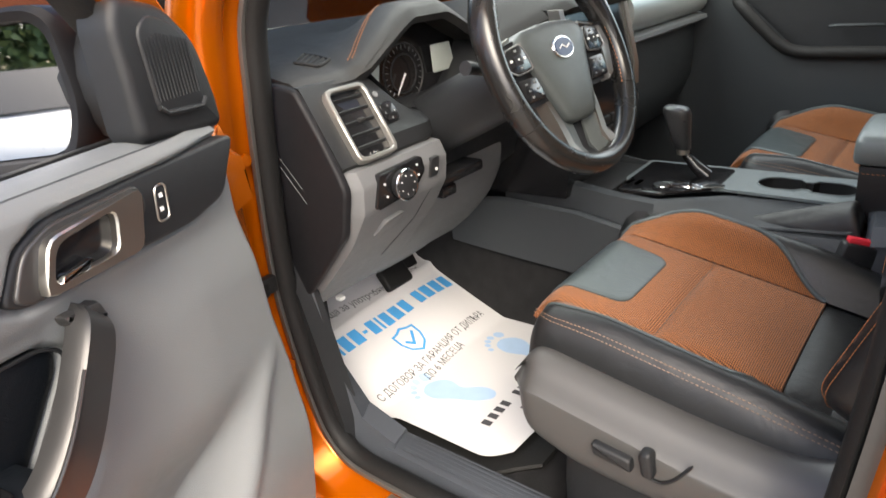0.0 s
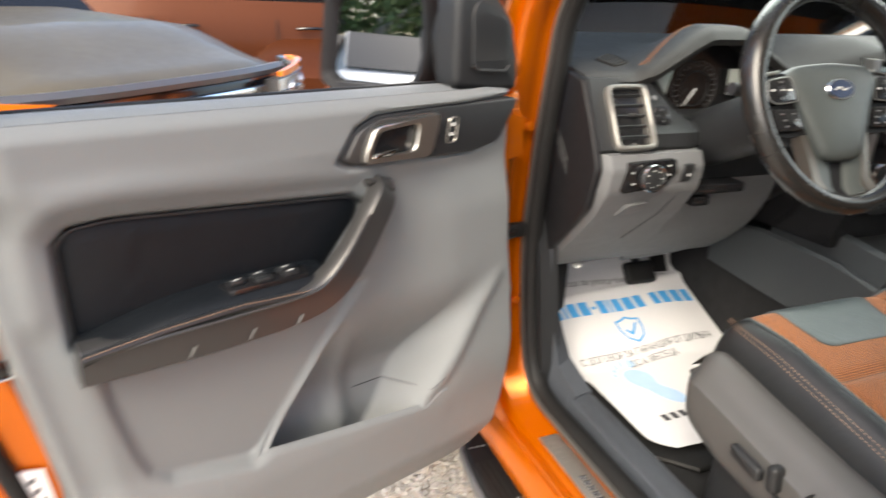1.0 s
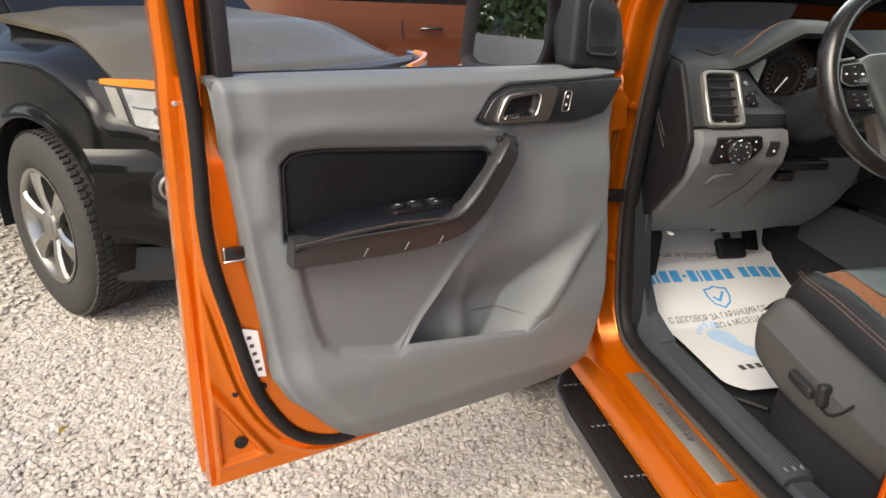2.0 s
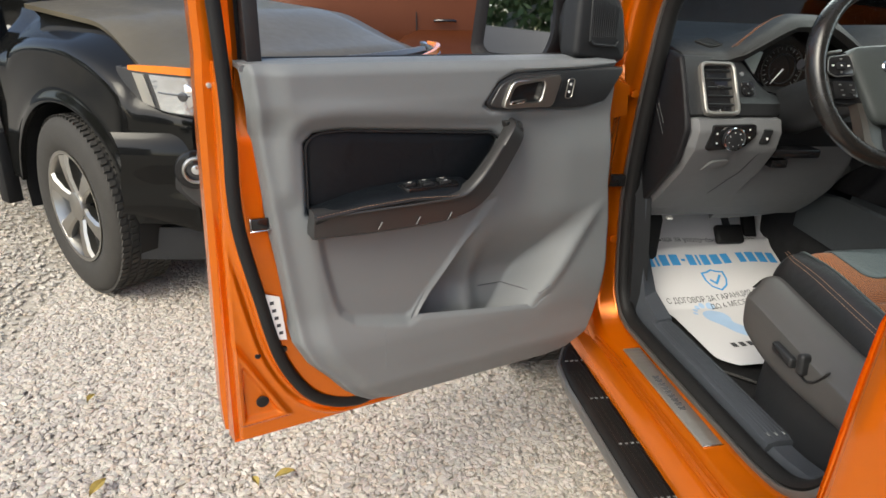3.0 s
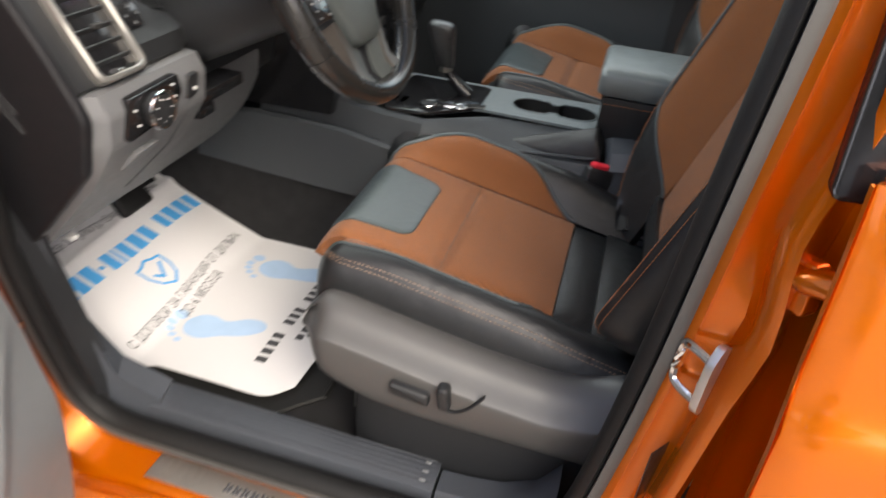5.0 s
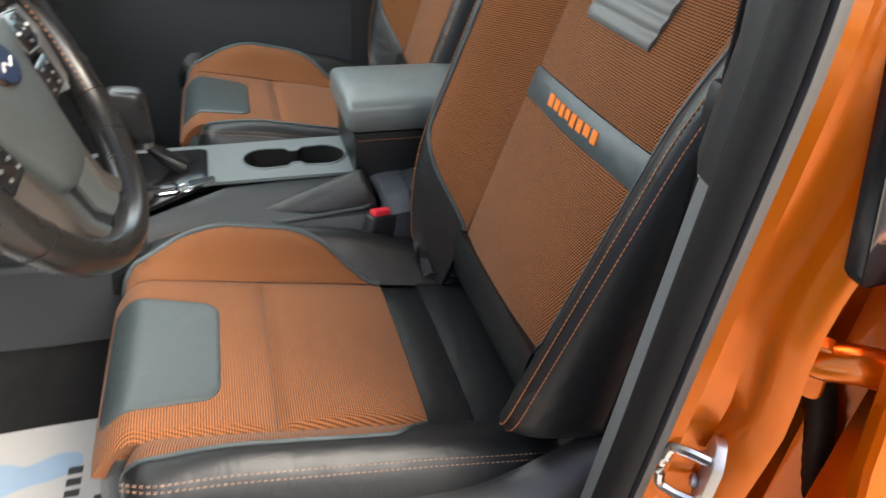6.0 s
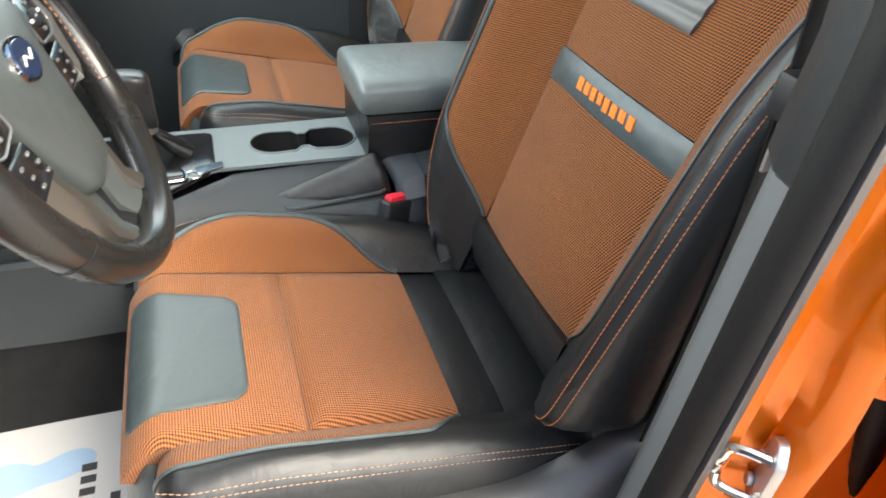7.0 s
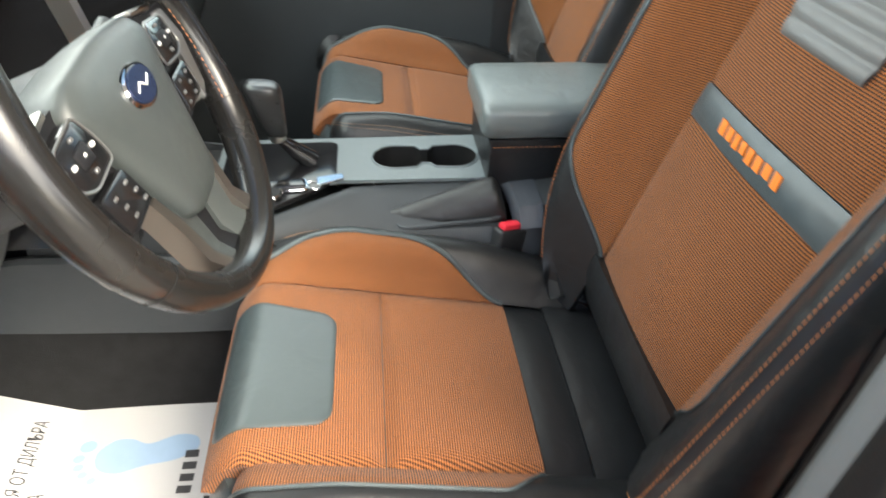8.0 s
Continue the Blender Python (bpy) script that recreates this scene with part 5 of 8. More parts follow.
part("cushion_nose", skin(nose, 24, 10, 0.02, 0.002), LEATHERSHEEN, seat, "dark leather cushion front")
part("cushion_rear_band", flat_piece(LX0, LX1, -0.468, -0.408, 12, 6, 0.0, 0.03, 0.004), LEATHER, seat, "black leather band")
part("cushion_rear_roll", flat_piece(LX0 - 0.01, LX1 + 0.01, -0.575, -0.470, 12, 8, 0.006, 0.04, 0.006), LEATHER, seat, "black leather rear roll")
for side in (1, -1):
    part("bolster_cloth", strip(side, False, -0.400, -0.026, 44), CLOTHSEAT, seat, "orange mesh cloth bolster face")
    part("bolster_flank", strip(side, True, -0.560, -0.026, 60), LEATHER, seat, "black leather bolster flank")
    pip = [pick(front_curl(side, y)[0], cloth_limit(side, y)) + front_curl(side, y)[1] + Vector((0, 0, 0.0004)) for y in [-0.028 - 0.376 * i / 60 for i in range(61)]]
    part("piping", tube(pip, 0.0042 if side > 0 else 0.0024, 8), LEATHERSHEEN, seat, "dark leather piping")
    for j in (14, 15):
        line = [bolster_sec(side, -0.06 - 0.48 * i / 40)[j] + Vector((side * 0.0010, 0, 0.0008)) for i in range(41)]
        part("stitching", stitches(line, 0.0045, 0.0022, 0.0006), STITCHW, seat, "pale orange stitching")

# seat base and side valance
bm = rbox(SX - 0.235, SX + 0.235, -0.56, -0.035, 0.66, 0.765, 0.02, 3)
part("seat_pan", bm, DARK, seat, "black plastic seat pan")
for x in (SX - 0.17, SX + 0.17):
    part("seat_rail", rbox(x - 0.025, x + 0.025, -0.52, -0.10, 0.515, 0.56, 0.006), STEEL, seat, "steel seat rail")
    part("seat_leg", rbox(x - 0.015, x + 0.015, -0.50, -0.12, 0.55, 0.67, 0.006), DARK, seat)
VAL_TOP = [(-0.050, 0.758), (-0.058, 0.794), (-0.075, 0.817), (-0.100, 0.820), (-0.165, 0.808), (-0.250, 0.793), (-0.336, 0.779), (-0.430, 0.769), (-0.490, 0.777), (-0.550, 0.806), (-0.600, 0.828), (-0.640, 0.813), (-0.655, 0.768)]
VAL_LOW = [(-0.050, 0.760), (-0.058, 0.735), (-0.075, 0.712), (-0.10, 0.692), (-0.165, 0.668), (-0.25, 0.658), (-0.655, 0.655)]


def by_y(table, y):
    """A height read from a table that runs from the front of the seat to its rear, its corners eased."""
    total = 0.0
    for k in range(-3, 4):
        q = min(max(y + 0.006 * k, table[-1][0]), table[0][0])
        for (y0, a), (y1, b) in zip(table, table[1:]):
            if q >= y1:
                total += a + (b - a) * (q - y0) / (y1 - y0)
                break
    return total / 7


def valance():
    """Moulded side cover: a sloping ledge beside the cushion that rolls over into an upright face."""
    rings = []
    for i in range(61):
        y = -0.050 - 0.605 * (i / 60) ** 1.25
        zt, zb = by_y(VAL_TOP, y), by_y(VAL_LOW, y)
        k = min(1.0, (zt - zb) / 0.11)
        xo = -0.673 + 0.040 * step(-0.11, -0.05, y) ** 2 + 0.02 * step(-0.60, -0.655, y)
        pts = [(-0.600, zt - 0.004 * k), (-0.618, zt), (-0.634, zt - 0.005 * k), (xo + 0.022, zt - 0.016 * k), (xo + 0.004, zt - 0.040 * k), (xo - 0.001, zt - 0.047 * k), (xo - 0.001, (zt + zb) / 2 - 0.01 * k), (xo + 0.003, zb + 0.016 * k), (xo + 0.012, zb + 0.003 * k), (xo + 0.030, zb), (-0.600, zb + 0.004 * k)]
        rings.append([Vector((p.x, y, p.z)) for p in spline([(a, 0, b) for a, b in pts], 3)])
    return loft(rings)


val = part("side_valance", valance(), DARK, seat, "charcoal grey plastic side valance")
MID = material("valance_plastic", (0.056, 0.055, 0.054), 0.43, 0, 0.05, 6, 0.03, 1200, "voronoi", spec=0.65)
val.data.materials[0] = MID
bm = tube(spline([(-0.675, -0.285, 0.708), (-0.6755, -0.305, 0.706), (-0.6755, -0.325, 0.722), (-0.6745, -0.345, 0.752)], 5), [0.0035] * 15 + [0.002], 8, flat=0.7)
part("switch_surround", bm, DARK, seat, "raised rim round the seat switches")
bm = loft([[(-0.652 + k, y, 0.53), (-0.655 + k, y, 0.60), (-0.650 + k, y, 0.664), (-0.58, y, 0.664), (-0.58, y, 0.53)] for y, k in ((-0.125, 0.05), (-0.14, 0.018), (-0.17, 0.004), (-0.25, 0), (-0.50, 0), (-0.60, 0.01))])
part("seat_skirt", bm, DARK, seat, "black plastic skirt under the side valance")
bm = slab(rounded([(-0.207, 0.738), (-0.210, 0.718), (-0.268, 0.710), (-0.266, 0.731)], 0.006), lambda a, b, d: Vector((-0.671 - d, a, b)), 0, 0.016, 0.005, 3)
part("slide_switch", bm, DARK, seat, "black seat switch")
bm = slab(rounded([(-0.276, 0.752), (-0.294, 0.756), (-0.300, 0.714), (-0.282, 0.712)], 0.008), lambda a, b, d: Vector((-0.671 - d, a, b)), 0, 0.018, 0.006, 3)
part("recline_switch", bm, DARK, seat, "black seat switch")

# backrest: origin on the insert's lower edge, up along the back, out towards the driver
BO, BUP, BN = Vector((SX, -0.555, 0.90)), Vector((0, -0.34, 0.94)).normalized(), Vector((0, 0.94, 0.34)).normalized()


def bk(dx, v, h):
    return BO + Vector((dx, 0, 0)) + BUP * v + BN * h


def bk_face(dx, v):
    return 0.010 * math.cos(min(abs(dx) / 0.16, 1) * math.pi / 2) + 0.006 * math.sin(v * 5)


def back_bolster(side, v):
    """Cross-section of a back bolster from the insert outwards; it rises slowly and rounds off at its foot."""
    wi = 0.142 + 0.030 * step(0.28, 0.55, v)
    t = min(max((-0.03 - v) / 0.075, 0), 1) if side < 0 else min(max((0.12 - v) / 0.26, 0), 1)
    k = math.sqrt(max(0.0, 1 - 0.92 * t * t))
    hs = (1 - 0.45 * step(0.28, 0.60, v)) * k * (1.08 if side > 0 else 1.0)
    wo = wi + 0.134 * (k if side < 0 else k ** 1.5) - 0.014 * step(0.28, 0.55, v) - (0.006 if side < 0 else 0)
    pts = [(wi, 0), (wi + 0.030 * k, 0.022 * hs), (wi + 0.056 * k, 0.046 * hs), (wi + 0.080 * k, 0.067 * hs), (wo - 0.028 * k, 0.080 * hs), (wo - 0.010 * k, 0.074 * hs), (wo, 0.046 * hs), (wo, 0.0), (wo - 0.008 * k, -0.06 * k), (wo - 0.03 * k, -0.12 * k), (wo - 0.07 * k, -0.15 * k)]
    return [bk(side * p.x, v, p.z) for p in spline([(a, 0, b) for a, b in pts], 3)]


def back_limit(side, v):
    """Where cloth gives way to leather on a back bolster; it runs out to a point at the insert's lower corner."""
    if side > 0:
        return 11.5 * step(-0.032, 0.10, v) ** 0.7
    return 6.2 * step(-0.034, 0.06, v) ** 0.8


def back_strip(side, outer, v0, v1, nv, thick=0.02, sink=0.0012):
    n = 14

    def f(u, v):
        vv = v0 + (v1 - v0) * v
        sec = back_bolster(side, vv)
        k = back_limit(side, vv)
        return pick(sec, k + (len(sec) - 1 - k) * u if outer else k * u)

    return skin(f, n, nv, thick, sink, flip=-1 if side > 0 else 1)


def back_piece(w0, w1, v0, v1, nx, nv, lift=0.0, thick=0.03, sink=0.004):
    """A piece of the back's middle, its half width going from w0 at v0 to w1 at v1."""
    return skin(lambda u, v: bk((2 * u - 1) * (w0 + (w1 - w0) * v), v0 + (v1 - v0) * v, bk_face((2 * u - 1) * (w0 + (w1 - w0) * v), v0 + (v1 - v0) * v) + lift), nx, nv, thick, sink, flip=-1)


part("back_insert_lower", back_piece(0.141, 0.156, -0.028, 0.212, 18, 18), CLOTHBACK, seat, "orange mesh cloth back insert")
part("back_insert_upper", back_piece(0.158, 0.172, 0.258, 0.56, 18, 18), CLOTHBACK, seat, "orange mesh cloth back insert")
band = part("emblem_band", back_piece(0.156, 0.158, 0.212, 0.257, 18, 6, 0.002), LEATHERSHEEN, seat, "black leather band with orange embroidery, sky reflection put into its colour")
for i, (hh, dv) in enumerate(((0.024, 0), (0.020, 0.002), (0.022, 0), (0.024, -0.001), (0.019, 0.002), (0.023, 0), (0.021, 0.001), (0.024, 0))):
    x = -0.062 + i * 0.0170
    bm = skin(lambda u, v: bk(x - 0.0060 + 0.0115 * u + 0.004 * v, 0.2265 + dv + 0.66 * hh * v, bk_face(x, 0.235) + 0.0045 - 0.0008 * math.sin(u * 9 + i)), 5, 4, 0.002, 0.0008, flip=-1)
    part("embroidered_bar", bm, EMBROID, band, "bright orange embroidered bar")
part("upper_patch", skin(lambda u, v: bk((2 * u - 1) * (0.072 + 0.03 * v), 0.345 + 0.2 * v, bk_face((2 * u - 1) * 0.07, 0.36) + 0.006 + 0.0022 * abs(math.sin(v * 31))), 16, 80, 0.012, 0.003, flip=-1), RIBGREY, seat, "ribbed grey leather patch")
part("back_lower_roll", skin(lambda u, v: bk((2 * u - 1) * 0.15, -0.11 + 0.082 * v, 0.012 - 0.03 * (1 - v) ** 2), 14, 8, 0.04, 0.002, flip=-1), LEATHER, seat, "black leather lower back")
for side in (1, -1):
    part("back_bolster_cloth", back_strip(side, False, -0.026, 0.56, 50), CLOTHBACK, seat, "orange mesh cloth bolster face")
    part("back_bolster_flank", back_strip(side, True, -0.102 if side < 0 else -0.135, 0.56, 60), LEATHER, seat, "black leather bolster flank")
    part("back_piping", tube([pick(back_bolster(side, v), back_limit(side, v)) + BN * 0.0006 for v in [-0.026 + 0.58 * i / 60 for i in range(61)]], 0.0030 if side > 0 else 0.0018, 6), LEATHERSHEEN, seat)
    for j in (13, 15):
        part("back_stitching", stitches([back_bolster(side, -0.088 + 0.64 * i / 60)[j] + Vector((side * 0.0010, 0.0005, 0)) for i in range(61)], 0.0048, 0.0013, 0.0007), STITCH, seat, "orange double stitching")
part("back_shell", skin(lambda u, v: bk((2 * u - 1) * 0.225, -0.10 + 0.66 * v, -0.125 - 0.02 * math.cos((2 * u - 1) * 1.5)), 12, 12, 0.03, 0.004), DARK, seat, "black plastic seat back shell")
part("shoulder", loft([[bk(a, 0.555 + b, c) for a, b, c in ((-0.235 + t, 0, 0.03 - q), (-0.225 + t, 0.03, 0.0), (-0.22 + t, 0.035, -0.06), (-0.23 + t, 0, -0.12))] for t, q in ((0, 0.01), (0.12, 0), (0.235, 0), (0.35, 0), (0.465, 0.01))]), LEATHER, seat)
part("headrest", loft([[bk(math.cos(a) * w, v, -0.055 + math.sin(a) * d) for a in [2 * math.pi * i / 20 for i in range(20)]] for w, v, d in ((0.09, 0.63, 0.03), (0.125, 0.65, 0.05), (0.13, 0.74, 0.055), (0.12, 0.82, 0.05), (0.08, 0.845, 0.03))]), LEATHER, seat, "black leather headrest")
part("headrest_post", tube([bk(-0.05, 0.56, -0.05), bk(-0.05, 0.66, -0.05)], 0.006, 8), CHROME, seat)
part("headrest_post", tube([bk(0.05, 0.56, -0.05), bk(0.05, 0.66, -0.05)], 0.006, 8), CHROME, seat)

seat2 = copy_thing(seat, pose(SX + 0.765, -0.383, 0.562))
seat2.name = "passenger_seat"
tagged(seat2, "black leather and orange mesh cloth passenger seat beside the console", "car seat")

# belt buckle of the driver, and the belt at the pillar
bk_th = thing("seat_belt_buckle", pose(-0.128, -0.43, 0.80), "black seat belt buckle with a red release button", "belt buckle")
bm = rbox(-0.139, -0.115, -0.462, -0.402, 0.76, 0.864, 0.006, 3)
bm.transform(Matrix.Translation((-0.124, -0.418, 0.8)) @ Matrix.Rotation(radians(30), 4, "Z") @ Matrix.Rotation(radians(14), 4, "X") @ Matrix.Translation((0.127, 0.432, -0.8)))
part("buckle_body", bm, DARK, bk_th)
bm = rbox(-0.135, -0.119, -0.457, -0.408, 0.862, 0.873, 0.003, 2)
bm.transform(Matrix.Translation((-0.124, -0.418, 0.8)) @ Matrix.Rotation(radians(30), 4, "Z") @ Matrix.Rotation(radians(14), 4, "X") @ Matrix.Translation((0.127, 0.432, -0.8)))
part("release_button", bm, REDPLASTIC, bk_th, "red release button")

belt = thing("seat_belt", pose(-0.64, -0.60, 0.62), "black seat belt webbing with its tongue at the pillar", "seat belt")
BL = spline([(-0.625, -0.600, 0.62), (-0.632, -0.612, 0.90), (-0.630, -0.622, 1.20), (-0.600, -0.63, 1.45), (-0.575, -0.63, 1.60)], 8)
bm = loft([[p + Vector((0.0012, 0.022, 0)), p + Vector((0.0012, -0.022, 0)), p + Vector((-0.0012, -0.022, 0)), p + Vector((-0.0012, 0.022, 0))] for p in BL])
part("webbing", bm, CARPET, belt)
bm = rbox(-0.655, -0.628, -0.628, -0.585, 1.235, 1.275, 0.006, 2)
part("tongue_grip", bm, DARK, belt, "black plastic tongue grip")
bm = rbox(-0.646, -0.642, -0.612, -0.590, 1.19, 1.24, 0.003, 2)
part("tongue_plate", bm, STEEL, belt, "steel tongue plate")

# ---- dashboard ----
dash = thing("dashboard", pose(0, 0.5, 1.0), "charcoal soft-touch dashboard with grey lower panels and silver vent frames", "dashboard")
HX = -0.39


def cowl(x, k=0.0):
    """Height of the instrument hood over the dash top at x, k behind its lip; it narrows towards the windscreen."""
    d = abs(x - HX) + 0.10 * step(0.0, 0.30, k)
    a = min(max((0.196 - d) / 0.150, 0.0), 1.0)
    return 0.092 * (a - 0.18 * max(0.0, a - 0.7) ** 2 / 0.3) + 0.004 * math.exp(-((d - 0.19) / 0.012) ** 2)


def dash_top(u, v):
    x = -0.700 + 1.40 * u
    far = step(-0.20, -0.10, x)
    y0 = 0.262 + 0.010 * step(-0.60, -0.70, x) - 0.012 * step(-0.60, -0.56, x) - 0.135 * far
    y = y0 + (0.83 - 0.07 * (x / 0.7) ** 2 - y0) * v
    k = y - y0
    z = 1.212 + 0.012 * step(0, 0.02, k) + 0.020 * step(0.0, 0.14, k) + 0.026 * step(0.12, 0.50, k)
    z += cowl(x, k) * step(0.34, 0.02, k) * (1 - 0.08 * step(0.03, 0.0, k))
    z += 0.058 * far * step(0.66, 0.60, x) * step(0.60, 0.10, k)
    z -= 0.03 * step(0.50, 0.57, k)
    return (x, y, z)


part("top_pad", skin(dash_top, 140, 44, 0.016, 0.003), SOFTDARK, dash, "charcoal soft-touch dash top")


def dash_point(x, y):
    """The dash top's surface over a place on the plan."""
    u = (x + 0.700) / 1.40
    lo, hi = 0.0, 1.0
    for _ in range(24):
        mid = (lo + hi) / 2
        if dash_top(u, mid)[1] < y:
            lo = mid
        else:
            hi = mid
    return Vector(dash_top(u, lo))


def ridge(k, off):
    """A line up the outer flank of the hood, k from its foot to its crown."""
    return dash_point(-0.566 + 0.20 * k - off, 0.288 + 0.10 * k + 0.6 * off) + Vector((0, 0, 0.0010))


for off in (0.0, 0.007):
    part("stitching", stitches([ridge(i / 40, off) for i in range(41)], 0.006, 0.003, 0.0007), STITCH, dash, "rust-brown double stitching")
part("pad_seam", tube([ridge(i / 40, 0.0035) for i in range(41)], 0.0008, 5), RUBBER, dash)

# fascia strips below the pad: the outer one round the vent, the inner one with the mirror adjuster
FASC = [(0.36, 1.222), (0.272, 1.216), (0.264, 1.205), (0.232, 1.150), (0.199, 1.095), (0.215, 1.078), (0.50, 1.078), (0.50, 1.21)]
bm = loft([[(x, y, z) for y, z in FASC] for x in (-0.703, -0.64, -0.575)])
part("fascia_outer", bm, DARK, dash)
INNER = [(0.36, 1.214), (0.268, 1.206), (0.240, 1.160), (0.228, 1.132), (0.205, 1.120), (0.200, 1.095), (0.215, 1.078), (0.50, 1.078), (0.50, 1.21)]
rings = []
for x, zt in ((-0.576, 1.214), (-0.555, 1.206), (-0.520, 1.168), (-0.488, 1.140), (-0.462, 1.134)):
    rings.append([(x, y + (0.014 if x > -0.48 else 0), min(z, zt)) for y, z in INNER])
part("fascia_inner", loft(rings), DARK, dash)
bm = slab(rounded([(0.318, 1.222), (0.272, 1.214), (0.232, 1.148), (0.200, 1.085), (0.190, 1.060), (0.210, 0.98), (0.300, 0.880), (0.392, 0.785), (0.60, 0.78), (0.66, 1.225)], 0.010), lambda a, b, d: Vector((-0.700 - d, a, b)), 0, 0.014, 0.006, 3)
ec = part("end_cap", bm, ENDBLACK, dash, "matt black dashboard end cap")
bm = tube([(-0.7145, 0.395, 1.165), (-0.7155, 0.345, 1.115), (-0.7155, 0.290, 1.055)], 0.0004, 6)
tube([(-0.7145, 0.360, 1.110), (-0.7155, 0.325, 1.075), (-0.7155, 0.285, 1.030)], 0.0004, 6, bm=bm)
part("seam_line", bm, GREY, ec)

# outer vent: silver side bars, black slats, its face leaning forward at the top
VU, VV = Vector((1, 0, 0)), Vector((0.0, 0.514, 0.857)).normalized()
VO = Vector((-0.628, 0.228, 1.147))
VN = VU.cross(VV).normalized()
if VN.y > 0:
    VN = -VN


def vent_at(a, b, d=0.0):
    return VO + VU * a + VV * b + VN * d


vent_poly = rounded([(-0.040, -0.060), (0.040, -0.060), (0.040, 0.060), (-0.040, 0.060)], 0.010, 4)
vt = part("air_vent", slab(vent_poly, vent_at, -0.03, 0.0015, 0.001), GLOSSBLACK, dash, "black slatted vent in a satin silver frame")
bm = framed(rounded([(-0.045, -0.064), (0.045, -0.064), (0.045, 0.064), (-0.045, 0.064)], 0.014, 4), rounded([(-0.0375, -0.0565), (0.0375, -0.0565), (0.0375, 0.0565), (-0.0375, 0.0565)], 0.010, 4), vent_at, -0.004, 0.012)
part("vent_frame", bm, VENTSILVER, vt, "satin silver vent frame")
for k in range(5):
    b = -0.046 + k * 0.0205
    bm = loft([[vent_at(a, b, -0.010), vent_at(a, b + 0.0105, 0.005), vent_at(a, b + 0.0085, 0.0065), vent_at(a, b - 0.002, -0.007)] for a in (-0.031, 0, 0.033)])
    part("vent_slat", bm, DARK, vt)
bm = rbox(-0.007, 0.007, -0.0035, 0.0035, -0.003, 0.003, 0.001)
bm.transform(Matrix.Translation(vent_at(0.002, 0.0035, 0.008)))
part("vent_tab", bm, GUNMETAL, vt)
bm = rbox(-0.004, 0.004, -0.0035, 0.0035, -0.004, 0.004, 0.001)
bm.transform(Matrix.Translation(vent_at(-0.002, -0.055, 0.006)))
part("vent_wheel", bm, CHROME, vt)

# defroster grille on the top: a skewed frame with five bars
GA, GB, GC, GD = (-0.628, 0.362), (-0.612, 0.322), (-0.574, 0.335), (-0.570, 0.405)


def grille_at(s, t, lift):
    p = Vector(GA).lerp(Vector(GB), t).lerp(Vector(GD).lerp(Vector(GC), t), s)
    return dash_point(p.x, p.y) + Vector((0, 0, lift))


bm = loft([[grille_at(s, t, 0.0012) for t in (0.0, 0.25, 0.5, 0.75, 1.0)] + [grille_at(s, 1, -0.004), grille_at(s, 0, -0.004)] for s in (0, 0.25, 0.5, 0.75, 1.0)])
gr = part("defrost_vent", bm, RUBBER, dash, "black defroster grille")
for k in range(6):
    t = k / 5
    bm = tube([grille_at(s, t, 0.0020) for s in (0.0, 0.25, 0.5, 0.75, 1.0)], 0.0026 if k in (0, 5) else 0.0020, 6)
    part("grille_bar", bm, SOFTDARK, gr)
for s in (0.0, 1.0):
    part("grille_bar", tube([grille_at(s, t, 0.0020) for t in (0.0, 0.5, 1.0)], 0.0026, 6), SOFTDARK, gr)

# grey knee panel under the fascia
def knee(u, v):
    x = -0.698 + 0.50 * u
    prof = [(0.235, 1.092), (0.190, 1.086), (0.178, 1.060), (0.184, 1.015), (0.222, 0.955), (0.285, 0.885), (0.355, 0.815), (0.400, 0.778), (0.43, 0.772)]
    k = v * (len(prof) - 1)
    i = min(int(k), len(prof) - 2)
    t = k - i
    y = prof[i][0] + (prof[i + 1][0] - prof[i][0]) * t
    z = prof[i][1] + (prof[i + 1][1] - prof[i][1]) * t
    far = step(0.445, 0.475, u)
    y += 0.075 * far * step(0.70, 0.25, v)
    z -= 0.06 * far * step(0.25, 0.0, v)
    y += 0.018 * (1 - step(0, 0.03, u))
    return (x, y, z)


part("knee_panel", skin(knee, 110, 40, 0.02, 0.002, flip=-1), GREYLOW, dash, "grey plastic knee panel")


def on_knee(x, z, out=0.0):
    """A place on the knee panel's upright part."""
    y = 0.178 + (0.006 if z < 1.04 else 0.0) - out
    return Vector((x, y, z))


bm = slab(rounded([(-0.662, 1.020), (-0.652, 1.074), (-0.548, 1.078), (-0.542, 1.052), (-0.566, 1.022), (-0.655, 1.014)], 0.006), lambda a, b, d: on_knee(a, b, d), -0.006, 0.006, 0.002)
lsw = part("light_switch_panel", bm, GLOSSBLACK, dash, "black light switch panel with a chrome dial")
bm = disc((-0.604, 0.158, 1.046), (0, -1, 0.05), 0.0245, 0.016, 28, 0.003)
part("dial", bm, DARK, lsw, "black rotary dial")
bm = tube([(-0.604 + 0.0245 * math.cos(t), 0.160, 1.046 + 0.0245 * math.sin(t)) for t in [2 * math.pi * i / 32 for i in range(32)]], 0.0028, 8, True, up=(0, 1, 0))
part("dial_ring", bm, CHROME, lsw, "chrome ring")
bm = bmesh.new()
for a, b in ((-0.643, 1.056), (-0.640, 1.034), (-0.562, 1.066), (-0.560, 1.048)):
    disc((a, 0.1715, b), (0, -1, 0), 0.0018, 0.002, 8, bm=bm)
for k in range(7):
    t = 2 * math.pi * k / 7
    disc((-0.604 + 0.016 * math.cos(t), 0.157, 1.046 + 0.016 * math.sin(t)), (0, -1, 0), 0.0012, 0.002, 6, bm=bm)
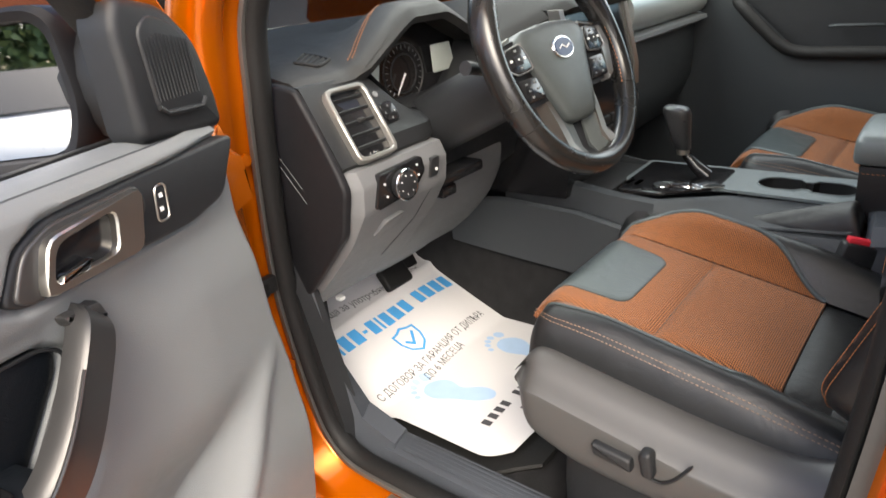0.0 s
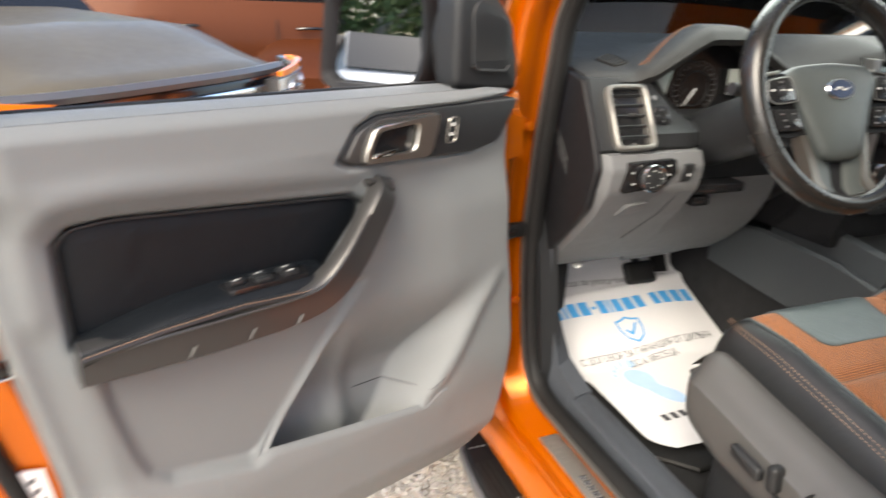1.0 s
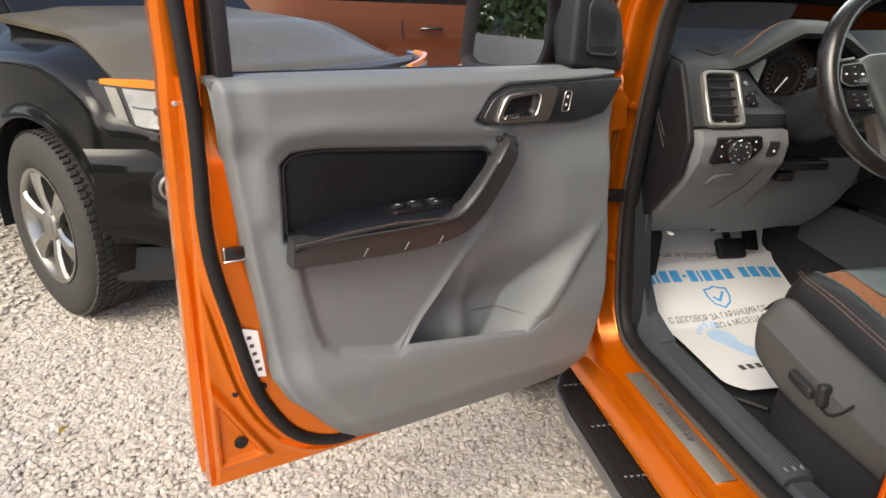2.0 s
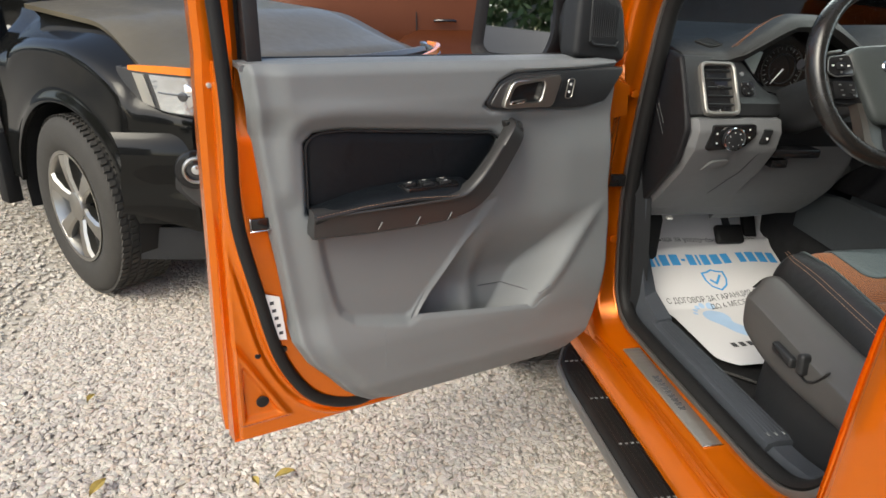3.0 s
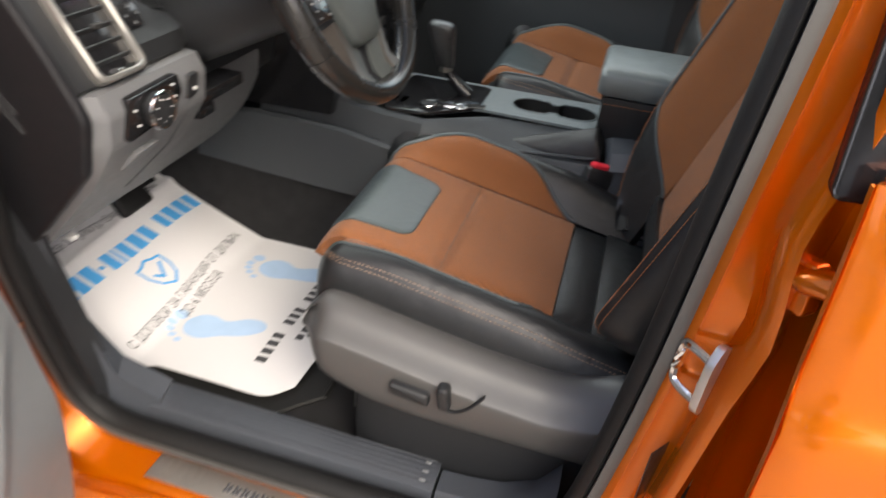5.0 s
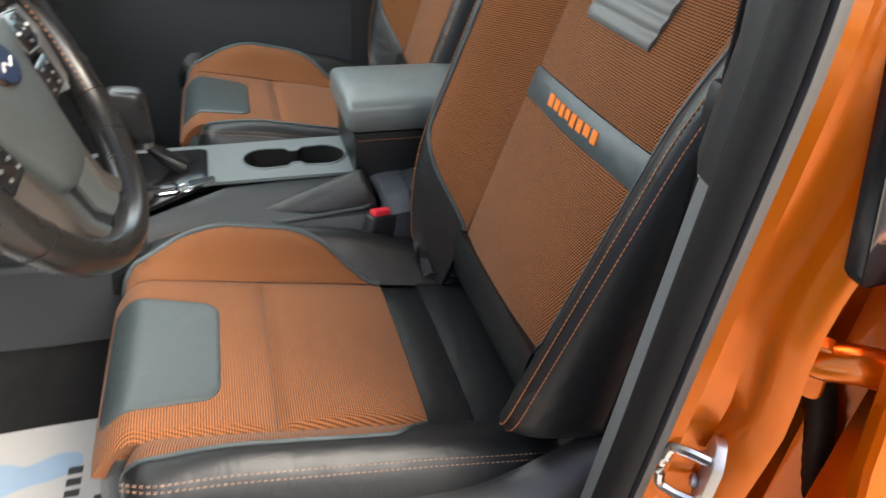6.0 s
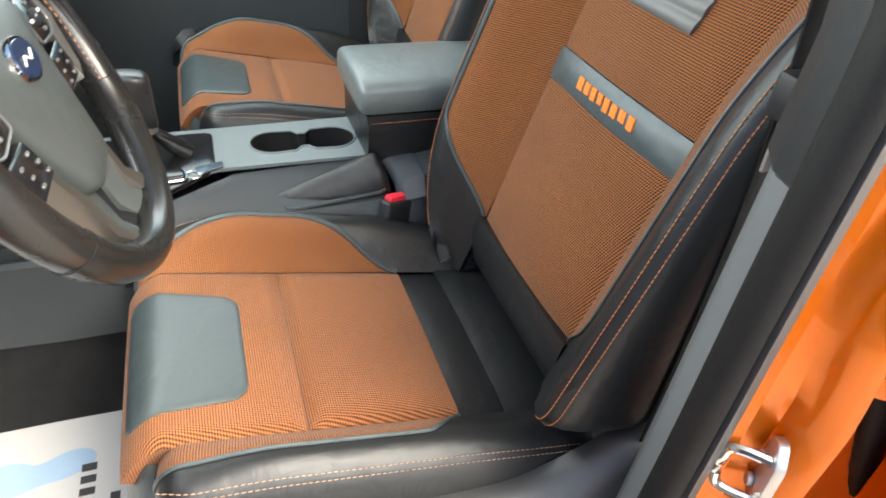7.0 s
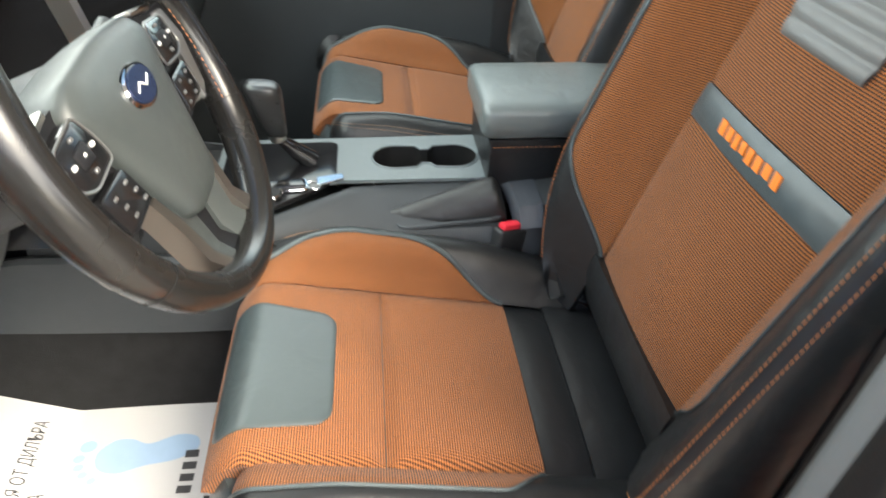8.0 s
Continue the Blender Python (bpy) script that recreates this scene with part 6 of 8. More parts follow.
tagged(part("switch_marking", bm, LABELWHITE, lsw), "", "", "", "stuff")
bm = slab(rounded([(-0.526, 1.030), (-0.522, 1.066), (-0.500, 1.066), (-0.504, 1.030)], 0.004), lambda a, b, d: on_knee(a, b, d), -0.006, 0.006, 0.002)
dm = part("dimmer_switch", bm, DARK, dash, "small black dimmer switch")
bm = disc((-0.513, 0.171, 1.045), (0, -1, 0), 0.0028, 0.002, 8)
part("mark", bm, LABELWHITE, dm)
# recessed cover, seam and bonnet pull
bm = slab(rounded([(-0.640, 0.955), (-0.628, 0.985), (-0.585, 0.990), (-0.590, 0.960)], 0.006), lambda a, b, d: Vector((a, 0.222 + (0.955 - b) * 0.9 - d, b)), -0.01, 0.0035, 0.002)
part("cover_flap", bm, GREYLOW, dash)
bm = tube([(-0.512, 0.188, 1.010), (-0.530, 0.222, 0.952), (-0.560, 0.290, 0.876)], 0.0008, 6)
part("panel_seam", bm, DARK, dash)
bm = rbox(-0.474, -0.335, 0.200, 0.285, 0.990, 1.012, 0.006)
rbox(-0.455, -0.410, 0.212, 0.255, 0.962, 0.984, 0.005, bm=bm)
rbox(-0.428, -0.422, 0.215, 0.235, 0.975, 1.000, 0.002, bm=bm)
part("bonnet_pull", bm, GLOSSBLACK, dash, "black bonnet release")
bm = slab([(-0.455, 0.985), (-0.505, 0.905), (-0.43, 0.915), (-0.39, 0.985)], lambda a, b, d: Vector((a, 0.262 + (0.985 - b) * 0.95 - d, b)), -0.01, 0.004, 0.002)
part("knee_recess", bm, SILLGREY, dash)
bm = rbox(-0.60, -0.585, 0.385, 0.40, 0.768, 0.776, 0.002)
part("clip", bm, LABELWHITE, dash)

# mirror adjuster on the inner fascia
def inner_at(a, b, d=0.0):
    t = (b - 1.120) / 0.086
    return Vector((a, 0.2215 + 0.046 * t - d, b))


bm = slab(rounded([(-0.564, 1.134), (-0.566, 1.166), (-0.532, 1.166), (-0.530, 1.134)], 0.011), inner_at, -0.004, 0.005, 0.002)
ma = part("mirror_adjuster", bm, GLOSSBLACK, dash, "round-cornered black mirror adjuster")
for a, b in ((-0.548, 1.160), (-0.548, 1.140), (-0.559, 1.150), (-0.537, 1.150)):
    part("arrow", slab([(a - 0.002, b - 0.0016), (a, b + 0.002), (a + 0.002, b - 0.0016)], inner_at, 0.003, 0.0058, 0.0003, 1), GREY, ma)
bm = disc(inner_at(-0.560, 1.181, 0.004), (0, -0.85, 0.5), 0.0055, 0.006, 14, 0.001)
part("small_button", bm, GREY, dash)

# instrument binnacle: opening under the hood, shaded tub, dial and two displays
OPEN_L = [(-0.566, 1.224), (-0.550, 1.204), (-0.520, 1.170), (-0.488, 1.143), (-0.455, 1.136)]
arch = [(HX + (k / 14 - 1) * 0.180, 1.216 + cowl(HX + (k / 14 - 1) * 0.176) - 0.004) for k in range(29)]
low = OPEN_L + [(2 * HX - a, b) for a, b in reversed(OPEN_L)]
mouth = arch + [p for p in reversed(low)][1:-1]
mc = Vector((HX, 0, 1.21))


def tub(k, y, lower=0.0):
    return [Vector((mc.x + (a - mc.x) * k, y + 0.25 * (1.30 - b) * (-0.3), mc.z + (b - mc.z) * k)) for a, b in mouth]


bm = loft([tub(1.0, 0.262), tub(0.96, 0.280), tub(0.93, 0.310), tub(0.91, 0.345)], caps=False)
ip = part("instrument_panel", bm, DARK, dash, "dark instrument panel with dial and grey display")
bm = bmesh.new()
bm.faces.new([bm.verts.new(p) for p in tub(0.915, 0.340)])
part("cluster_face", bm, GLOSSBLACK, ip)
CY = 0.322
for x, r, marks in ((-0.405, 0.056, 21), (-0.405, 0.036, 0)):
    bm = tube([(x + r * math.cos(t), CY, 1.186 + r * math.sin(t)) for t in [2 * math.pi * i / 40 for i in range(40)]], 0.0016, 6, True, up=(0, 1, 0))
    part("dial_bezel", bm, GUNMETAL if marks else DARK, ip)
bm = bmesh.new()
for k in range(21):
    t = radians(225 - k * 13.5)
    a, b = 0.052, 0.047 if k % 2 else 0.044
    tube([(-0.405 + a * math.cos(t), CY, 1.186 + a * math.sin(t)), (-0.405 + b * math.cos(t), CY, 1.186 + b * math.sin(t))], 0.0008, 4, bm=bm)
tagged(part("dial_marking", bm, GREY, ip), "", "", "", "stuff")
bm = tube([(-0.405, CY - 0.004, 1.186), (-0.432, CY - 0.004, 1.150)], [0.0022, 0.0008], 6)
part("needle", bm, LABELWHITE, ip, "white needle")
bm = slab(rounded([(-0.318, 1.172), (-0.321, 1.226), (-0.262, 1.226), (-0.248, 1.172)], 0.003), lambda a, b, d: Vector((a, CY - d, b)), 0, 0.003, 0.001)
part("display", bm, SCREEN, ip, "pale grey display")
bm = slab(rounded([(-0.480, 1.172), (-0.468, 1.226), (-0.515, 1.226), (-0.530, 1.172)], 0.003), lambda a, b, d: Vector((a, CY - d, b)), 0, 0.003, 0.001)
part("display", bm, SCREEN, ip, "pale grey display")
bm = loft([[(x, 0.30, 1.098), (x, 0.225, 1.075), (x, 0.26, 0.965), (x, 0.34, 0.90), (x, 0.50, 0.90), (x, 0.50, 1.10)] for x in (-0.462, -0.35, -0.20, -0.13)])
part("column_surround", bm, DARK, dash)
bm = skin(lambda u, v: (-0.44 + 0.30 * u, 0.285 + 0.15 * v - 0.02 * math.sin(math.pi * u), 0.95 - 0.17 * v - 0.03 * (1 - u)), 16, 10, 0.015, 0.002, flip=-1)
part("knee_panel_inner", bm, GREYLOW, dash, "grey plastic knee panel")

# passenger side of the dashboard: bright satin panel over a charcoal lower part
bm = loft([[(x, 0.17, 1.262), (x, 0.150, 1.14), (x, 0.155, 1.00), (x, 0.20, 0.90), (x, 0.34, 0.80), (x, 0.60, 0.80), (x, 0.60, 1.205)] for x in (0.16, 0.40, 0.60, 0.690)])
part("glovebox_side", bm, FARDARK, dash, "charcoal passenger dashboard")
rings = []
for k in range(13):
    x = 0.172 + 0.50 * k / 12
    h = 0.047 - 0.011 * k / 12
    zc = 1.222 - 0.010 * k / 12
    rings.append([(x, 0.112 + 0.035 * (1 - math.sin(a)), zc + h * math.cos(a)) for a in [math.pi * i / 8 for i in range(9)]] + [(x, 0.17, zc - h), (x, 0.17, zc + h)])
part("decor_panel", loft(rings), DECOR, dash, "bright satin silver dashboard panel")
bm = loft([[(x, 0.158, 1.180), (x, 0.118, 1.168), (x, 0.116, 1.158), (x, 0.158, 1.140)] for x in (0.168, 0.40, 0.69)])
part("decor_ledge", bm, GREY, dash)
# centre stack
bm = loft([[(x, 0.24, 1.272), (x, 0.140, 1.262), (x, 0.105, 1.12), (x, 0.105, 1.02), (x, 0.12, 0.93), (x, 0.13, 0.87), (x, 0.50, 0.86), (x, 0.50, 1.22)] for x in (-0.135, 0.0, 0.165)])
cs = part("control_panel", bm, GLOSSBLACK, dash, "black centre control panel")
bm = slab(rounded([(-0.095, 1.095), (-0.095, 1.200), (0.125, 1.200), (0.125, 1.095)], 0.008), lambda a, b, d: Vector((a, 0.101 + (b - 1.1) * 0.32 - d, b)), -0.004, 0.004, 0.002)
part("touch_screen", bm, GLOSSBLACK, cs)
for s, x in ((-1, -0.132), (1, 0.162)):
    bm = loft([[(x - 0.009, y + 0.02, z), (x - 0.009, y - 0.006, z), (x, y - 0.010, z), (x + 0.009, y - 0.006, z), (x + 0.009, y + 0.02, z)] for y, z in ((0.140, 1.265), (0.122, 1.190), (0.106, 1.12), (0.105, 1.07))])
    part("stack_trim", bm, SILVER, cs, "satin silver trim")
for x in (-0.10, 0.13):
    bm = disc((x, 0.088, 1.045), (0, -1, 0.1), 0.019, 0.02, 24, 0.003)
    kn = part("stack_knob", bm, DARK, cs, "black knob with a chrome ring")
    bm = tube([(x + 0.018 * math.cos(t), 0.089, 1.045 + 0.018 * math.sin(t)) for t in [2 * math.pi * i / 24 for i in range(24)]], 0.002, 6, True, up=(0, 1, 0))
    part("ring", bm, CHROME, kn)
for r in range(3):
    for k in range(5):
        bm = rbox(-0.075 + k * 0.036, -0.047 + k * 0.036, 0.100, 0.120, 0.950 + r * 0.028, 0.968 + r * 0.028, 0.002)
        part("stack_button", bm, DARK, cs)

# brake and throttle pedals
ped = thing("brake_pedal", pose(-0.30, 0.53, 0.68), "black ribbed rubber brake pedal", "pedal")
bm = rbox(-0.348, -0.258, -0.012, 0.012, -0.030, 0.030, 0.009, 3)
bm.transform(Matrix.Translation((0, 0.525, 0.665)) @ Matrix.Rotation(radians(-38), 4, "X"))
part("pedal_pad", bm, RUBBER, ped)
bm = tube([(-0.30, 0.545, 0.68), (-0.30, 0.62, 0.75), (-0.30, 0.66, 0.95)], 0.011, 8)
part("pedal_arm", bm, DARK, ped)
tp = thing("accelerator_pedal", pose(-0.20, 0.58, 0.64), "black rubber throttle pedal beside the brake", "pedal")
bm = rbox(-0.222, -0.178, -0.010, 0.010, -0.075, 0.075, 0.006, 2)
bm.transform(Matrix.Translation((0, 0.60, 0.70)) @ Matrix.Rotation(radians(-30), 4, "X"))
part("pedal_pad", bm, RUBBER, tp)

# ---- steering wheel ----
WM = Matrix(((1, 0, 0, -0.410), (0, 0.42, -0.9075, -0.02), (0, 0.9075, 0.42, 1.222), (0, 0, 0, 1)))
sw_th = thing("steering_wheel", WM, "leather-wrapped multifunction steering wheel with satin silver spokes", "steering wheel")


def circle(r, n, z=0.0):
    return [(r * math.cos(2 * math.pi * i / n), r * math.sin(2 * math.pi * i / n), z) for i in range(n)]


def rim_mesh():
    rings = []
    n = 96
    for i in range(n):
        t = 2 * math.pi * i / n
        c, s = math.cos(t), math.sin(t)
        grip = 0.0025 * (math.exp(-((math.degrees(t) - 25) / 14) ** 2) + math.exp(-((math.degrees(t) - 155) / 14) ** 2))
        rr, rz = 0.0165 + grip, 0.0200 + grip
        ring = []
        for k in range(14):
            a = 2 * math.pi * k / 14
            rad = 0.178 + rr * math.cos(a)
            ring.append((rad * c, rad * s, rz * math.sin(a)))
        rings.append(ring)
    return loft(rings, True, True, False)


rim = part("rim", rim_mesh(), RIMLEATHER, sw_th, "worn black leather rim", True)
for t0 in (208, 332, 25, 155):
    t = radians(t0)
    bm = tube([((0.178 + 0.0170 * math.cos(a)) * math.cos(t), (0.178 + 0.0170 * math.cos(a)) * math.sin(t), 0.0205 * math.sin(a)) for a in [2 * math.pi * i / 16 for i in range(16)]], 0.0005, 5, True, up=(math.cos(t + 1.57), math.sin(t + 1.57), 0))
    part("leather_seam", bm, RUBBER, rim, "", True)
inner = [((0.1625) * math.cos(radians(a)), 0.1625 * math.sin(radians(a)), 0.006) for a in range(-28, 26, 2)]
part("rim_stitching", stitches(inner, 0.004, 0.003, 0.0008), STITCH, rim, "orange cross stitching", True)
inner = [((0.1625) * math.cos(radians(a)), 0.1625 * math.sin(radians(a)), 0.006) for a in range(154, 210, 2)]
part("rim_stitching", stitches(inner, 0.004, 0.003, 0.0008), STITCH, rim, "orange cross stitching", True)


HS = Vector((-0.010, -0.009, -0.018))


def hub_mesh():
    base = rounded([(-0.102, 0.040), (-0.080, 0.060), (0.0, 0.066), (0.080, 0.060), (0.102, 0.040), (0.082, 0.006), (0.062, -0.046), (0.044, -0.088), (0.026, -0.096), (-0.026, -0.096), (-0.044, -0.088), (-0.062, -0.046), (-0.082, 0.006)], 0.020, 4)
    return loft([[(a * k, b * k, z) for a, b in base] for k, z in ((0.94, -0.030), (1.0, -0.010), (1.0, 0.014), (0.985, 0.0205), (0.94, 0.0245), (0.80, 0.0275), (0.5, 0.030), (0.2, 0.0305))])


def set_back(bm):
    """The hub and spokes lie a little behind the rim; what meets the rim stays with it."""
    for v in bm.verts:
        v.co += HS * step(0.175, 0.155, math.hypot(v.co.x, v.co.y))
    return bm


hub = part("airbag_cover", set_back(hub_mesh()), AIRBAG, sw_th, "grained charcoal airbag cover", True)
bm = loft([[(a * k, b * k + 0.018, z) for a, b, _ in [(0.030 * math.cos(t), 0.0185 * math.sin(t), 0) for t in [2 * math.pi * i / 32 for i in range(32)]]] for k, z in ((1.0, 0.022), (1.0, 0.032), (0.93, 0.034))])
part("badge", set_back(bm), CHROME, hub, "oval chrome-rimmed blue badge", True)
bm = loft([[(a * k, b * k + 0.018, z) for a, b in [(0.026 * math.cos(t), 0.0150 * math.sin(t)) for t in [2 * math.pi * i / 32 for i in range(32)]]] for k, z in ((1.0, 0.0335), (0.98, 0.0352))])
part("badge_field", set_back(bm), BADGEBLUE, sw_th, "dark blue badge field", True)
bm = tube([(-0.016, 0.016, 0.0355), (-0.006, 0.021, 0.0358), (0.004, 0.015, 0.0358), (0.016, 0.020, 0.0355)], 0.0010, 5)
part("badge_stroke", set_back(bm), LABELWHITE, sw_th, "", True)
for s in (-1, 1):
    # side spoke with buttons
    bm = loft([[(s * x, y0, -0.012), (s * x, y0, z), (s * x, y1, z + 0.002), (s * x, y1, -0.012)] for x, y0, y1, z in ((0.060, -0.050, 0.052, 0.010), (0.100, -0.052, 0.050, 0.010), (0.135, -0.048, 0.044, 0.008), (0.168, -0.036, 0.034, 0.004))])
    sp = part("side_spoke", set_back(bm), ENDBLACK, sw_th, "charcoal side spoke", True)
    pod = rounded([(0.096, 0.042), (0.142, 0.036), (0.146, 0.006), (0.128, -0.002), (0.086, 0.002), (0.088, 0.022)], 0.007)
    bm = slab(pod, lambda a, b, d: Vector((s * a, b, 0.018 + d)), -0.014, 0.006, 0.003)
    part("button_pad_upper", set_back(bm), GLOSSBLACK, sp, "", True)
    bm = tube([(s * a, b, 0.0235) for a, b in pod], 0.0012, 5, True)
    part("pad_rim", set_back(bm), SATGREY, sp, "thin satin rim", True)
    bm = slab(rounded([(0.082, -0.009), (0.134, -0.008), (0.130, -0.044), (0.076, -0.044)], 0.006), lambda a, b, d: Vector((s * a, b, 0.015 + d)), -0.012, 0.006, 0.003)
    part("button_pad_lower", set_back(bm), GLOSSBLACK, sp, "", True)
    bm = slab(rounded([(0.106, 0.028), (0.126, 0.026), (0.126, 0.012), (0.106, 0.012)], 0.003), lambda a, b, d: Vector((s * a, b, 0.022 + d)), 0, 0.004, 0.0015)
    part("button_key", set_back(bm), ENDBLACK, sp, "", True)
    for a, b in ((0.116, 0.033), (0.099, 0.020), (0.134, 0.020), (0.116, 0.007), (0.116, 0.020)):
        part("button", set_back(rbox(s * a - 0.0024, s * a + 0.0024, b - 0.0016, b + 0.0016, 0.0225, 0.0262, 0.0006, 1)), LABELWHITE if abs(b - 0.020) < 0.001 else SATGREY, sp, "", True)
    for a, b in ((0.094, -0.017), (0.118, -0.017), (0.089, -0.027), (0.114, -0.027), (0.086, -0.037), (0.111, -0.037)):
        part("button", set_back(rbox(s * a - 0.0030, s * a + 0.0030, b - 0.0014, b + 0.0014, 0.0195, 0.0225, 0.0006, 1)), SATGREY, sp, "", True)
    bm = slab(rounded([(0.104, 0.050), (0.148, 0.042), (0.154, 0.046), (0.104, 0.056)], 0.002), lambda a, b, d: Vector((s * a, b, 0.010 + d)), -0.01, 0.006, 0.002)
    part("spoke_trim", set_back(bm), SILVER, sp, "satin silver spoke trim", True)
    bm = slab(rounded([(0.147, 0.040), (0.158, 0.036), (0.163, 0.004), (0.152, -0.044), (0.130, -0.054), (0.136, -0.030), (0.150, 0.000)], 0.004), lambda a, b, d: Vector((s * a, b, 0.012 + d)), -0.012, 0.007, 0.003)
    part("spoke_bezel", set_back(bm), SATGREY, sp, "satin grey spoke bezel", True)
    # lower spoke: a bronze edge beside a broad grey blade
    bm = loft([[(s * (x - w), y, -0.008), (s * (x - w * 0.8), y, z), (s * (x + w * 0.8), y, z), (s * (x + w), y, -0.008)] for x, y, w, z in ((0.068, -0.050, 0.007, 0.012), (0.061, -0.085, 0.009, 0.014), (0.055, -0.125, 0.010, 0.014), (0.051, -0.164, 0.012, 0.008))])
    part("lower_spoke", set_back(bm), BRONZE, sw_th, "dark bronze lower spoke", True)
    bm = loft([[(s * x0, y, -0.010), (s * x0, y, z - 0.004), (s * (x0 + 0.006), y, z), (s * x1, y, z + 0.002), (s * x1, y, -0.010)] for x0, x1, y, z in ((0.022, 0.058, -0.070, 0.008), (0.016, 0.051, -0.100, 0.009), (0.013, 0.045, -0.135, 0.008), (0.012, 0.040, -0.166, 0.004))])
    part("spoke_blade", set_back(bm), AIRBAG, sw_th, "satin grey lower spoke blade", True)
    bm = bmesh.new()
    for k in range(4):
        tube([(s * (0.036 + k * 0.006), -0.157 + k * 0.001, 0.012), (s * (0.039 + k * 0.006), -0.163 + k * 0.001, 0.013)], 0.0015, 5, bm=bm)
    part("spoke_stitch", set_back(bm), STITCH, sw_th, "", True)
bm = loft([[(-w, y, -0.014), (-w, y, z), (w, y, z), (w, y, -0.014)] for w, y, z in ((0.030, -0.060, 0.002), (0.026, -0.100, 0.001), (0.022, -0.140, -0.001), (0.022, -0.168, -0.002))])
part("lower_centre", set_back(bm), ENDBLACK, sw_th, "charcoal lower spoke infill", True)
bm = loft([[(a * k, b * k, z) for a, b, _ in circle(0.062, 24)] for k, z in ((0.8, -0.02), (0.85, -0.07), (0.9, -0.14), (0.95, -0.30))])
part("column_shroud", bm, DARK, sw_th, "black column shroud", True)
for s, y in ((-1, 0.012), (1, 0.012)):
    bm = tube([(s * 0.05, y, -0.075), (s * 0.10, y + 0.01, -0.070), (s * 0.145, y + 0.02, -0.062), (s * 0.160, y + 0.022, -0.060)], [0.007, 0.007, 0.010, 0.011], 10)
    part("stalk", bm, DARK, sw_th, "black control stalk", True)

# ---- centre console ----
con = thing("centre_console", pose(0, -0.2, 0.6), "charcoal centre console with cup holders and gear lever", "car console")
# body: top surface at z = 0.885 between x = -0.02 and 0.14, stepping down to the hand brake on the driver's side
SECT = [(0.30, 0.905, 0.860), (0.12, 0.900, 0.850), (0.03, 0.888, 0.84), (-0.06, 0.883, 0.845), (-0.18, 0.883, 0.860), (-0.30, 0.884, 0.868), (-0.42, 0.886, 0.872)]


def con_ring(y, zt, zl):
    k = step(-0.10, -0.20, y)
    xl = -0.105 + 0.085 * k
    return [(-0.130, y, 0.55), (-0.128, y, zl - 0.04), (-0.118 + 0.01 * k, y, zl - 0.012 * k), (xl - 0.004, y, zt - 0.006 - 0.0 * k), (xl + 0.006, y, zt), (xl + 0.012, y, zt), (xl + 0.012, y, 0.80), (0.126, y, 0.80), (0.126, y, zt), (0.132, y, zt), (0.142, y, zt - 0.006), (0.150, y, zt - 0.06), (0.150, y, 0.55)]


SIDE = material("console_side", (0.036, 0.041, 0.045), 0.5, 0, 0.1, 6, 0.3, 800, "voronoi", spec=0.4)
part("console_body", loft([con_ring(*s) for s in SECT]), SIDE, con, "dark grey console sides")
bm = loft([[(-0.150, y, z0), (-0.152, y, z1), (-0.145, y, z1 + 0.006), (-0.13, y, z1), (-0.13, y, z0)] for y, z0, z1 in ((0.45, 0.72, 0.83), (0.30, 0.71, 0.85), (0.10, 0.70, 0.845), (-0.05, 0.70, 0.82), (-0.5, 0.69, 0.80))])
part("tunnel_panel", bm, SIDE, con, "dark grey side panel")


def cup_cut():
    """The satin top plate with its joined pair of cup openings."""
    outline = rounded([(-0.010, 0.045), (0.134, 0.045), (0.140, -0.445), (-0.016, -0.448), (-0.014, -0.365), (-0.012, -0.16), (-0.040, -0.05), (-0.062, 0.02)], 0.012, 3)
    hole = []
    c1, c2, r = (0.062, -0.255), (0.062, -0.358), 0.041
    for k in range(13):
        t = math.pi * k / 12
        hole.append((c1[0] + r * math.cos(t), c1[1] + r * math.sin(t)))
    hole += [(0.024, -0.290), (0.037, -0.300), (0.037, -0.313), (0.024, -0.323)]
    for k in range(13):
        t = math.pi + math.pi * k / 12
        hole.append((c2[0] + r * math.cos(t), c2[1] + r * math.sin(t)))
    hole += [(0.100, -0.323), (0.087, -0.313), (0.087, -0.300), (0.100, -0.290)]
    return outline, hole


outline, hole = cup_cut()


def ring_plate(outline, hole, z, th):
    """A plate with an opening, filled between the two loops."""
    bm = bmesh.new()
    a = [bm.verts.new((x, y, z)) for x, y in outline]
    b = [bm.verts.new((x, y, z)) for x, y in hole]
    ed = [bm.edges.new((a[i], a[(i + 1) % len(a)])) for i in range(len(a))] + [bm.edges.new((b[i], b[(i + 1) % len(b)])) for i in range(len(b))]
    bmesh.ops.triangle_fill(bm, edges=ed, use_beauty=True)
    ret = bmesh.ops.extrude_face_region(bm, geom=bm.faces[:])
    bmesh.ops.translate(bm, vec=(0, 0, -th), verts=[v for v in ret["geom"] if isinstance(v, bmesh.types.BMVert)])
    return bm


PLATE = material("console_top", (0.128, 0.152, 0.158), 0.40, 0, 0.08, 8, 0.3, 800, "voronoi", spec=0.5)
part("console_top", ring_plate(outline, hole, 0.8935, 0.006), PLATE, con, "dark grey satin console top", sharp=30)
bm = tube([(x, y, 0.894) for x, y in hole], 0.002, 6, True)
part("cup_rim", bm, PLATE, con)
bm = bmesh.new()
lower = [bm.verts.new((0.062 + (x - 0.062) * 0.9, -0.3065 + (y + 0.3065) * 0.97, 0.82)) for x, y in hole]
upper = [bm.verts.new((x, y, 0.8925)) for x, y in hole]
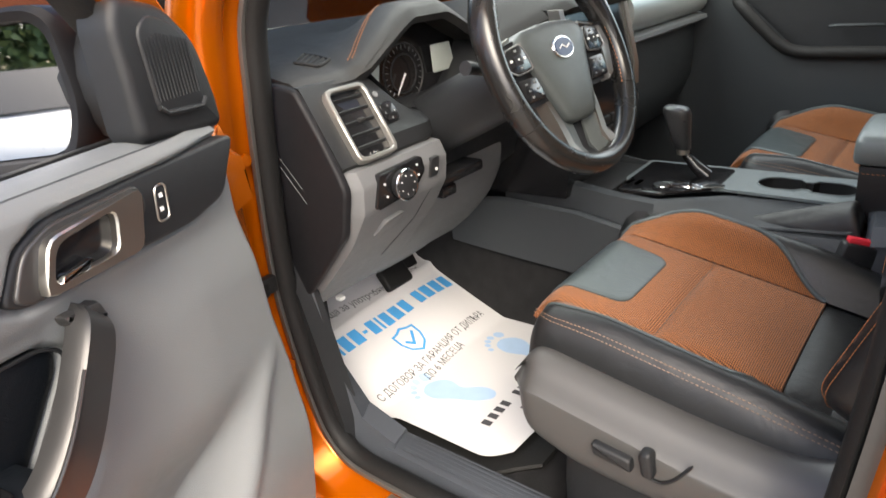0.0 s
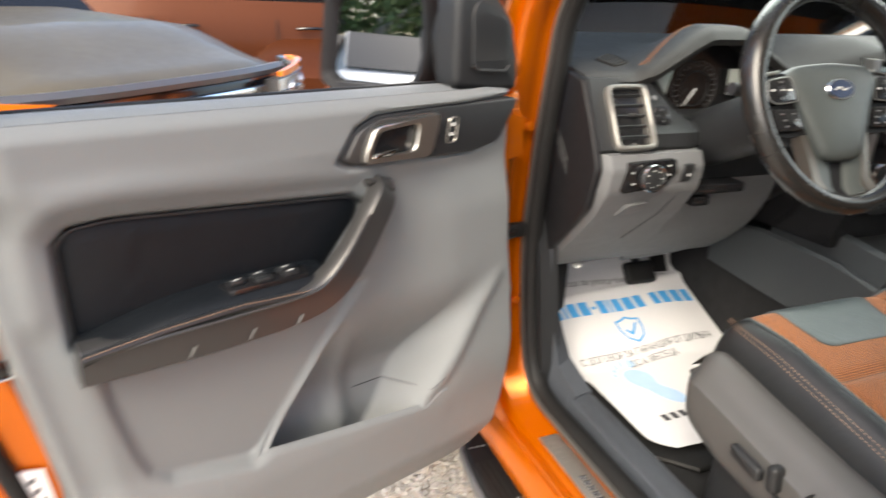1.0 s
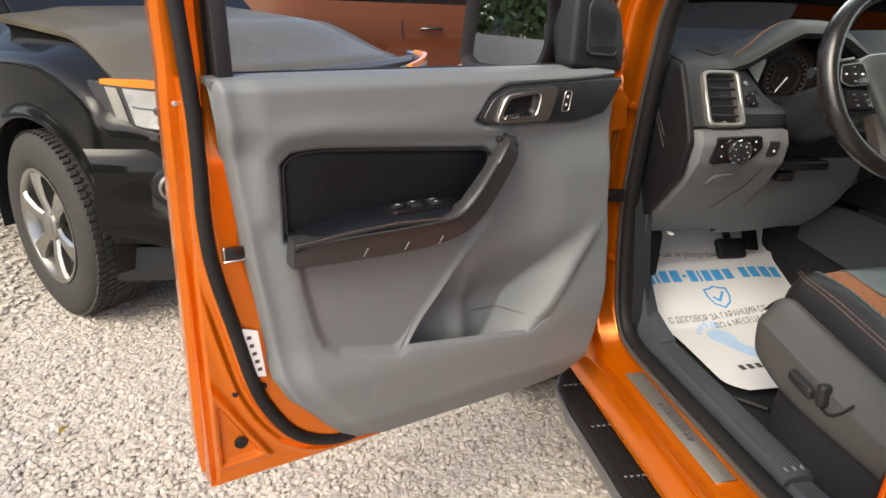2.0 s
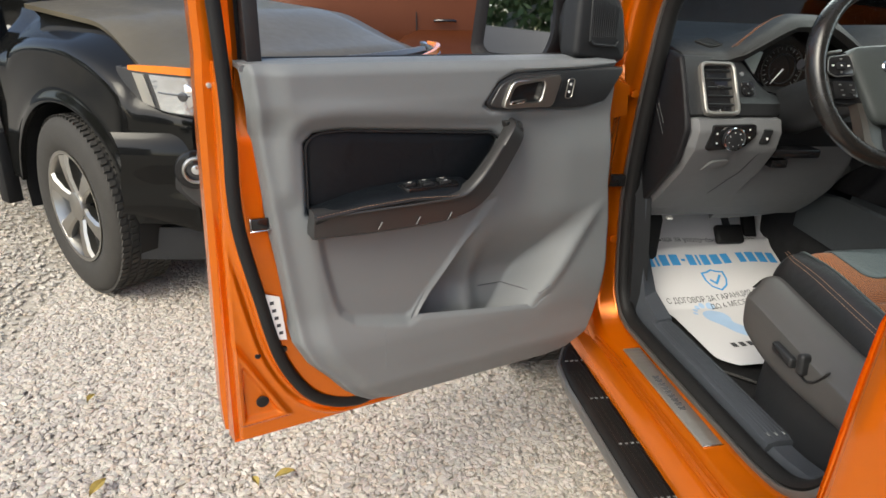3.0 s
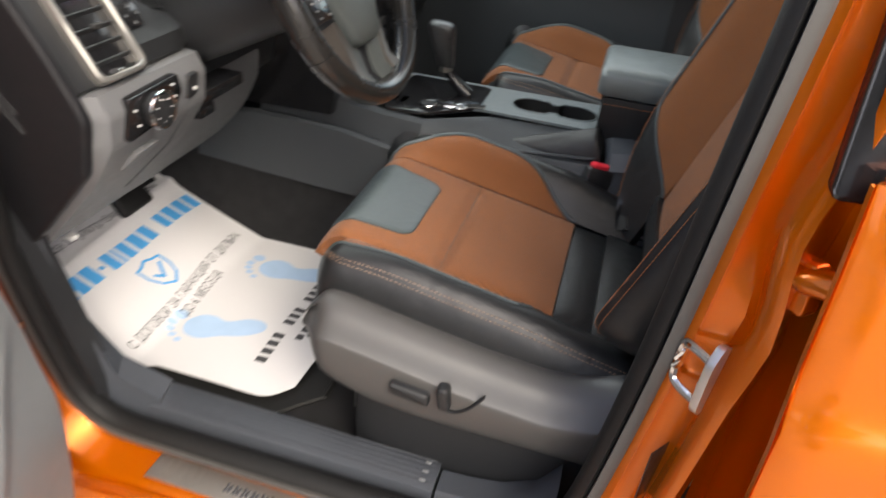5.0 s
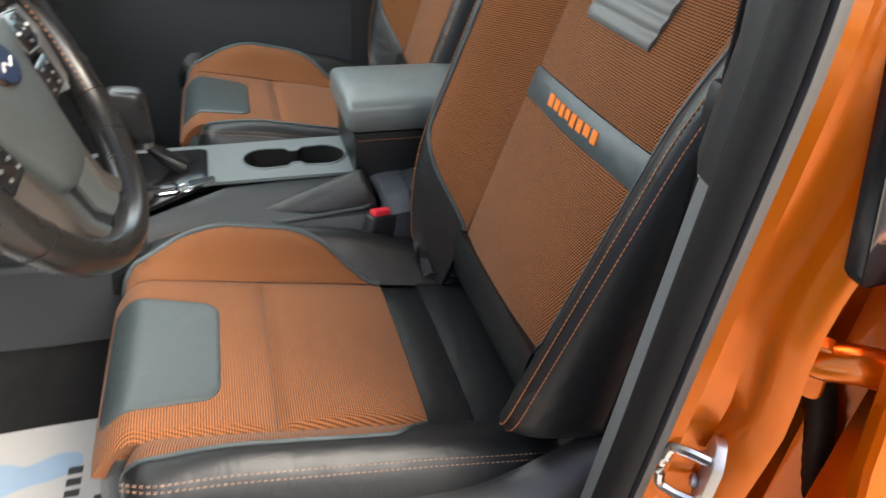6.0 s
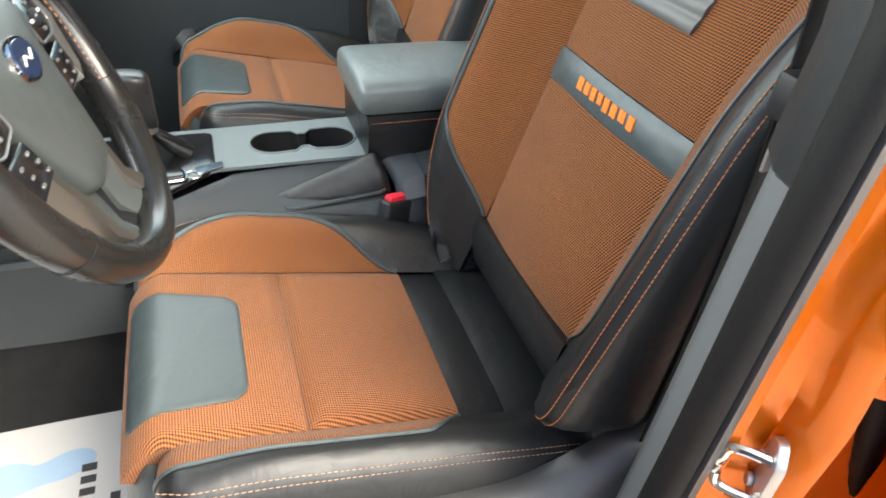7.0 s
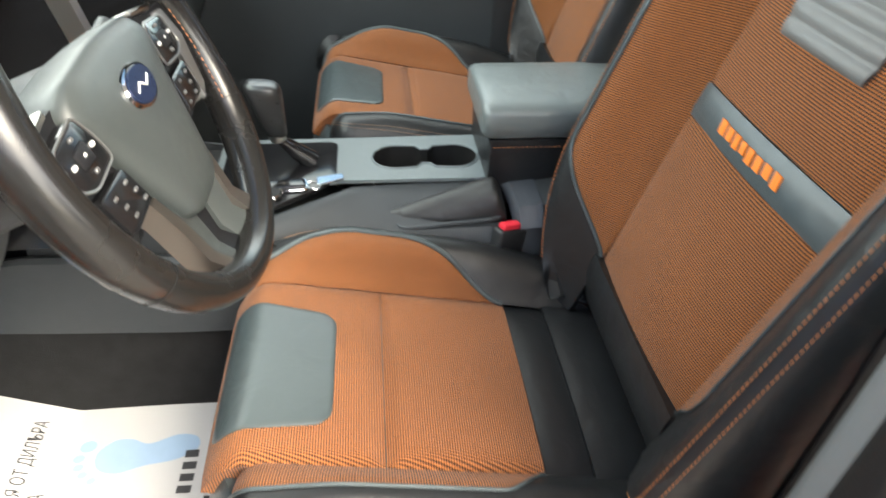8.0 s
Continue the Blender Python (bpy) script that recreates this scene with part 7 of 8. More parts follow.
for i in range(len(hole)):
    j = (i + 1) % len(hole)
    bm.faces.new((lower[i], lower[j], upper[j], upper[i]))
bm.faces.new(lower)
part("cup_holder", bm, RUBBER, con, "black double cup holder")

# gear lever plate
bm = slab(rounded([(-0.098, 0.03), (0.118, 0.035), (0.118, -0.155), (-0.002, -0.155), (-0.035, -0.13), (-0.090, -0.06)], 0.015), lambda a, b, d: Vector((a, b, 0.8890 + d)), 0, 0.0075, 0.003)
part("gear_plate", bm, GLOSSBLACK, con, "gloss black gear plate")
bm = tube([(a, b, 0.893) for a, b in rounded([(0.010, -0.010), (0.118, -0.006), (0.122, -0.150), (0.010, -0.152)], 0.014, 4)], 0.003, 6, True)
part("gear_frame", bm, PLATE, con)
bm = slab(rounded([(0.020, -0.085), (0.112, -0.085), (0.115, -0.145), (0.018, -0.145)], 0.008), lambda a, b, d: Vector((a, b, 0.892 + d)), 0, 0.004, 0.002)
part("gear_gate", bm, STEEL, con, "satin metal gear gate")
bm = tube([(0.048, -0.115, 0.898), (0.045, -0.090, 0.918), (0.042, -0.070, 0.940), (0.040, -0.060, 0.965)], [0.020, 0.017, 0.012, 0.010], 12, flat=0.8)
part("gear_boot", bm, GLOSSBLACK, con, "gloss black gear lever stem")
rings = []
for k, wx, wy in ((0.0, 0.011, 0.012), (0.04, 0.0155, 0.017), (0.30, 0.0175, 0.020), (0.62, 0.0205, 0.0245), (0.84, 0.0225, 0.0275), (0.93, 0.0215, 0.0265), (0.98, 0.018, 0.0225), (1.0, 0.012, 0.015)):
    c = Vector((0.036, -0.062, 0.955)).lerp(Vector((0.018, -0.050, 1.052)), k)
    rings.append([c + Vector((wx * math.copysign(abs(math.cos(t)) ** 0.6, math.cos(t)), wy * math.copysign(abs(math.sin(t)) ** 0.6, math.sin(t)), 0.10 * wy * math.sin(t))) for t in [2 * math.pi * i / 20 for i in range(20)]])
part("gear_knob", loft(rings), KNOB, con, "worn black leather gear knob", sharp=60)
bm = tube([(0.037, -0.063, 0.946), (0.036, -0.062, 0.957)], [0.0135, 0.0135], 18)
part("knob_collar", bm, SILVER, con, "satin silver knob collar")
# front bin with switches
bm = rbox(-0.085, 0.12, 0.045, 0.165, 0.86, 0.888, 0.01)
part("storage_bin", bm, RUBBER, con, "black open storage bin")
for k in range(2):
    bm = rbox(-0.062 + k * 0.0, -0.022, 0.015 - k * 0.02, 0.030 - k * 0.02, 0.892, 0.8965, 0.002)
    part("console_button", bm, DARK, con)
bm = disc((-0.060, -0.055, 0.906), (0, 0, 1), 0.016, 0.016, 18, 0.003)
part("drive_dial", bm, DARK, con, "black drive mode dial")
bm = tube([(-0.060 + 0.0165 * math.cos(t), -0.055 + 0.0165 * math.sin(t), 0.9035) for t in [2 * math.pi * i / 20 for i in range(20)]], 0.0018, 6, True)
part("dial_ring", bm, CHROME, con)

# armrest lid and its box
bm = loft([[(-0.028, y, 0.87), (-0.038, y, 0.955), (-0.036, y, 0.974), (0.156, y, 0.974), (0.160, y, 0.955), (0.150, y, 0.87)] for y in (-0.402, -0.55, -0.80)])
part("armrest_box", bm, LEATHER, con, "black leather armrest box")


def lid_ring(y, k):
    """Rounded cross-section of the lid at y, drawn in by k at its front end."""
    cx, cz, w, h = 0.062, 1.001, 0.103 - k, 0.028 - 0.7 * k
    out = []
    for i in range(28):
        t = 2 * math.pi * i / 28
        c, q = math.cos(t), math.sin(t)
        sx = abs(c) ** 0.35 * (1 if c > 0 else -1)
        sz = abs(q) ** (0.45 if q > 0 else 0.2) * (1 if q > 0 else -1)
        out.append((cx + w * sx, y, cz + h * sz + 0.005 * (1 - sx * sx) * (q > 0)))
    return out


bm = loft([lid_ring(y, k) for y, k in ((-0.388, 0.016), (-0.3895, 0.009), (-0.393, 0.004), (-0.400, 0.001), (-0.412, 0.0), (-0.50, 0.0), (-0.62, 0.0), (-0.80, 0.0), (-0.82, 0.01))])
part("armrest_lid", bm, LIDLEATHER, con, "padded black leather armrest lid, the sky's sheen put into its colour", sharp=60)
line = [(-0.0385, -0.406 - 0.40 * k / 30, 0.962) for k in range(31)]
part("stitching", stitches(line, 0.0050, 0.0025, 0.0006), STITCH, con, "orange stitching")
bm = loft([[(-0.036, -0.400, 0.972), (-0.030, -0.405, 0.940), (-0.016, -0.418, 0.905), (0.0, -0.440, 0.886), (0.0, -0.46, 0.80)], [(0.156, -0.400, 0.972), (0.150, -0.405, 0.940), (0.140, -0.418, 0.905), (0.135, -0.440, 0.886), (0.135, -0.46, 0.80)]], False, False, False)
part("armrest_front", bm, LEATHER, con, "black leather armrest front")
bm = loft([[(-0.128, y, 0.56), (-0.115, y, z - 0.03), (-0.10, y, z), (-0.02, y, z + 0.004), (0.0, y, 0.56)] for y, z in ((-0.445, 0.885), (-0.50, 0.895), (-0.60, 0.91), (-0.80, 0.91))])
part("console_rear", bm, SIDE, con)

bm = loft([[(-0.015, -0.366, 0.8925), (-0.022, -0.425, 0.888), (-0.085, -0.434, 0.873), (-0.110, -0.436, 0.850)], [(-0.015, -0.410, 0.8945), (-0.026, -0.438, 0.894), (-0.102, -0.443, 0.8895), (-0.121, -0.445, 0.860)], [(-0.012, -0.452, 0.897), (-0.022, -0.480, 0.898), (-0.102, -0.480, 0.8955), (-0.1245, -0.480, 0.866)]], False, False, False)
part("console_shoulder", bm, SILLGREY, con)

# hand brake in its leather boot
hbk = thing("hand_brake", pose(-0.062, -0.34, 0.84), "black leather hand brake boot with orange stitching", "hand brake")


def boot(u, v):
    """Loose leather, creased across, drawn up towards the lever at its front."""
    y = -0.424 + 0.165 * v
    t = (u - 0.5) * math.pi * 0.98
    w = 0.038 - 0.020 * v ** 1.4
    h = 0.046 * min(1.0, v / 0.10) ** 0.6 * (1 - 0.72 * v ** 1.3) + 0.010
    crease = (0.0030 * abs(math.sin(6.5 * u + 2.2 * v)) - 0.0022 * abs(math.sin(9.0 * u - 3.0 * v + 1.0))) * (1 - 0.5 * v)
    return (-0.062 + (w + crease) * math.sin(t), y, 0.862 - 0.018 * v + (h + crease) * math.cos(t))


part("leather_boot", skin(boot, 26, 44, 0.002, 0.0, flip=-1), BOOTLEATHER, hbk, "creased black leather boot", sharp=80)
part("grip", tube([(-0.062, -0.275, 0.862), (-0.062, -0.24, 0.850), (-0.062, -0.19, 0.838), (-0.062, -0.17, 0.834)], [0.012, 0.014, 0.015, 0.010], 12), BOOTLEATHER, hbk)
part("boot_frame", tube([(a, b, 0.872 - 0.10 * (b + 0.42)) for a, b in rounded([(-0.102, -0.250), (-0.024, -0.250), (-0.022, -0.418), (-0.104, -0.418)], 0.02, 4)], 0.0035, 6, True), SIDE, hbk)
part("stitching", stitches([Vector(boot(0.46, 0.05 + 0.85 * k / 24)) + Vector((0, 0, 0.001)) for k in range(25)], 0.0050, 0.0025, 0.0006), STITCH, hbk)

# keys lying beside the gear lever
key = thing("car_key", pose(-0.03, -0.10, 0.895), "black remote key with chrome edge and steel tag", "key")
bm = slab(rounded([(-0.052, -0.045), (-0.024, -0.040), (-0.018, -0.105), (-0.046, -0.110)], 0.008), lambda a, b, d: Vector((a, b, 0.8935 + d)), 0, 0.013, 0.004, 3)
part("fob", bm, GLOSSBLACK, key)
bm = tube([(a, b, 0.900) for a, b in rounded([(-0.053, -0.044), (-0.023, -0.039), (-0.017, -0.106), (-0.047, -0.111)], 0.008, 3)], 0.0025, 6, True)
part("chrome_edge", bm, CHROME, key)
bm = tube([(-0.032 + 0.011 * math.cos(t), -0.120 + 0.011 * math.sin(t), 0.898 + 0.002 * math.sin(t)) for t in [2 * math.pi * i / 20 for i in range(20)]], 0.0012, 5, True)
part("split_ring", bm, CHROME, key)
bm = slab(rounded([(-0.030, -0.126), (-0.005, -0.122), (0.006, -0.165), (-0.010, -0.168)], 0.004), lambda a, b, d: Vector((a, b, 0.8945 + d)), 0, 0.003, 0.001, 1)
part("tag_plate", bm, CHROME, key, "shiny steel tag")

# ---- mats ----
fm = thing("floor_mat", pose(-0.38, 0.25, 0.52), "black rubber floor mat on the carpet", "floor mat")


def mat_face(u, v):
    y = -0.045 + 0.65 * v
    cut = 0.075 * step(0.06, -0.045, y) ** 2 + 0.02 * step(0.28, 0.32, y)
    x0, x1 = -0.634 + cut, -0.150 - 0.5 * cut
    x = x0 + (x1 - x0) * u
    return (x, y, floor_z(y) + 0.009)


part("mat_sheet", skin(mat_face, 20, 40, 0.006), RUBBER, fm)
bm = tube([mat_face(0, k / 20) for k in range(20, -1, -1)] + [mat_face(k / 10, 0) for k in range(1, 11)], 0.006, 6)
part("mat_border", bm, RUBBER, fm)

PX0, PX1, PY0, PY1 = -0.625, -0.115, 0.0, 0.66


def paper_z(x, y):
    z = floor_z(y) + 0.021
    z += 0.004 * math.sin(9 * x + 3 * y) * math.cos(7 * y) + 0.003 * math.sin(23 * x - 11 * y)
    z += 0.010 * math.exp(-((y - 0.515 - 0.08 * (x + 0.4)) / 0.012) ** 2)
    z += 0.03 * step(-0.17, -0.10, x) * step(0.30, 0.55, y)
    return z


def paper_left(y):
    return -0.628 + 0.02 * step(0.30, 0.26, y) + 0.055 * step(0.09, 0.0, y) ** 2


def paper(u, v):
    y = PY0 + 0.022 + (PY1 - PY0 - 0.022) * v
    x0 = paper_left(y)
    x1 = PX1 - 0.02 * v
    x = x0 + (x1 - x0) * u
    y -= 0.022 * math.sin(math.pi * u) * (1 - v) ** 3 - 0.03 * (1 - v) ** 3 * (u - 0.5)
    return (x, y, paper_z(x, y))


pm = thing("paper_floor_cover", pose(-0.38, 0.25, 0.53), "white printed paper floor cover, creased, on the floor mat", "paper mat")
part("sheet", skin(paper, 60, 70, 0.0006), PAPER, pm, sharp=70)


def on_paper(bm, lift=0.0016):
    for v in bm.verts:
        v.co.z = paper_z(v.co.x, v.co.y) + lift + max(v.co.z, 0)
    return bm


def paper_text(text, width, height, cx, cy, angle, mat, name):
    cu = bpy.data.curves.new("text", "FONT")
    cu.body, cu.size, cu.align_x, cu.align_y = text, 1.0, "CENTER", "CENTER"
    ob = bpy.data.objects.new("text", cu)
    scene.collection.objects.link(ob)
    me = bpy.data.meshes.new_from_object(ob.evaluated_get(bpy.context.evaluated_depsgraph_get()))
    bpy.data.objects.remove(ob)
    bm = bmesh.new()
    bm.from_mesh(me)
    bpy.data.meshes.remove(me)
    xs = [v.co.x for v in bm.verts]
    mid = (max(xs) + min(xs)) / 2
    bm.transform(Matrix.Translation((cx, cy, 0)) @ Matrix.Rotation(radians(angle), 4, "Z") @ Matrix.Diagonal((width / (max(xs) - min(xs)), height / 0.72, 1, 1)) @ Matrix.Translation((-mid, 0, 0)))
    for v in bm.verts:
        v.co.z = 0
    return part(name, on_paper(bm, 0.002), mat, pm, flat=True)


def flat_bars(rects, mat, name, label=""):
    """Printed shapes on the sheet, each a small grid that follows the paper."""
    for cx, cy, w, h, ang in rects:
        nb = bmesh.new()
        bmesh.ops.create_grid(nb, x_segments=2, y_segments=3, size=0.5)
        nb.transform(Matrix.Translation((cx, cy, 0)) @ Matrix.Rotation(radians(ang), 4, "Z") @ Matrix.Diagonal((w, h, 1, 1)))
        part(name, on_paper(nb), mat, pm, label, flat=True)


# heading line, company name as blue shapes, shield, warranty lines, telephone as bars
paper_text("Автокъща за употребявани пикапи", 0.385, 0.020, -0.395, 0.548, -2, INKDARK, "heading")
rects = []
xs = -0.596
for k, w in enumerate((0.026, 0.008, 0.026, 0.030, 0.014, 0.026, 0.008, 0.026, 0.030, 0.026, 0.0, 0.024, 0.030, 0.030, 0.028)):
    if w:
        h = 0.010 if k == 4 else 0.046
        rects.append((xs + w / 2, 0.470, w * 0.92, h * 0.85, 0))
    xs += (w or 0.014) + 0.006
flat_bars(rects, INKBLUE, "name_bar", "blue printed bar of a company name")


def shield():
    bm = bmesh.new()
    pts = [(0, 0.040), (0.018, 0.032), (0.036, 0.029), (0.035, 0.0), (0.024, -0.024), (0, -0.040), (-0.024, -0.024), (-0.035, 0.0), (-0.036, 0.029), (-0.018, 0.032)]
    cx, cy = -0.405, 0.394
    for k in range(len(pts)):
        a, b = pts[k], pts[(k + 1) % len(pts)]
        V = [bm.verts.new((cx + q[0] * s, cy + q[1] * s, 0)) for q, s in ((a, 1.0), (b, 1.0), (b, 0.84), (a, 0.84))]
        bm.faces.new(V)
    for a, b in (((-0.016, 0.0), (-0.004, -0.013)), ((-0.004, -0.013), (0.018, 0.014))):
        d = Vector((b[0] - a[0], b[1] - a[1])).normalized()
        nrm = Vector((-d.y, d.x)) * 0.0035
        a2, b2 = Vector(a) - d * 0.003, Vector(b) + d * 0.003
        bm.faces.new([bm.verts.new((cx + q.x, cy + q.y, 0)) for q in (a2 - nrm, b2 - nrm, b2 + nrm, a2 + nrm)])
    return bm


part("shield_mark", on_paper(shield()), INKBLUE, pm, "blue outlined shield with a tick", flat=True)
paper_text("С ДОГОВОР ЗА ГАРАНЦИЯ ОТ ДИЛЪРА", 0.400, 0.019, -0.393, 0.333, 3, INKDARK, "warranty_line")
paper_text("ДО 6 МЕСЕЦА", 0.142, 0.019, -0.397, 0.304, 3, INKDARK, "warranty_line")
flat_bars([(-0.527 + k * 0.0222, 0.096, 0.014, 0.022, 0) for k in range(13) if k not in (4, 8)], INKDARK, "telephone_bar", "dark printed bar")
flat_bars([(-0.45 + k * 0.025, 0.056, 0.017, 0.014, 0) for k in range(6)], INKDARK, "place_bar", "dark printed bar")


def foot(cx, cy, s, ang):
    """A pale printed footprint: sole, heel and five toes."""
    bm = bmesh.new()

    def blob(x, y, rx, ry):
        n = 20
        c = bm.verts.new((x, y, 0))
        mid = [bm.verts.new((x + rx * 0.5 * math.cos(2 * math.pi * i / n), y + ry * 0.5 * math.sin(2 * math.pi * i / n), 0)) for i in range(n)]
        r = [bm.verts.new((x + rx * math.cos(2 * math.pi * i / n), y + ry * math.sin(2 * math.pi * i / n), 0)) for i in range(n)]
        for i in range(n):
            bm.faces.new((c, mid[i], mid[(i + 1) % n]))
            bm.faces.new((mid[i], r[i], r[(i + 1) % n], mid[(i + 1) % n]))

    outline = spline([(0.30, 0.55, 0), (0.10, 0.78, 0), (-0.20, 0.74, 0), (-0.34, 0.45, 0), (-0.26, 0.05, 0), (-0.24, -0.40, 0), (-0.10, -0.72, 0), (0.12, -0.70, 0), (0.22, -0.40, 0), (0.14, 0.02, 0), (0.28, 0.28, 0)], 4, True)
    last = None
    for k in (1.0, 0.7, 0.4, 0.1):
        r = [bm.verts.new((p.x * k, p.y * k, 0)) for p in outline]
        if last:
            for i in range(len(r)):
                bm.faces.new((last[i], last[(i + 1) % len(r)], r[(i + 1) % len(r)], r[i]))
        last = r
    bm.faces.new(last)
    for x, y, a in ((0.26, 0.92, 0.13), (0.04, 1.02, 0.09), (-0.13, 1.0, 0.08), (-0.28, 0.92, 0.075), (-0.41, 0.78, 0.07)):
        blob(x, y, a * 0.9, a)
    bm.transform(Matrix.Translation((cx, cy, 0)) @ Matrix.Rotation(radians(ang), 4, "Z") @ Matrix.Diagonal((s, s, 1, 1)))
    return bm


part("footprint", on_paper(foot(-0.468, 0.205, 0.105, 16), 0.0010), INKPALE, pm, "pale blue printed footprint", flat=True)
part("footprint", on_paper(foot(-0.250, 0.165, 0.105, 8), 0.0010), INKPALE, pm, "pale blue printed footprint", flat=True)

# ---- the black pickup parked nose-in beside ----
BH = Vector((0.71, -0.704, 0)).normalized()
BL_ = Vector((-BH.y, BH.x, 0))
BC = Vector((-1.45, 1.86, 0))
BM = Matrix(((BH.x, BL_.x, 0, BC.x), (BH.y, BL_.y, 0, BC.y), (0, 0, 1, 0), (0, 0, 0, 1)))
bt = thing("black_pickup", BM, "dusty black pickup with chrome grille bar and silver wheels on gravel", "pickup truck")


def b_hood(u, v):
    y = (2 * u - 1) * (0.735 + 0.055 * step(0.45, 0.0, v))
    x = 0.05 - 1.21 * v - 0.20 * (abs(2 * u - 1)) ** 4 * (1 - v)
    z = 1.030 + 0.11 * step(0, 0.5, v) + 0.06 * v - (0.038 - 0.012 * step(0.1, 0.5, v)) * abs(2 * u - 1) ** 4 - 0.02 * (1 - min(v / 0.06, 1)) ** 2 + 0.012 * step(0.75, 0.6, abs(2 * u - 1))
    return (x, y, z)


part("bonnet", skin(b_hood, 40, 30, 0.02, 0.004, flip=1), DUSTY, bt, "dusty black bonnet", True)
bm = loft([[(0.055 - 0.10 * (abs(y) / 0.74) ** 3 + a, y, b) for a, b in ((-0.03, 1.02), (0.012, 1.025), (0.02, 1.005), (0.012, 0.985), (-0.03, 0.98))] for y in [-0.66 + 1.32 * k / 16 for k in range(17)]])
part("grille_bar", bm, SATGREY, bt, "dull chrome bonnet edge bar", True)
bm = rbox(-0.12, 0.03, -0.56, 0.56, 0.72, 0.985, 0.02)
gl = part("grille", bm, GLOSSBLACK, bt, "", True)
for k in range(3):
    bm = rbox(0.02, 0.055, -0.54, 0.54, 0.76 + k * 0.075, 0.795 + k * 0.075, 0.01)
    part("grille_slat", bm, CHROME, gl, "", True)
for s in (-1, 1):
    lamp = spline([(0.045, 0.46, 0), (0.035, 0.59, 0), (0.000, 0.71, 0), (-0.06, 0.795, 0), (-0.13, 0.845, 0), (-0.205, 0.872, 0)], 6)
    LOW = [0.86, 0.845, 0.845, 0.865, 0.905, 1.005]
    TOP = [0.985, 1.005, 1.022, 1.03, 1.03, 1.022]

    def lamp_at(u, z0, z1, v, out):
        k = u * (len(lamp) - 1)
        i = min(int(k), len(lamp) - 2)
        p = lamp[i].lerp(lamp[i + 1], k - i)
        q = u * 4.999
        j = int(q)
        lo, hi = LOW[j] + (LOW[j + 1] - LOW[j]) * (q - j), TOP[j] + (TOP[j + 1] - TOP[j]) * (q - j)
        z = lo + (hi - lo) * (z0 + (z1 - z0) * v)
        n = Vector((0.9 - 0.9 * u, 0.2 + 0.8 * u, 0)).normalized()
        return (p.x + n.x * out - 0.02 * (z - lo), s * (p.y + n.y * out - 0.02 * (z - lo)), z)

    hl = part("headlight", skin(lambda u, v: lamp_at(u, 0, 0.86, v, 0.008), 40, 12, 0.03, 0.006, flip=-s), LAMPDARK, bt, "clear headlight with amber top in a dark housing", True)
    part("indicator", skin(lambda u, v: lamp_at(0.12 + 0.74 * u, 0.84, 1.0, v, 0.026), 40, 3, 0.02, 0.003, flip=-s), AMBER, hl, "amber indicator", True)
    part("reflector", skin(lambda u, v: lamp_at(0.08 + (0.56 + 0.06 * v) * u, 0.05, 0.80, v, 0.040 - 0.004 * math.sin(math.pi * v) * math.sin(math.pi * u)), 30, 14, 0.01, 0.001, flip=-s), LAMPCHROME, hl, "bright faceted reflector", True)
    part("side_reflector", skin(lambda u, v: lamp_at(0.675 + 0.06 * v + 0.085 * u, 0.06, 0.78, v, 0.040), 6, 10, 0.01, 0.003, flip=-s), SILVER, hl, "pale upright reflector", True)
    for a in (0.26, 0.50):
        c = Vector(lamp_at(a, 0, 0.86, 0.48, 0.046))
        ax = Vector((0.9 - 0.9 * a, s * (0.2 + 0.8 * a), 0)).normalized()
        part("lamp_bowl", disc(c, ax, 0.046, 0.012, 28, 0.004), CHROME, hl, "", True)
        part("bulb_shield", disc(c + ax * 0.008, ax, 0.017, 0.014, 20, 0.004), LAMPDARK, hl, "", True)
    part("reflector_rib", tube([lamp_at(0.10 + 0.54 * i / 12, 0.05, 0.80, 0.52, 0.052) for i in range(13)], 0.003, 6), LAMPDARK, hl, "", True)
    liner = [[(-0.665 + 0.440 * math.cos(t), s * y, 0.40 + 0.440 * math.sin(t)) for t in [math.pi * (i / 16 * 1.16 - 0.08) for i in range(17)]] for y in (0.89, 0.60, 0.36)]
    part("wheel_liner", loft(liner, False, False, False), RUBBER, bt, "", True)
    part("liner_back", rbox(-1.9, 0.0, s * 0.36 - 0.01, s * 0.36 + 0.01, 0.22, 0.95, 0.0), RUBBER, bt, "", True)
    part("fog_recess", disc((-0.012, s * 0.762, 0.650), (1, s * 0.6, 0), 0.075, 0.03, 32, 0.006), GLOSSBLACK, bt, "black fog lamp recess", True)
    FA = Vector((1, s * 0.6, 0)).normalized()
    FC = Vector((-0.004, s * 0.766, 0.655))
    FT = Vector((-FA.y, FA.x, 0))
    bm = tube([FC + FA * 0.010 + 0.045 * (math.cos(t) * FT + math.sin(t) * Vector((0, 0, 1))) for t in [2 * math.pi * i / 32 for i in range(32)]], 0.0075, 8, True, up=FA)
    fg = part("fog_lamp", bm, SILVER, bt, "round fog lamp in a silver ring", True)
    part("fog_lens", disc(FC, FA, 0.040, 0.018, 28, 0.003), LAMPDARK, fg, "", True)
    part("fog_bulb", disc(FC + FA * 0.009, FA, 0.019, 0.010, 20, 0.004), LAMPCHROME, fg, "", True)


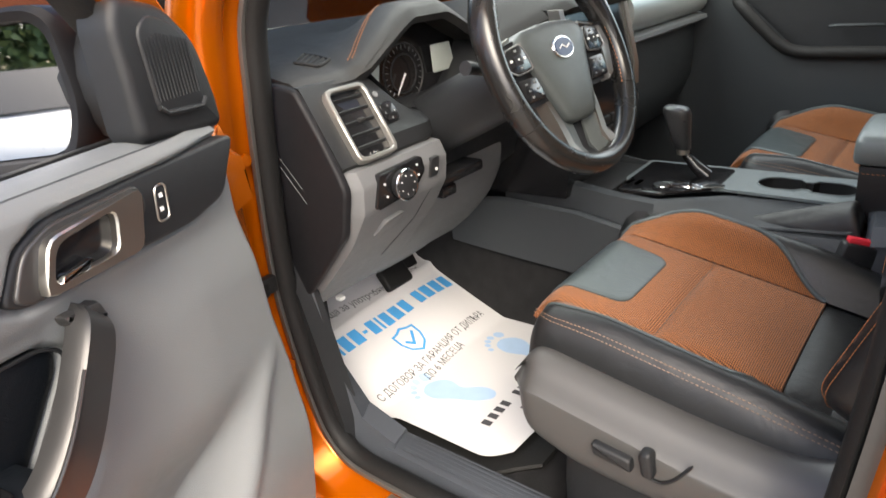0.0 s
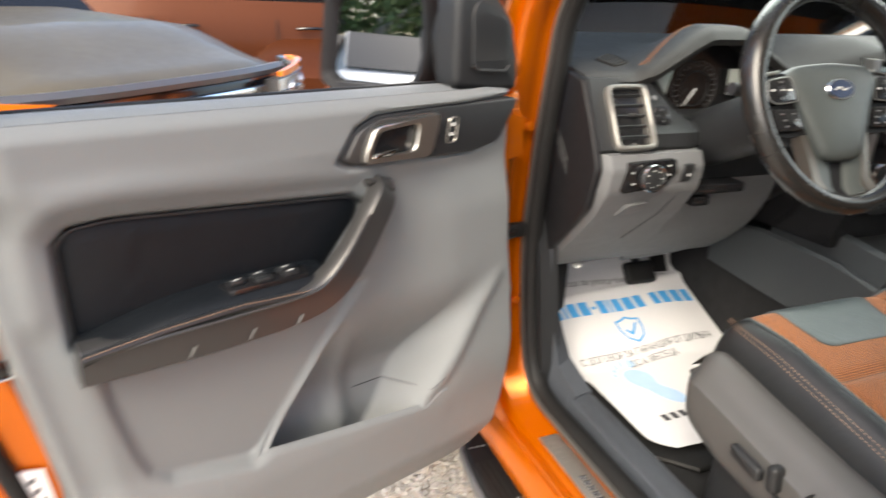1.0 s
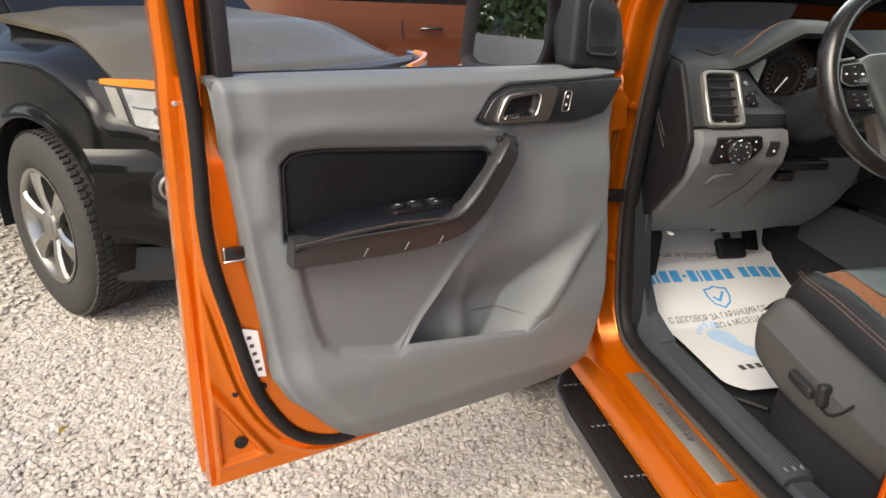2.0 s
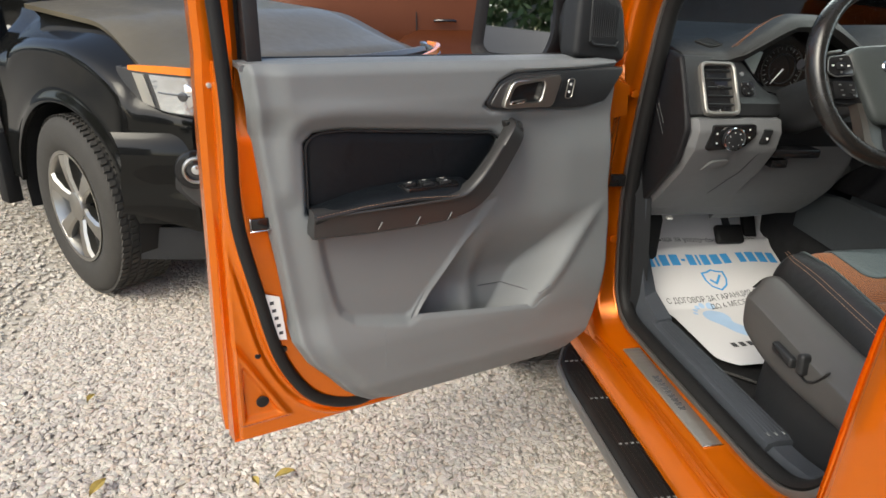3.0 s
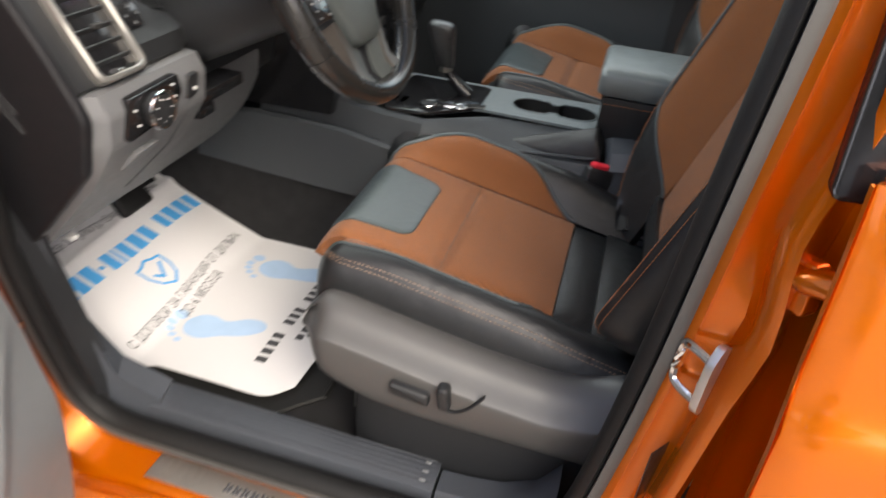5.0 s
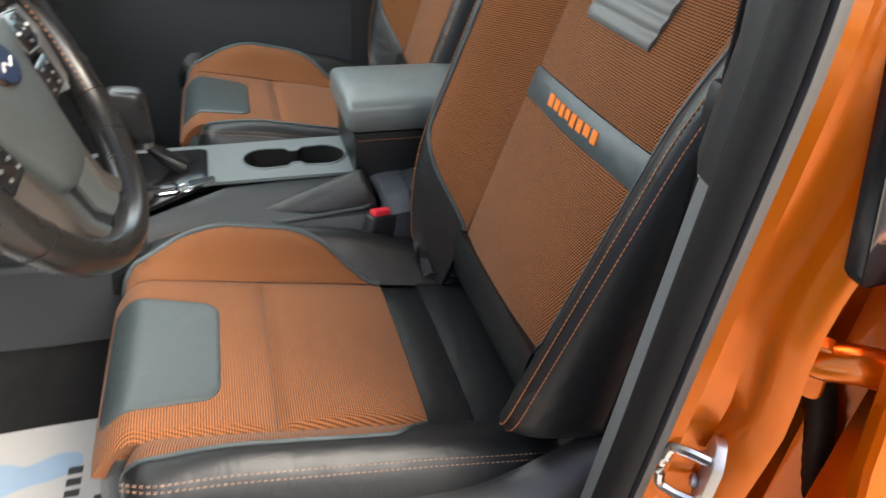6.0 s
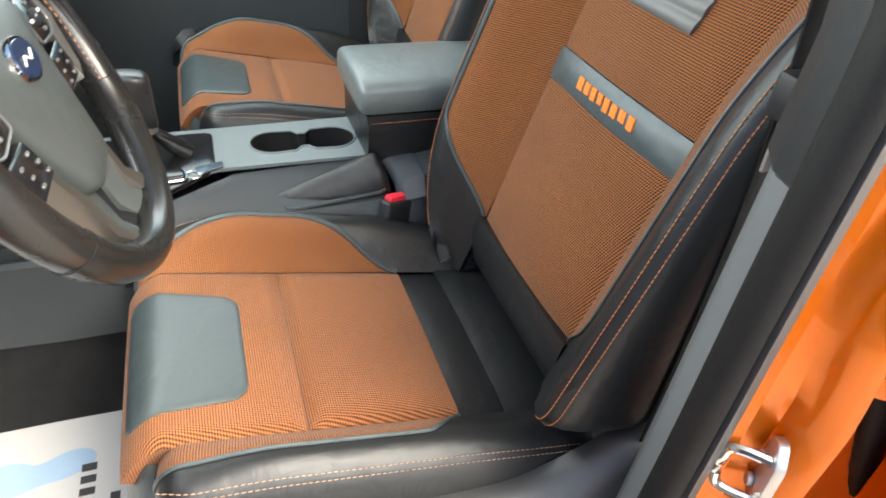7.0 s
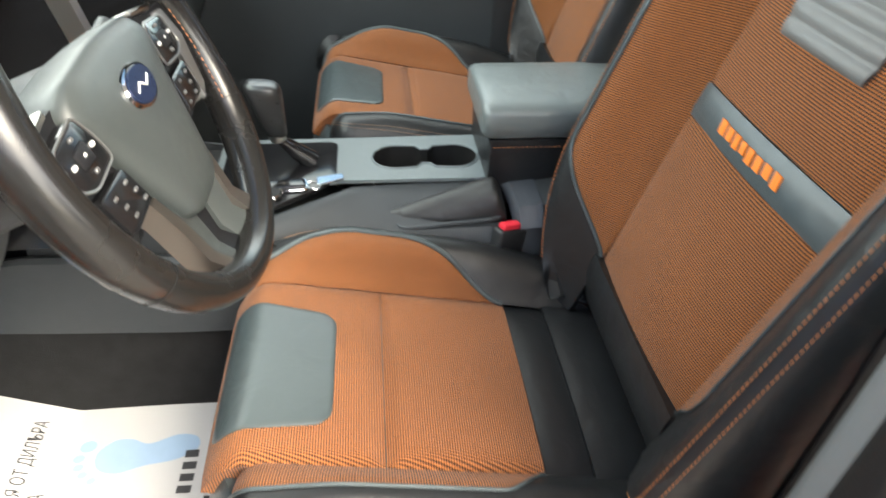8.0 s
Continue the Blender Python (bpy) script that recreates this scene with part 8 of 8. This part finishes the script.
def b_bumper(u, v):
    y = -0.93 + 1.86 * u
    e = abs(2 * u - 1)
    x = 0.09 - 0.62 * max(0, e - 0.62) ** 1.5 * 2.1 - 0.05 * abs(2 * v - 1) ** 3
    z = 0.36 + 0.10 * step(0.70, 1.0, e) * (1 - v) + 0.42 * v
    x -= 0.03 * math.exp(-((z - 0.58) / 0.07) ** 2)
    return (x, y, z)


part("front_bumper", skin(b_bumper, 50, 24, 0.03, 0.003, flip=1), BLACKPAINT, bt, "black front bumper", True)
rings = []
for k in range(33):
    y = -0.80 + 1.60 * k / 32
    q = math.sqrt(max(0.0, 1 - max(0.0, (abs(y) - 0.72) / 0.08) ** 2))
    x = 0.104 - 0.62 * max(0, abs(y) / 0.93 - 0.62) ** 1.5 * 2.1
    rings.append([(x + a, y, 0.60 + b * (0.25 + 0.75 * q)) for a, b in ((-0.05, 0.125), (-0.004, 0.130), (0.008, 0.110), (-0.012, 0.0), (0.0, -0.110), (-0.05, -0.125))])
bm = loft(rings)
part("bumper_trim", bm, GUNMETAL, bt, "grey bumper insert", True)
bm = skin(lambda u, v: (0.02 - 0.62 * max(0, abs(2 * u - 1) - 0.6) ** 1.5 * 2, -0.86 + 1.72 * u, 0.24 + 0.14 * v), 30, 6, 0.03, 0.003, flip=1)
part("lower_valance", bm, DARK, bt, "", True)
for s in (-1, 1):
    def b_fender(u, v, s=s):
        x = -0.02 - 1.22 * u
        xx = x + 0.665
        arch = 0.428 ** 2 - xx ** 2
        low = 0.40 + math.sqrt(arch) if arch > 0 else 0.42
        z = low + (0.985 + 0.11 * step(0, 0.5, u) + 0.055 * u - low) * v
        flare = 0.016 * math.exp(-((math.hypot(xx, z - 0.39) - 0.435) / 0.035) ** 2) + 0.012 * step(0.66, 0.46, math.hypot(xx, z - 0.39))
        return (x, s * (0.88 + flare - 0.12 * step(0.22, 0, u) - 0.17 * step(0.62, 1.0, v) ** 2), z)

    part("fender", skin(b_fender, 60, 24, 0.02, 0.002, flip=s), BLACKPAINT, bt, "black flared fender", True)
    c = BM @ Vector((-0.665, s * 0.785, 0.388))
    ax = BM.to_3x3() @ Vector((0, s, 0))
    wheel_under(bt, c, BM.to_3x3() @ Vector((-0.10, s, 0)))
    wheel_under(bt, BM @ Vector((-3.84, s * 0.80, 0.388)), ax)
    bm = rbox(-1.22, -0.10, s * 0.40 if s > 0 else -0.78, 0.78 if s > 0 else s * 0.40, 0.86, 0.92, 0.02)
    part("wheel_housing", bm, RUBBER, bt, "", True)
    bm = loft([[(x, s * 0.88, z0), (x, s * 0.90, 0.75), (x, s * 0.885, 1.10), (x, s * 0.80, 1.15), (x, s * 0.75, z0)] for x, z0 in ((-1.22, 0.42), (-2.5, 0.42), (-3.5, 0.5), (-4.6, 0.55))])
    part("body_side", bm, BLACKPAINT, bt, "", True)
    bm = rbox(-0.06 - 1.25, -1.23, s * 0.86 if s > 0 else -0.93, 0.93 if s > 0 else s * 0.86, 0.28, 0.62, 0.01)
    part("mud_flap", bm, RUBBER, bt, "", True)
bm = loft([[(x, -w, z), (x, -w * 0.93, z + 0.03), (x, w * 0.93, z + 0.03), (x, w, z), (x, w, 1.05), (x, -w, 1.05)] for x, w, z in ((-1.15, 0.70, 1.12), (-1.75, 0.62, 1.68), (-2.0, 0.62, 1.76), (-3.0, 0.62, 1.76), (-3.25, 0.66, 1.15))])
part("cab", bm, BLACKPAINT, bt, "", True)
bm = skin(lambda u, v: (-1.13 - 0.62 * v, -0.66 + 1.32 * u + (0.5 - u) * 0.12 * v, 1.165 + 0.53 * v), 6, 6, 0.01, flip=1)
part("windscreen", bm, GLOSSBLACK, bt, "", True)

# ---- copper SUV behind it, side on ----
cs_th = thing("copper_suv", pose(-0.9, 5.3, 0, 0, 0, -8), "dark copper-orange estate car parked behind", "car")
bm = loft([[(x, 0.0, 0.30), (x, -0.02, 0.62), (x, -0.03, 0.85), (x, 0.02, z1), (x, 0.16, z2), (x, 1.5, z2), (x, 1.7, 0.30)] for x, z1, z2 in ((-2.4, 0.95, 1.02), (-1.5, 1.02, 1.05), (-1.3, 1.05, 1.30), (-0.5, 1.08, 1.62), (1.6, 1.08, 1.62), (2.2, 1.05, 1.15), (2.4, 0.95, 1.0))])
part("body", bm, BROWNPAINT, cs_th, "", True)
for x in (-0.55, 0.45):
    bm = tube([(x, -0.045, 0.98), (x + 0.03, -0.065, 0.985), (x + 0.17, -0.065, 0.99), (x + 0.20, -0.045, 0.985)], 0.013, 8)
    part("door_handle", bm, GLOSSBLACK, cs_th, "dark door handle", True)
for x in (-0.72, 0.28, 1.25):
    bm = tube([(x, -0.032, 0.35), (x + 0.02, -0.040, 0.70), (x, -0.020, 1.05)], 0.006, 6)
    part("door_seam", bm, RUBBER, cs_th, "", True)
bm = rbox(-0.9, 1.5, 0.05, 0.09, 1.10, 1.45, 0.02)
part("side_glass", bm, GLOSSBLACK, cs_th, "", True)
for x in (-1.5, 1.45):
    bm = disc((x, -0.04, 0.34), (0, -1, 0), 0.34, 0.22, 36, 0.03)
    part("tyre", bm, TYRE, cs_th, "", True)
    bm = disc((x, -0.052, 0.34), (0, -1, 0), 0.23, 0.02, 36, 0.006)
    part("wheel_trim", bm, SILVER, cs_th, "", True)


# ---- cars and building farther off ----
def far_car(name, m, paint_m, label):
    th = thing(name, m, label, "car", "parked cars")
    bm = loft([[(-w, y, 0.28), (-w - 0.02, y, 0.6), (-w, y, zb), (-w * 0.86, y, zr), (w * 0.86, y, zr), (w, y, zb), (w + 0.02, y, 0.6), (w, y, 0.28)] for y, w, zb, zr in ((2.15, 0.74, 0.62, 0.66), (1.95, 0.84, 0.78, 0.82), (0.95, 0.88, 0.92, 0.98), (0.90, 0.88, 0.94, 1.0), (0.25, 0.88, 0.95, 1.42), (-1.2, 0.88, 0.96, 1.45), (-1.9, 0.86, 0.96, 1.08), (-2.15, 0.80, 0.70, 0.9))])
    part("body", bm, paint_m, th, "", True)
    bm = skin(lambda u, v: (-0.74 + 1.48 * u, 0.93 - 0.62 * v, 1.015 + 0.40 * v), 6, 6, 0.01, flip=1)
    part("windscreen", bm, GLOSSBLACK, th, "", True)
    for s in (-1, 1):
        bm = skin(lambda u, v: (s * (0.895 - 0.11 * v), 0.55 - 2.0 * u, 1.0 + 0.36 * v), 4, 4, 0.02, flip=s)
        part("side_glass", bm, GLOSSBLACK, th, "", True)
        bm = slab(rounded([(0.45, 0.62), (0.72, 0.66), (0.76, 0.76), (0.50, 0.72)], 0.03), lambda a, b, d: Vector((s * a, 2.11 - 0.3 * max(0, a - 0.5) + d, b)), -0.04, 0.03, 0.006)
        part("headlight", bm, LAMPCHROME, th, "", True)
        for y in (1.35, -1.3):
            bm = disc((s * 0.90, y, 0.32), (s, 0, 0), 0.32, 0.22, 32, 0.03)
            part("tyre", bm, TYRE, th, "", True)
            bm = disc((s * 0.908, y, 0.32), (s, 0, 0), 0.21, 0.02, 32, 0.006)
            part("wheel_trim", bm, SILVER, th, "", True)
    return th


far_car("white_car", pose(-8.6, -1.2, 0, 0, 0, -82), WHITEPAINT, "white saloon parked across the gravel yard")
far_car("dark_car", pose(-12.2, -0.6, 0, 0, 0, -95), BLACKPAINT, "dark saloon parked across the gravel yard")
far_car("white_car", pose(3.6, 5.2, 0, 0, 0, 170), WHITEPAINT, "white car seen through the windscreen")
far_car("orange_car", pose(0.6, 6.4, 0, 0, 0, 160), BROWNPAINT, "orange car seen through the windscreen")

# office wall with a blue sign, behind the camera
wall = thing("office_building", pose(-16, -15, 0, 0, 0, 35), "pale rendered sales office with a blue sign board", "building")
bm = rbox(-7, 7, -4.0, 0, 0, 4.2, 0.05)
part("wall", bm, CONCRETE, wall, "", True)
bm = rbox(-3.2, 3.2, 0.0, 0.12, 2.7, 3.7, 0.02)
sg = part("sign_board", bm, BLUESIGN, wall, "blue sign board with white bars", True)
for k in range(9):
    bm = rbox(-2.8 + k * 0.63, -2.4 + k * 0.63, 0.12, 0.15, 2.95, 3.45, 0.01)
    part("letter_bar", bm, LABELWHITE, sg, "", True)
for x in (-5.2, -1.7, 1.7, 5.2):
    bm = rbox(x - 0.8, x + 0.8, -0.04, 0.03, 0.9, 2.3, 0.01)
    wn = part("window", bm, GLOSSBLACK, wall, "", True)
    for a, b, c, d in ((-0.85, 0.85, 0.84, 0.90), (-0.85, 0.85, 2.3, 2.36), (-0.86, -0.80, 0.84, 2.36), (0.80, 0.86, 0.84, 2.36)):
        part("window_frame", rbox(x + a, x + b, 0.0, 0.06, c, d, 0.008), LABELWHITE, wn, "", True)


def tree(name, x, y, h, seed):
    rnd = random.Random(seed)
    th = thing(name, pose(x, y, 0), "leafy green tree at the edge of the yard", "tree", "yard trees")
    bm = tube([(0, 0, -0.02), (0.05, 0.02, h * 0.3), (-0.04, 0.05, h * 0.65)], [0.22, 0.16, 0.09], 10)
    for k in range(6):
        a = k * 1.05 + rnd.random()
        tube([(0, 0.02, h * (0.3 + 0.05 * k)), (0.5 * math.cos(a), 0.5 * math.sin(a), h * (0.42 + 0.05 * k)), (1.2 * math.cos(a), 1.2 * math.sin(a), h * (0.55 + 0.05 * k))], [0.07, 0.05, 0.02], 6, bm=bm)
    part("trunk", bm, GROUNDM, th, "", True)
    V, F = [], []
    for k in range(2600):
        a, r = rnd.uniform(0, 6.28), rnd.random() ** 0.5
        zz = rnd.uniform(-1, 1)
        lob = 1 + 0.35 * noise.noise(Vector((math.cos(a) * 1.7 + seed, math.sin(a) * 1.7, zz * 2)))
        rr = 1.9 * lob * math.sqrt(max(0, 1 - zz * zz)) * (0.35 + 0.65 * r)
        c = Vector((rr * math.cos(a), rr * math.sin(a), h * 0.68 + zz * h * 0.32 * lob))
        d = Vector((rnd.gauss(0, 1), rnd.gauss(0, 1), rnd.gauss(0, 1))).normalized()
        e = d.cross(Vector((rnd.gauss(0, 1), rnd.gauss(0, 1), 0.3))).normalized()
        s = rnd.uniform(0.08, 0.17)
        i = len(V)
        V += [c - d * s, c + e * s * 0.5, c + d * s, c - e * s * 0.5]
        F.append((i, i + 1, i + 2, i + 3))
    me = bpy.data.meshes.new("crown")
    me.from_pydata([tuple(v) for v in V], [], F)
    me.materials.append(FOLIAGE)
    ob = new("crown", me)
    ob.parent = th
    return th


for k, (x, y, h) in enumerate(((-16, -3.2, 5), (-16.5, -0.5, 5.5), (-16, 2.2, 5), (-16, -5.8, 6), (-15, -2.0, 3), (-15.3, 0.8, 3), (-15, -4.5, 3.2), (-20, 6, 5), (-13, 20, 6), (-3, 24, 6), (6, 24, 5.5), (19, 18, 6), (24, 2, 5))):
    tree("tree", x, y, h, k + 3)
# blue canopy posts across the yard
for x, y in ((0.50, 6.05), (2.55, 9.0)):
    post = thing("canopy_post", pose(x, y, 0), "sky-blue painted steel canopy post", "post", "canopy posts")
    part("post_shaft", rbox(x - 0.055, x + 0.055, y - 0.055, y + 0.055, 0.0, 3.4, 0.01), SKYBLUE, post)
    part("post_foot", rbox(x - 0.12, x + 0.12, y - 0.12, y + 0.12, -0.012, 0.02, 0.004), STEEL, post)
# low fence wall round the yard
bm = bmesh.new()
for a, b in (((-30, 30), (28, 30)), ((28, 30), (28, -26)), ((-30, 30), (-30, -2))):
    d = (Vector((*b, 0)) - Vector((*a, 0)))
    n = d.normalized().cross(Vector((0, 0, 1))) * 0.12
    A, B = Vector((*a, 0)), Vector((*b, 0))
    loft([[A - n, A + n, A + n + Vector((0, 0, 2.0)), A - n + Vector((0, 0, 2.0))], [B - n, B + n, B + n + Vector((0, 0, 2.0)), B - n + Vector((0, 0, 2.0))]], bm=bm)
setting("yard_wall", bm, CONCRETE, "pale rendered wall round the yard", "wall")


# fallen leaves
for x, y, a, s in ((-1.66, 0.36, 20, 0.030), (-2.16, 0.37, 70, 0.035), (-1.74, 0.34, 120, 0.020), (-2.75, 0.95, 30, 0.03), (-2.30, 0.80, 75, 0.022)):
    bm = bmesh.new()
    for k in range(8):
        t = k / 7
        w = s * 0.45 * math.sin(math.pi * t) + 0.0005
        for side in (-1, 0, 1):
            bm.verts.new((s * (2 * t - 1), side * w, 0.022 + 0.006 * abs(side) + 0.008 * math.sin(3 * t)))
    bm.verts.ensure_lookup_table()
    for k in range(7):
        for j in range(2):
            i = 3 * k + j
            bm.faces.new((bm.verts[i], bm.verts[i + 1], bm.verts[i + 4], bm.verts[i + 3]))
    bm.transform(pose(x, y, 0, 0, 0, a))
    ob = part("fallen_leaf", bm, LEAF)
    tagged(ob, "small dry yellow leaf on the gravel", "leaf", "fallen leaves")


# loose gravel near the doors, as real stones
def gravel():
    rng = np.random.default_rng(5)
    ico = bmesh.new()
    bmesh.ops.create_icosphere(ico, subdivisions=1, radius=1)
    base = np.array([v.co[:] for v in ico.verts])
    tri = np.array([[v.index for v in f.verts] for f in ico.faces])
    ico.free()
    zones = ((-2.7, -0.45, 0.0, 2.2, 84000, 0.0080), (-4.2, -0.45, 0.8, 4.0, 32000, 0.0096))
    Vs, Fs, off = [], [], 0
    for x0, x1, y0, y1, n, size in zones:
        p = np.stack([rng.uniform(x0, x1, n), rng.uniform(y0, y1, n)], 1)
        s = size * (0.45 + 1.1 * rng.random(n) ** 1.6)
        squash = np.stack([rng.uniform(0.8, 1.5, n), rng.uniform(0.7, 1.1, n), rng.uniform(0.32, 0.62, n)], 1)
        a = rng.uniform(0, 2 * np.pi, n)
        v = base[None] * (1 + 0.26 * rng.standard_normal((n, len(base), 1)).clip(-1.6, 1.6)) * squash[:, None] * s[:, None, None]
        c, d = np.cos(a)[:, None], np.sin(a)[:, None]
        x = v[..., 0] * c - v[..., 1] * d + p[:, :1]
        y = v[..., 0] * d + v[..., 1] * c + p[:, 1:]
        z = v[..., 2] + (s * 0.22 - 0.006 + rng.uniform(0, 0.006, n))[:, None]
        Vs.append(np.stack([x, y, z], -1).reshape(-1, 3))
        Fs.append((tri[None] + (np.arange(n) * len(base))[:, None, None]).reshape(-1, 3) + off)
        off += n * len(base)
    V, F = np.concatenate(Vs), np.concatenate(Fs)
    me = bpy.data.meshes.new("gravel")
    me.vertices.add(len(V))
    me.vertices.foreach_set("co", V.ravel())
    me.loops.add(F.size)
    me.loops.foreach_set("vertex_index", F.ravel().astype(np.int32))
    me.polygons.add(len(F))
    me.polygons.foreach_set("loop_start", (np.arange(len(F)) * 3).astype(np.int32))
    me.update(calc_edges=True)
    me.validate()
    me.shade_flat()
    me.materials.append(GRAVEL)
    ob = new("gravel", me)
    return tagged(ob, "loose pale beige and grey crushed stone", "gravel", "", "stuff")


gravel()
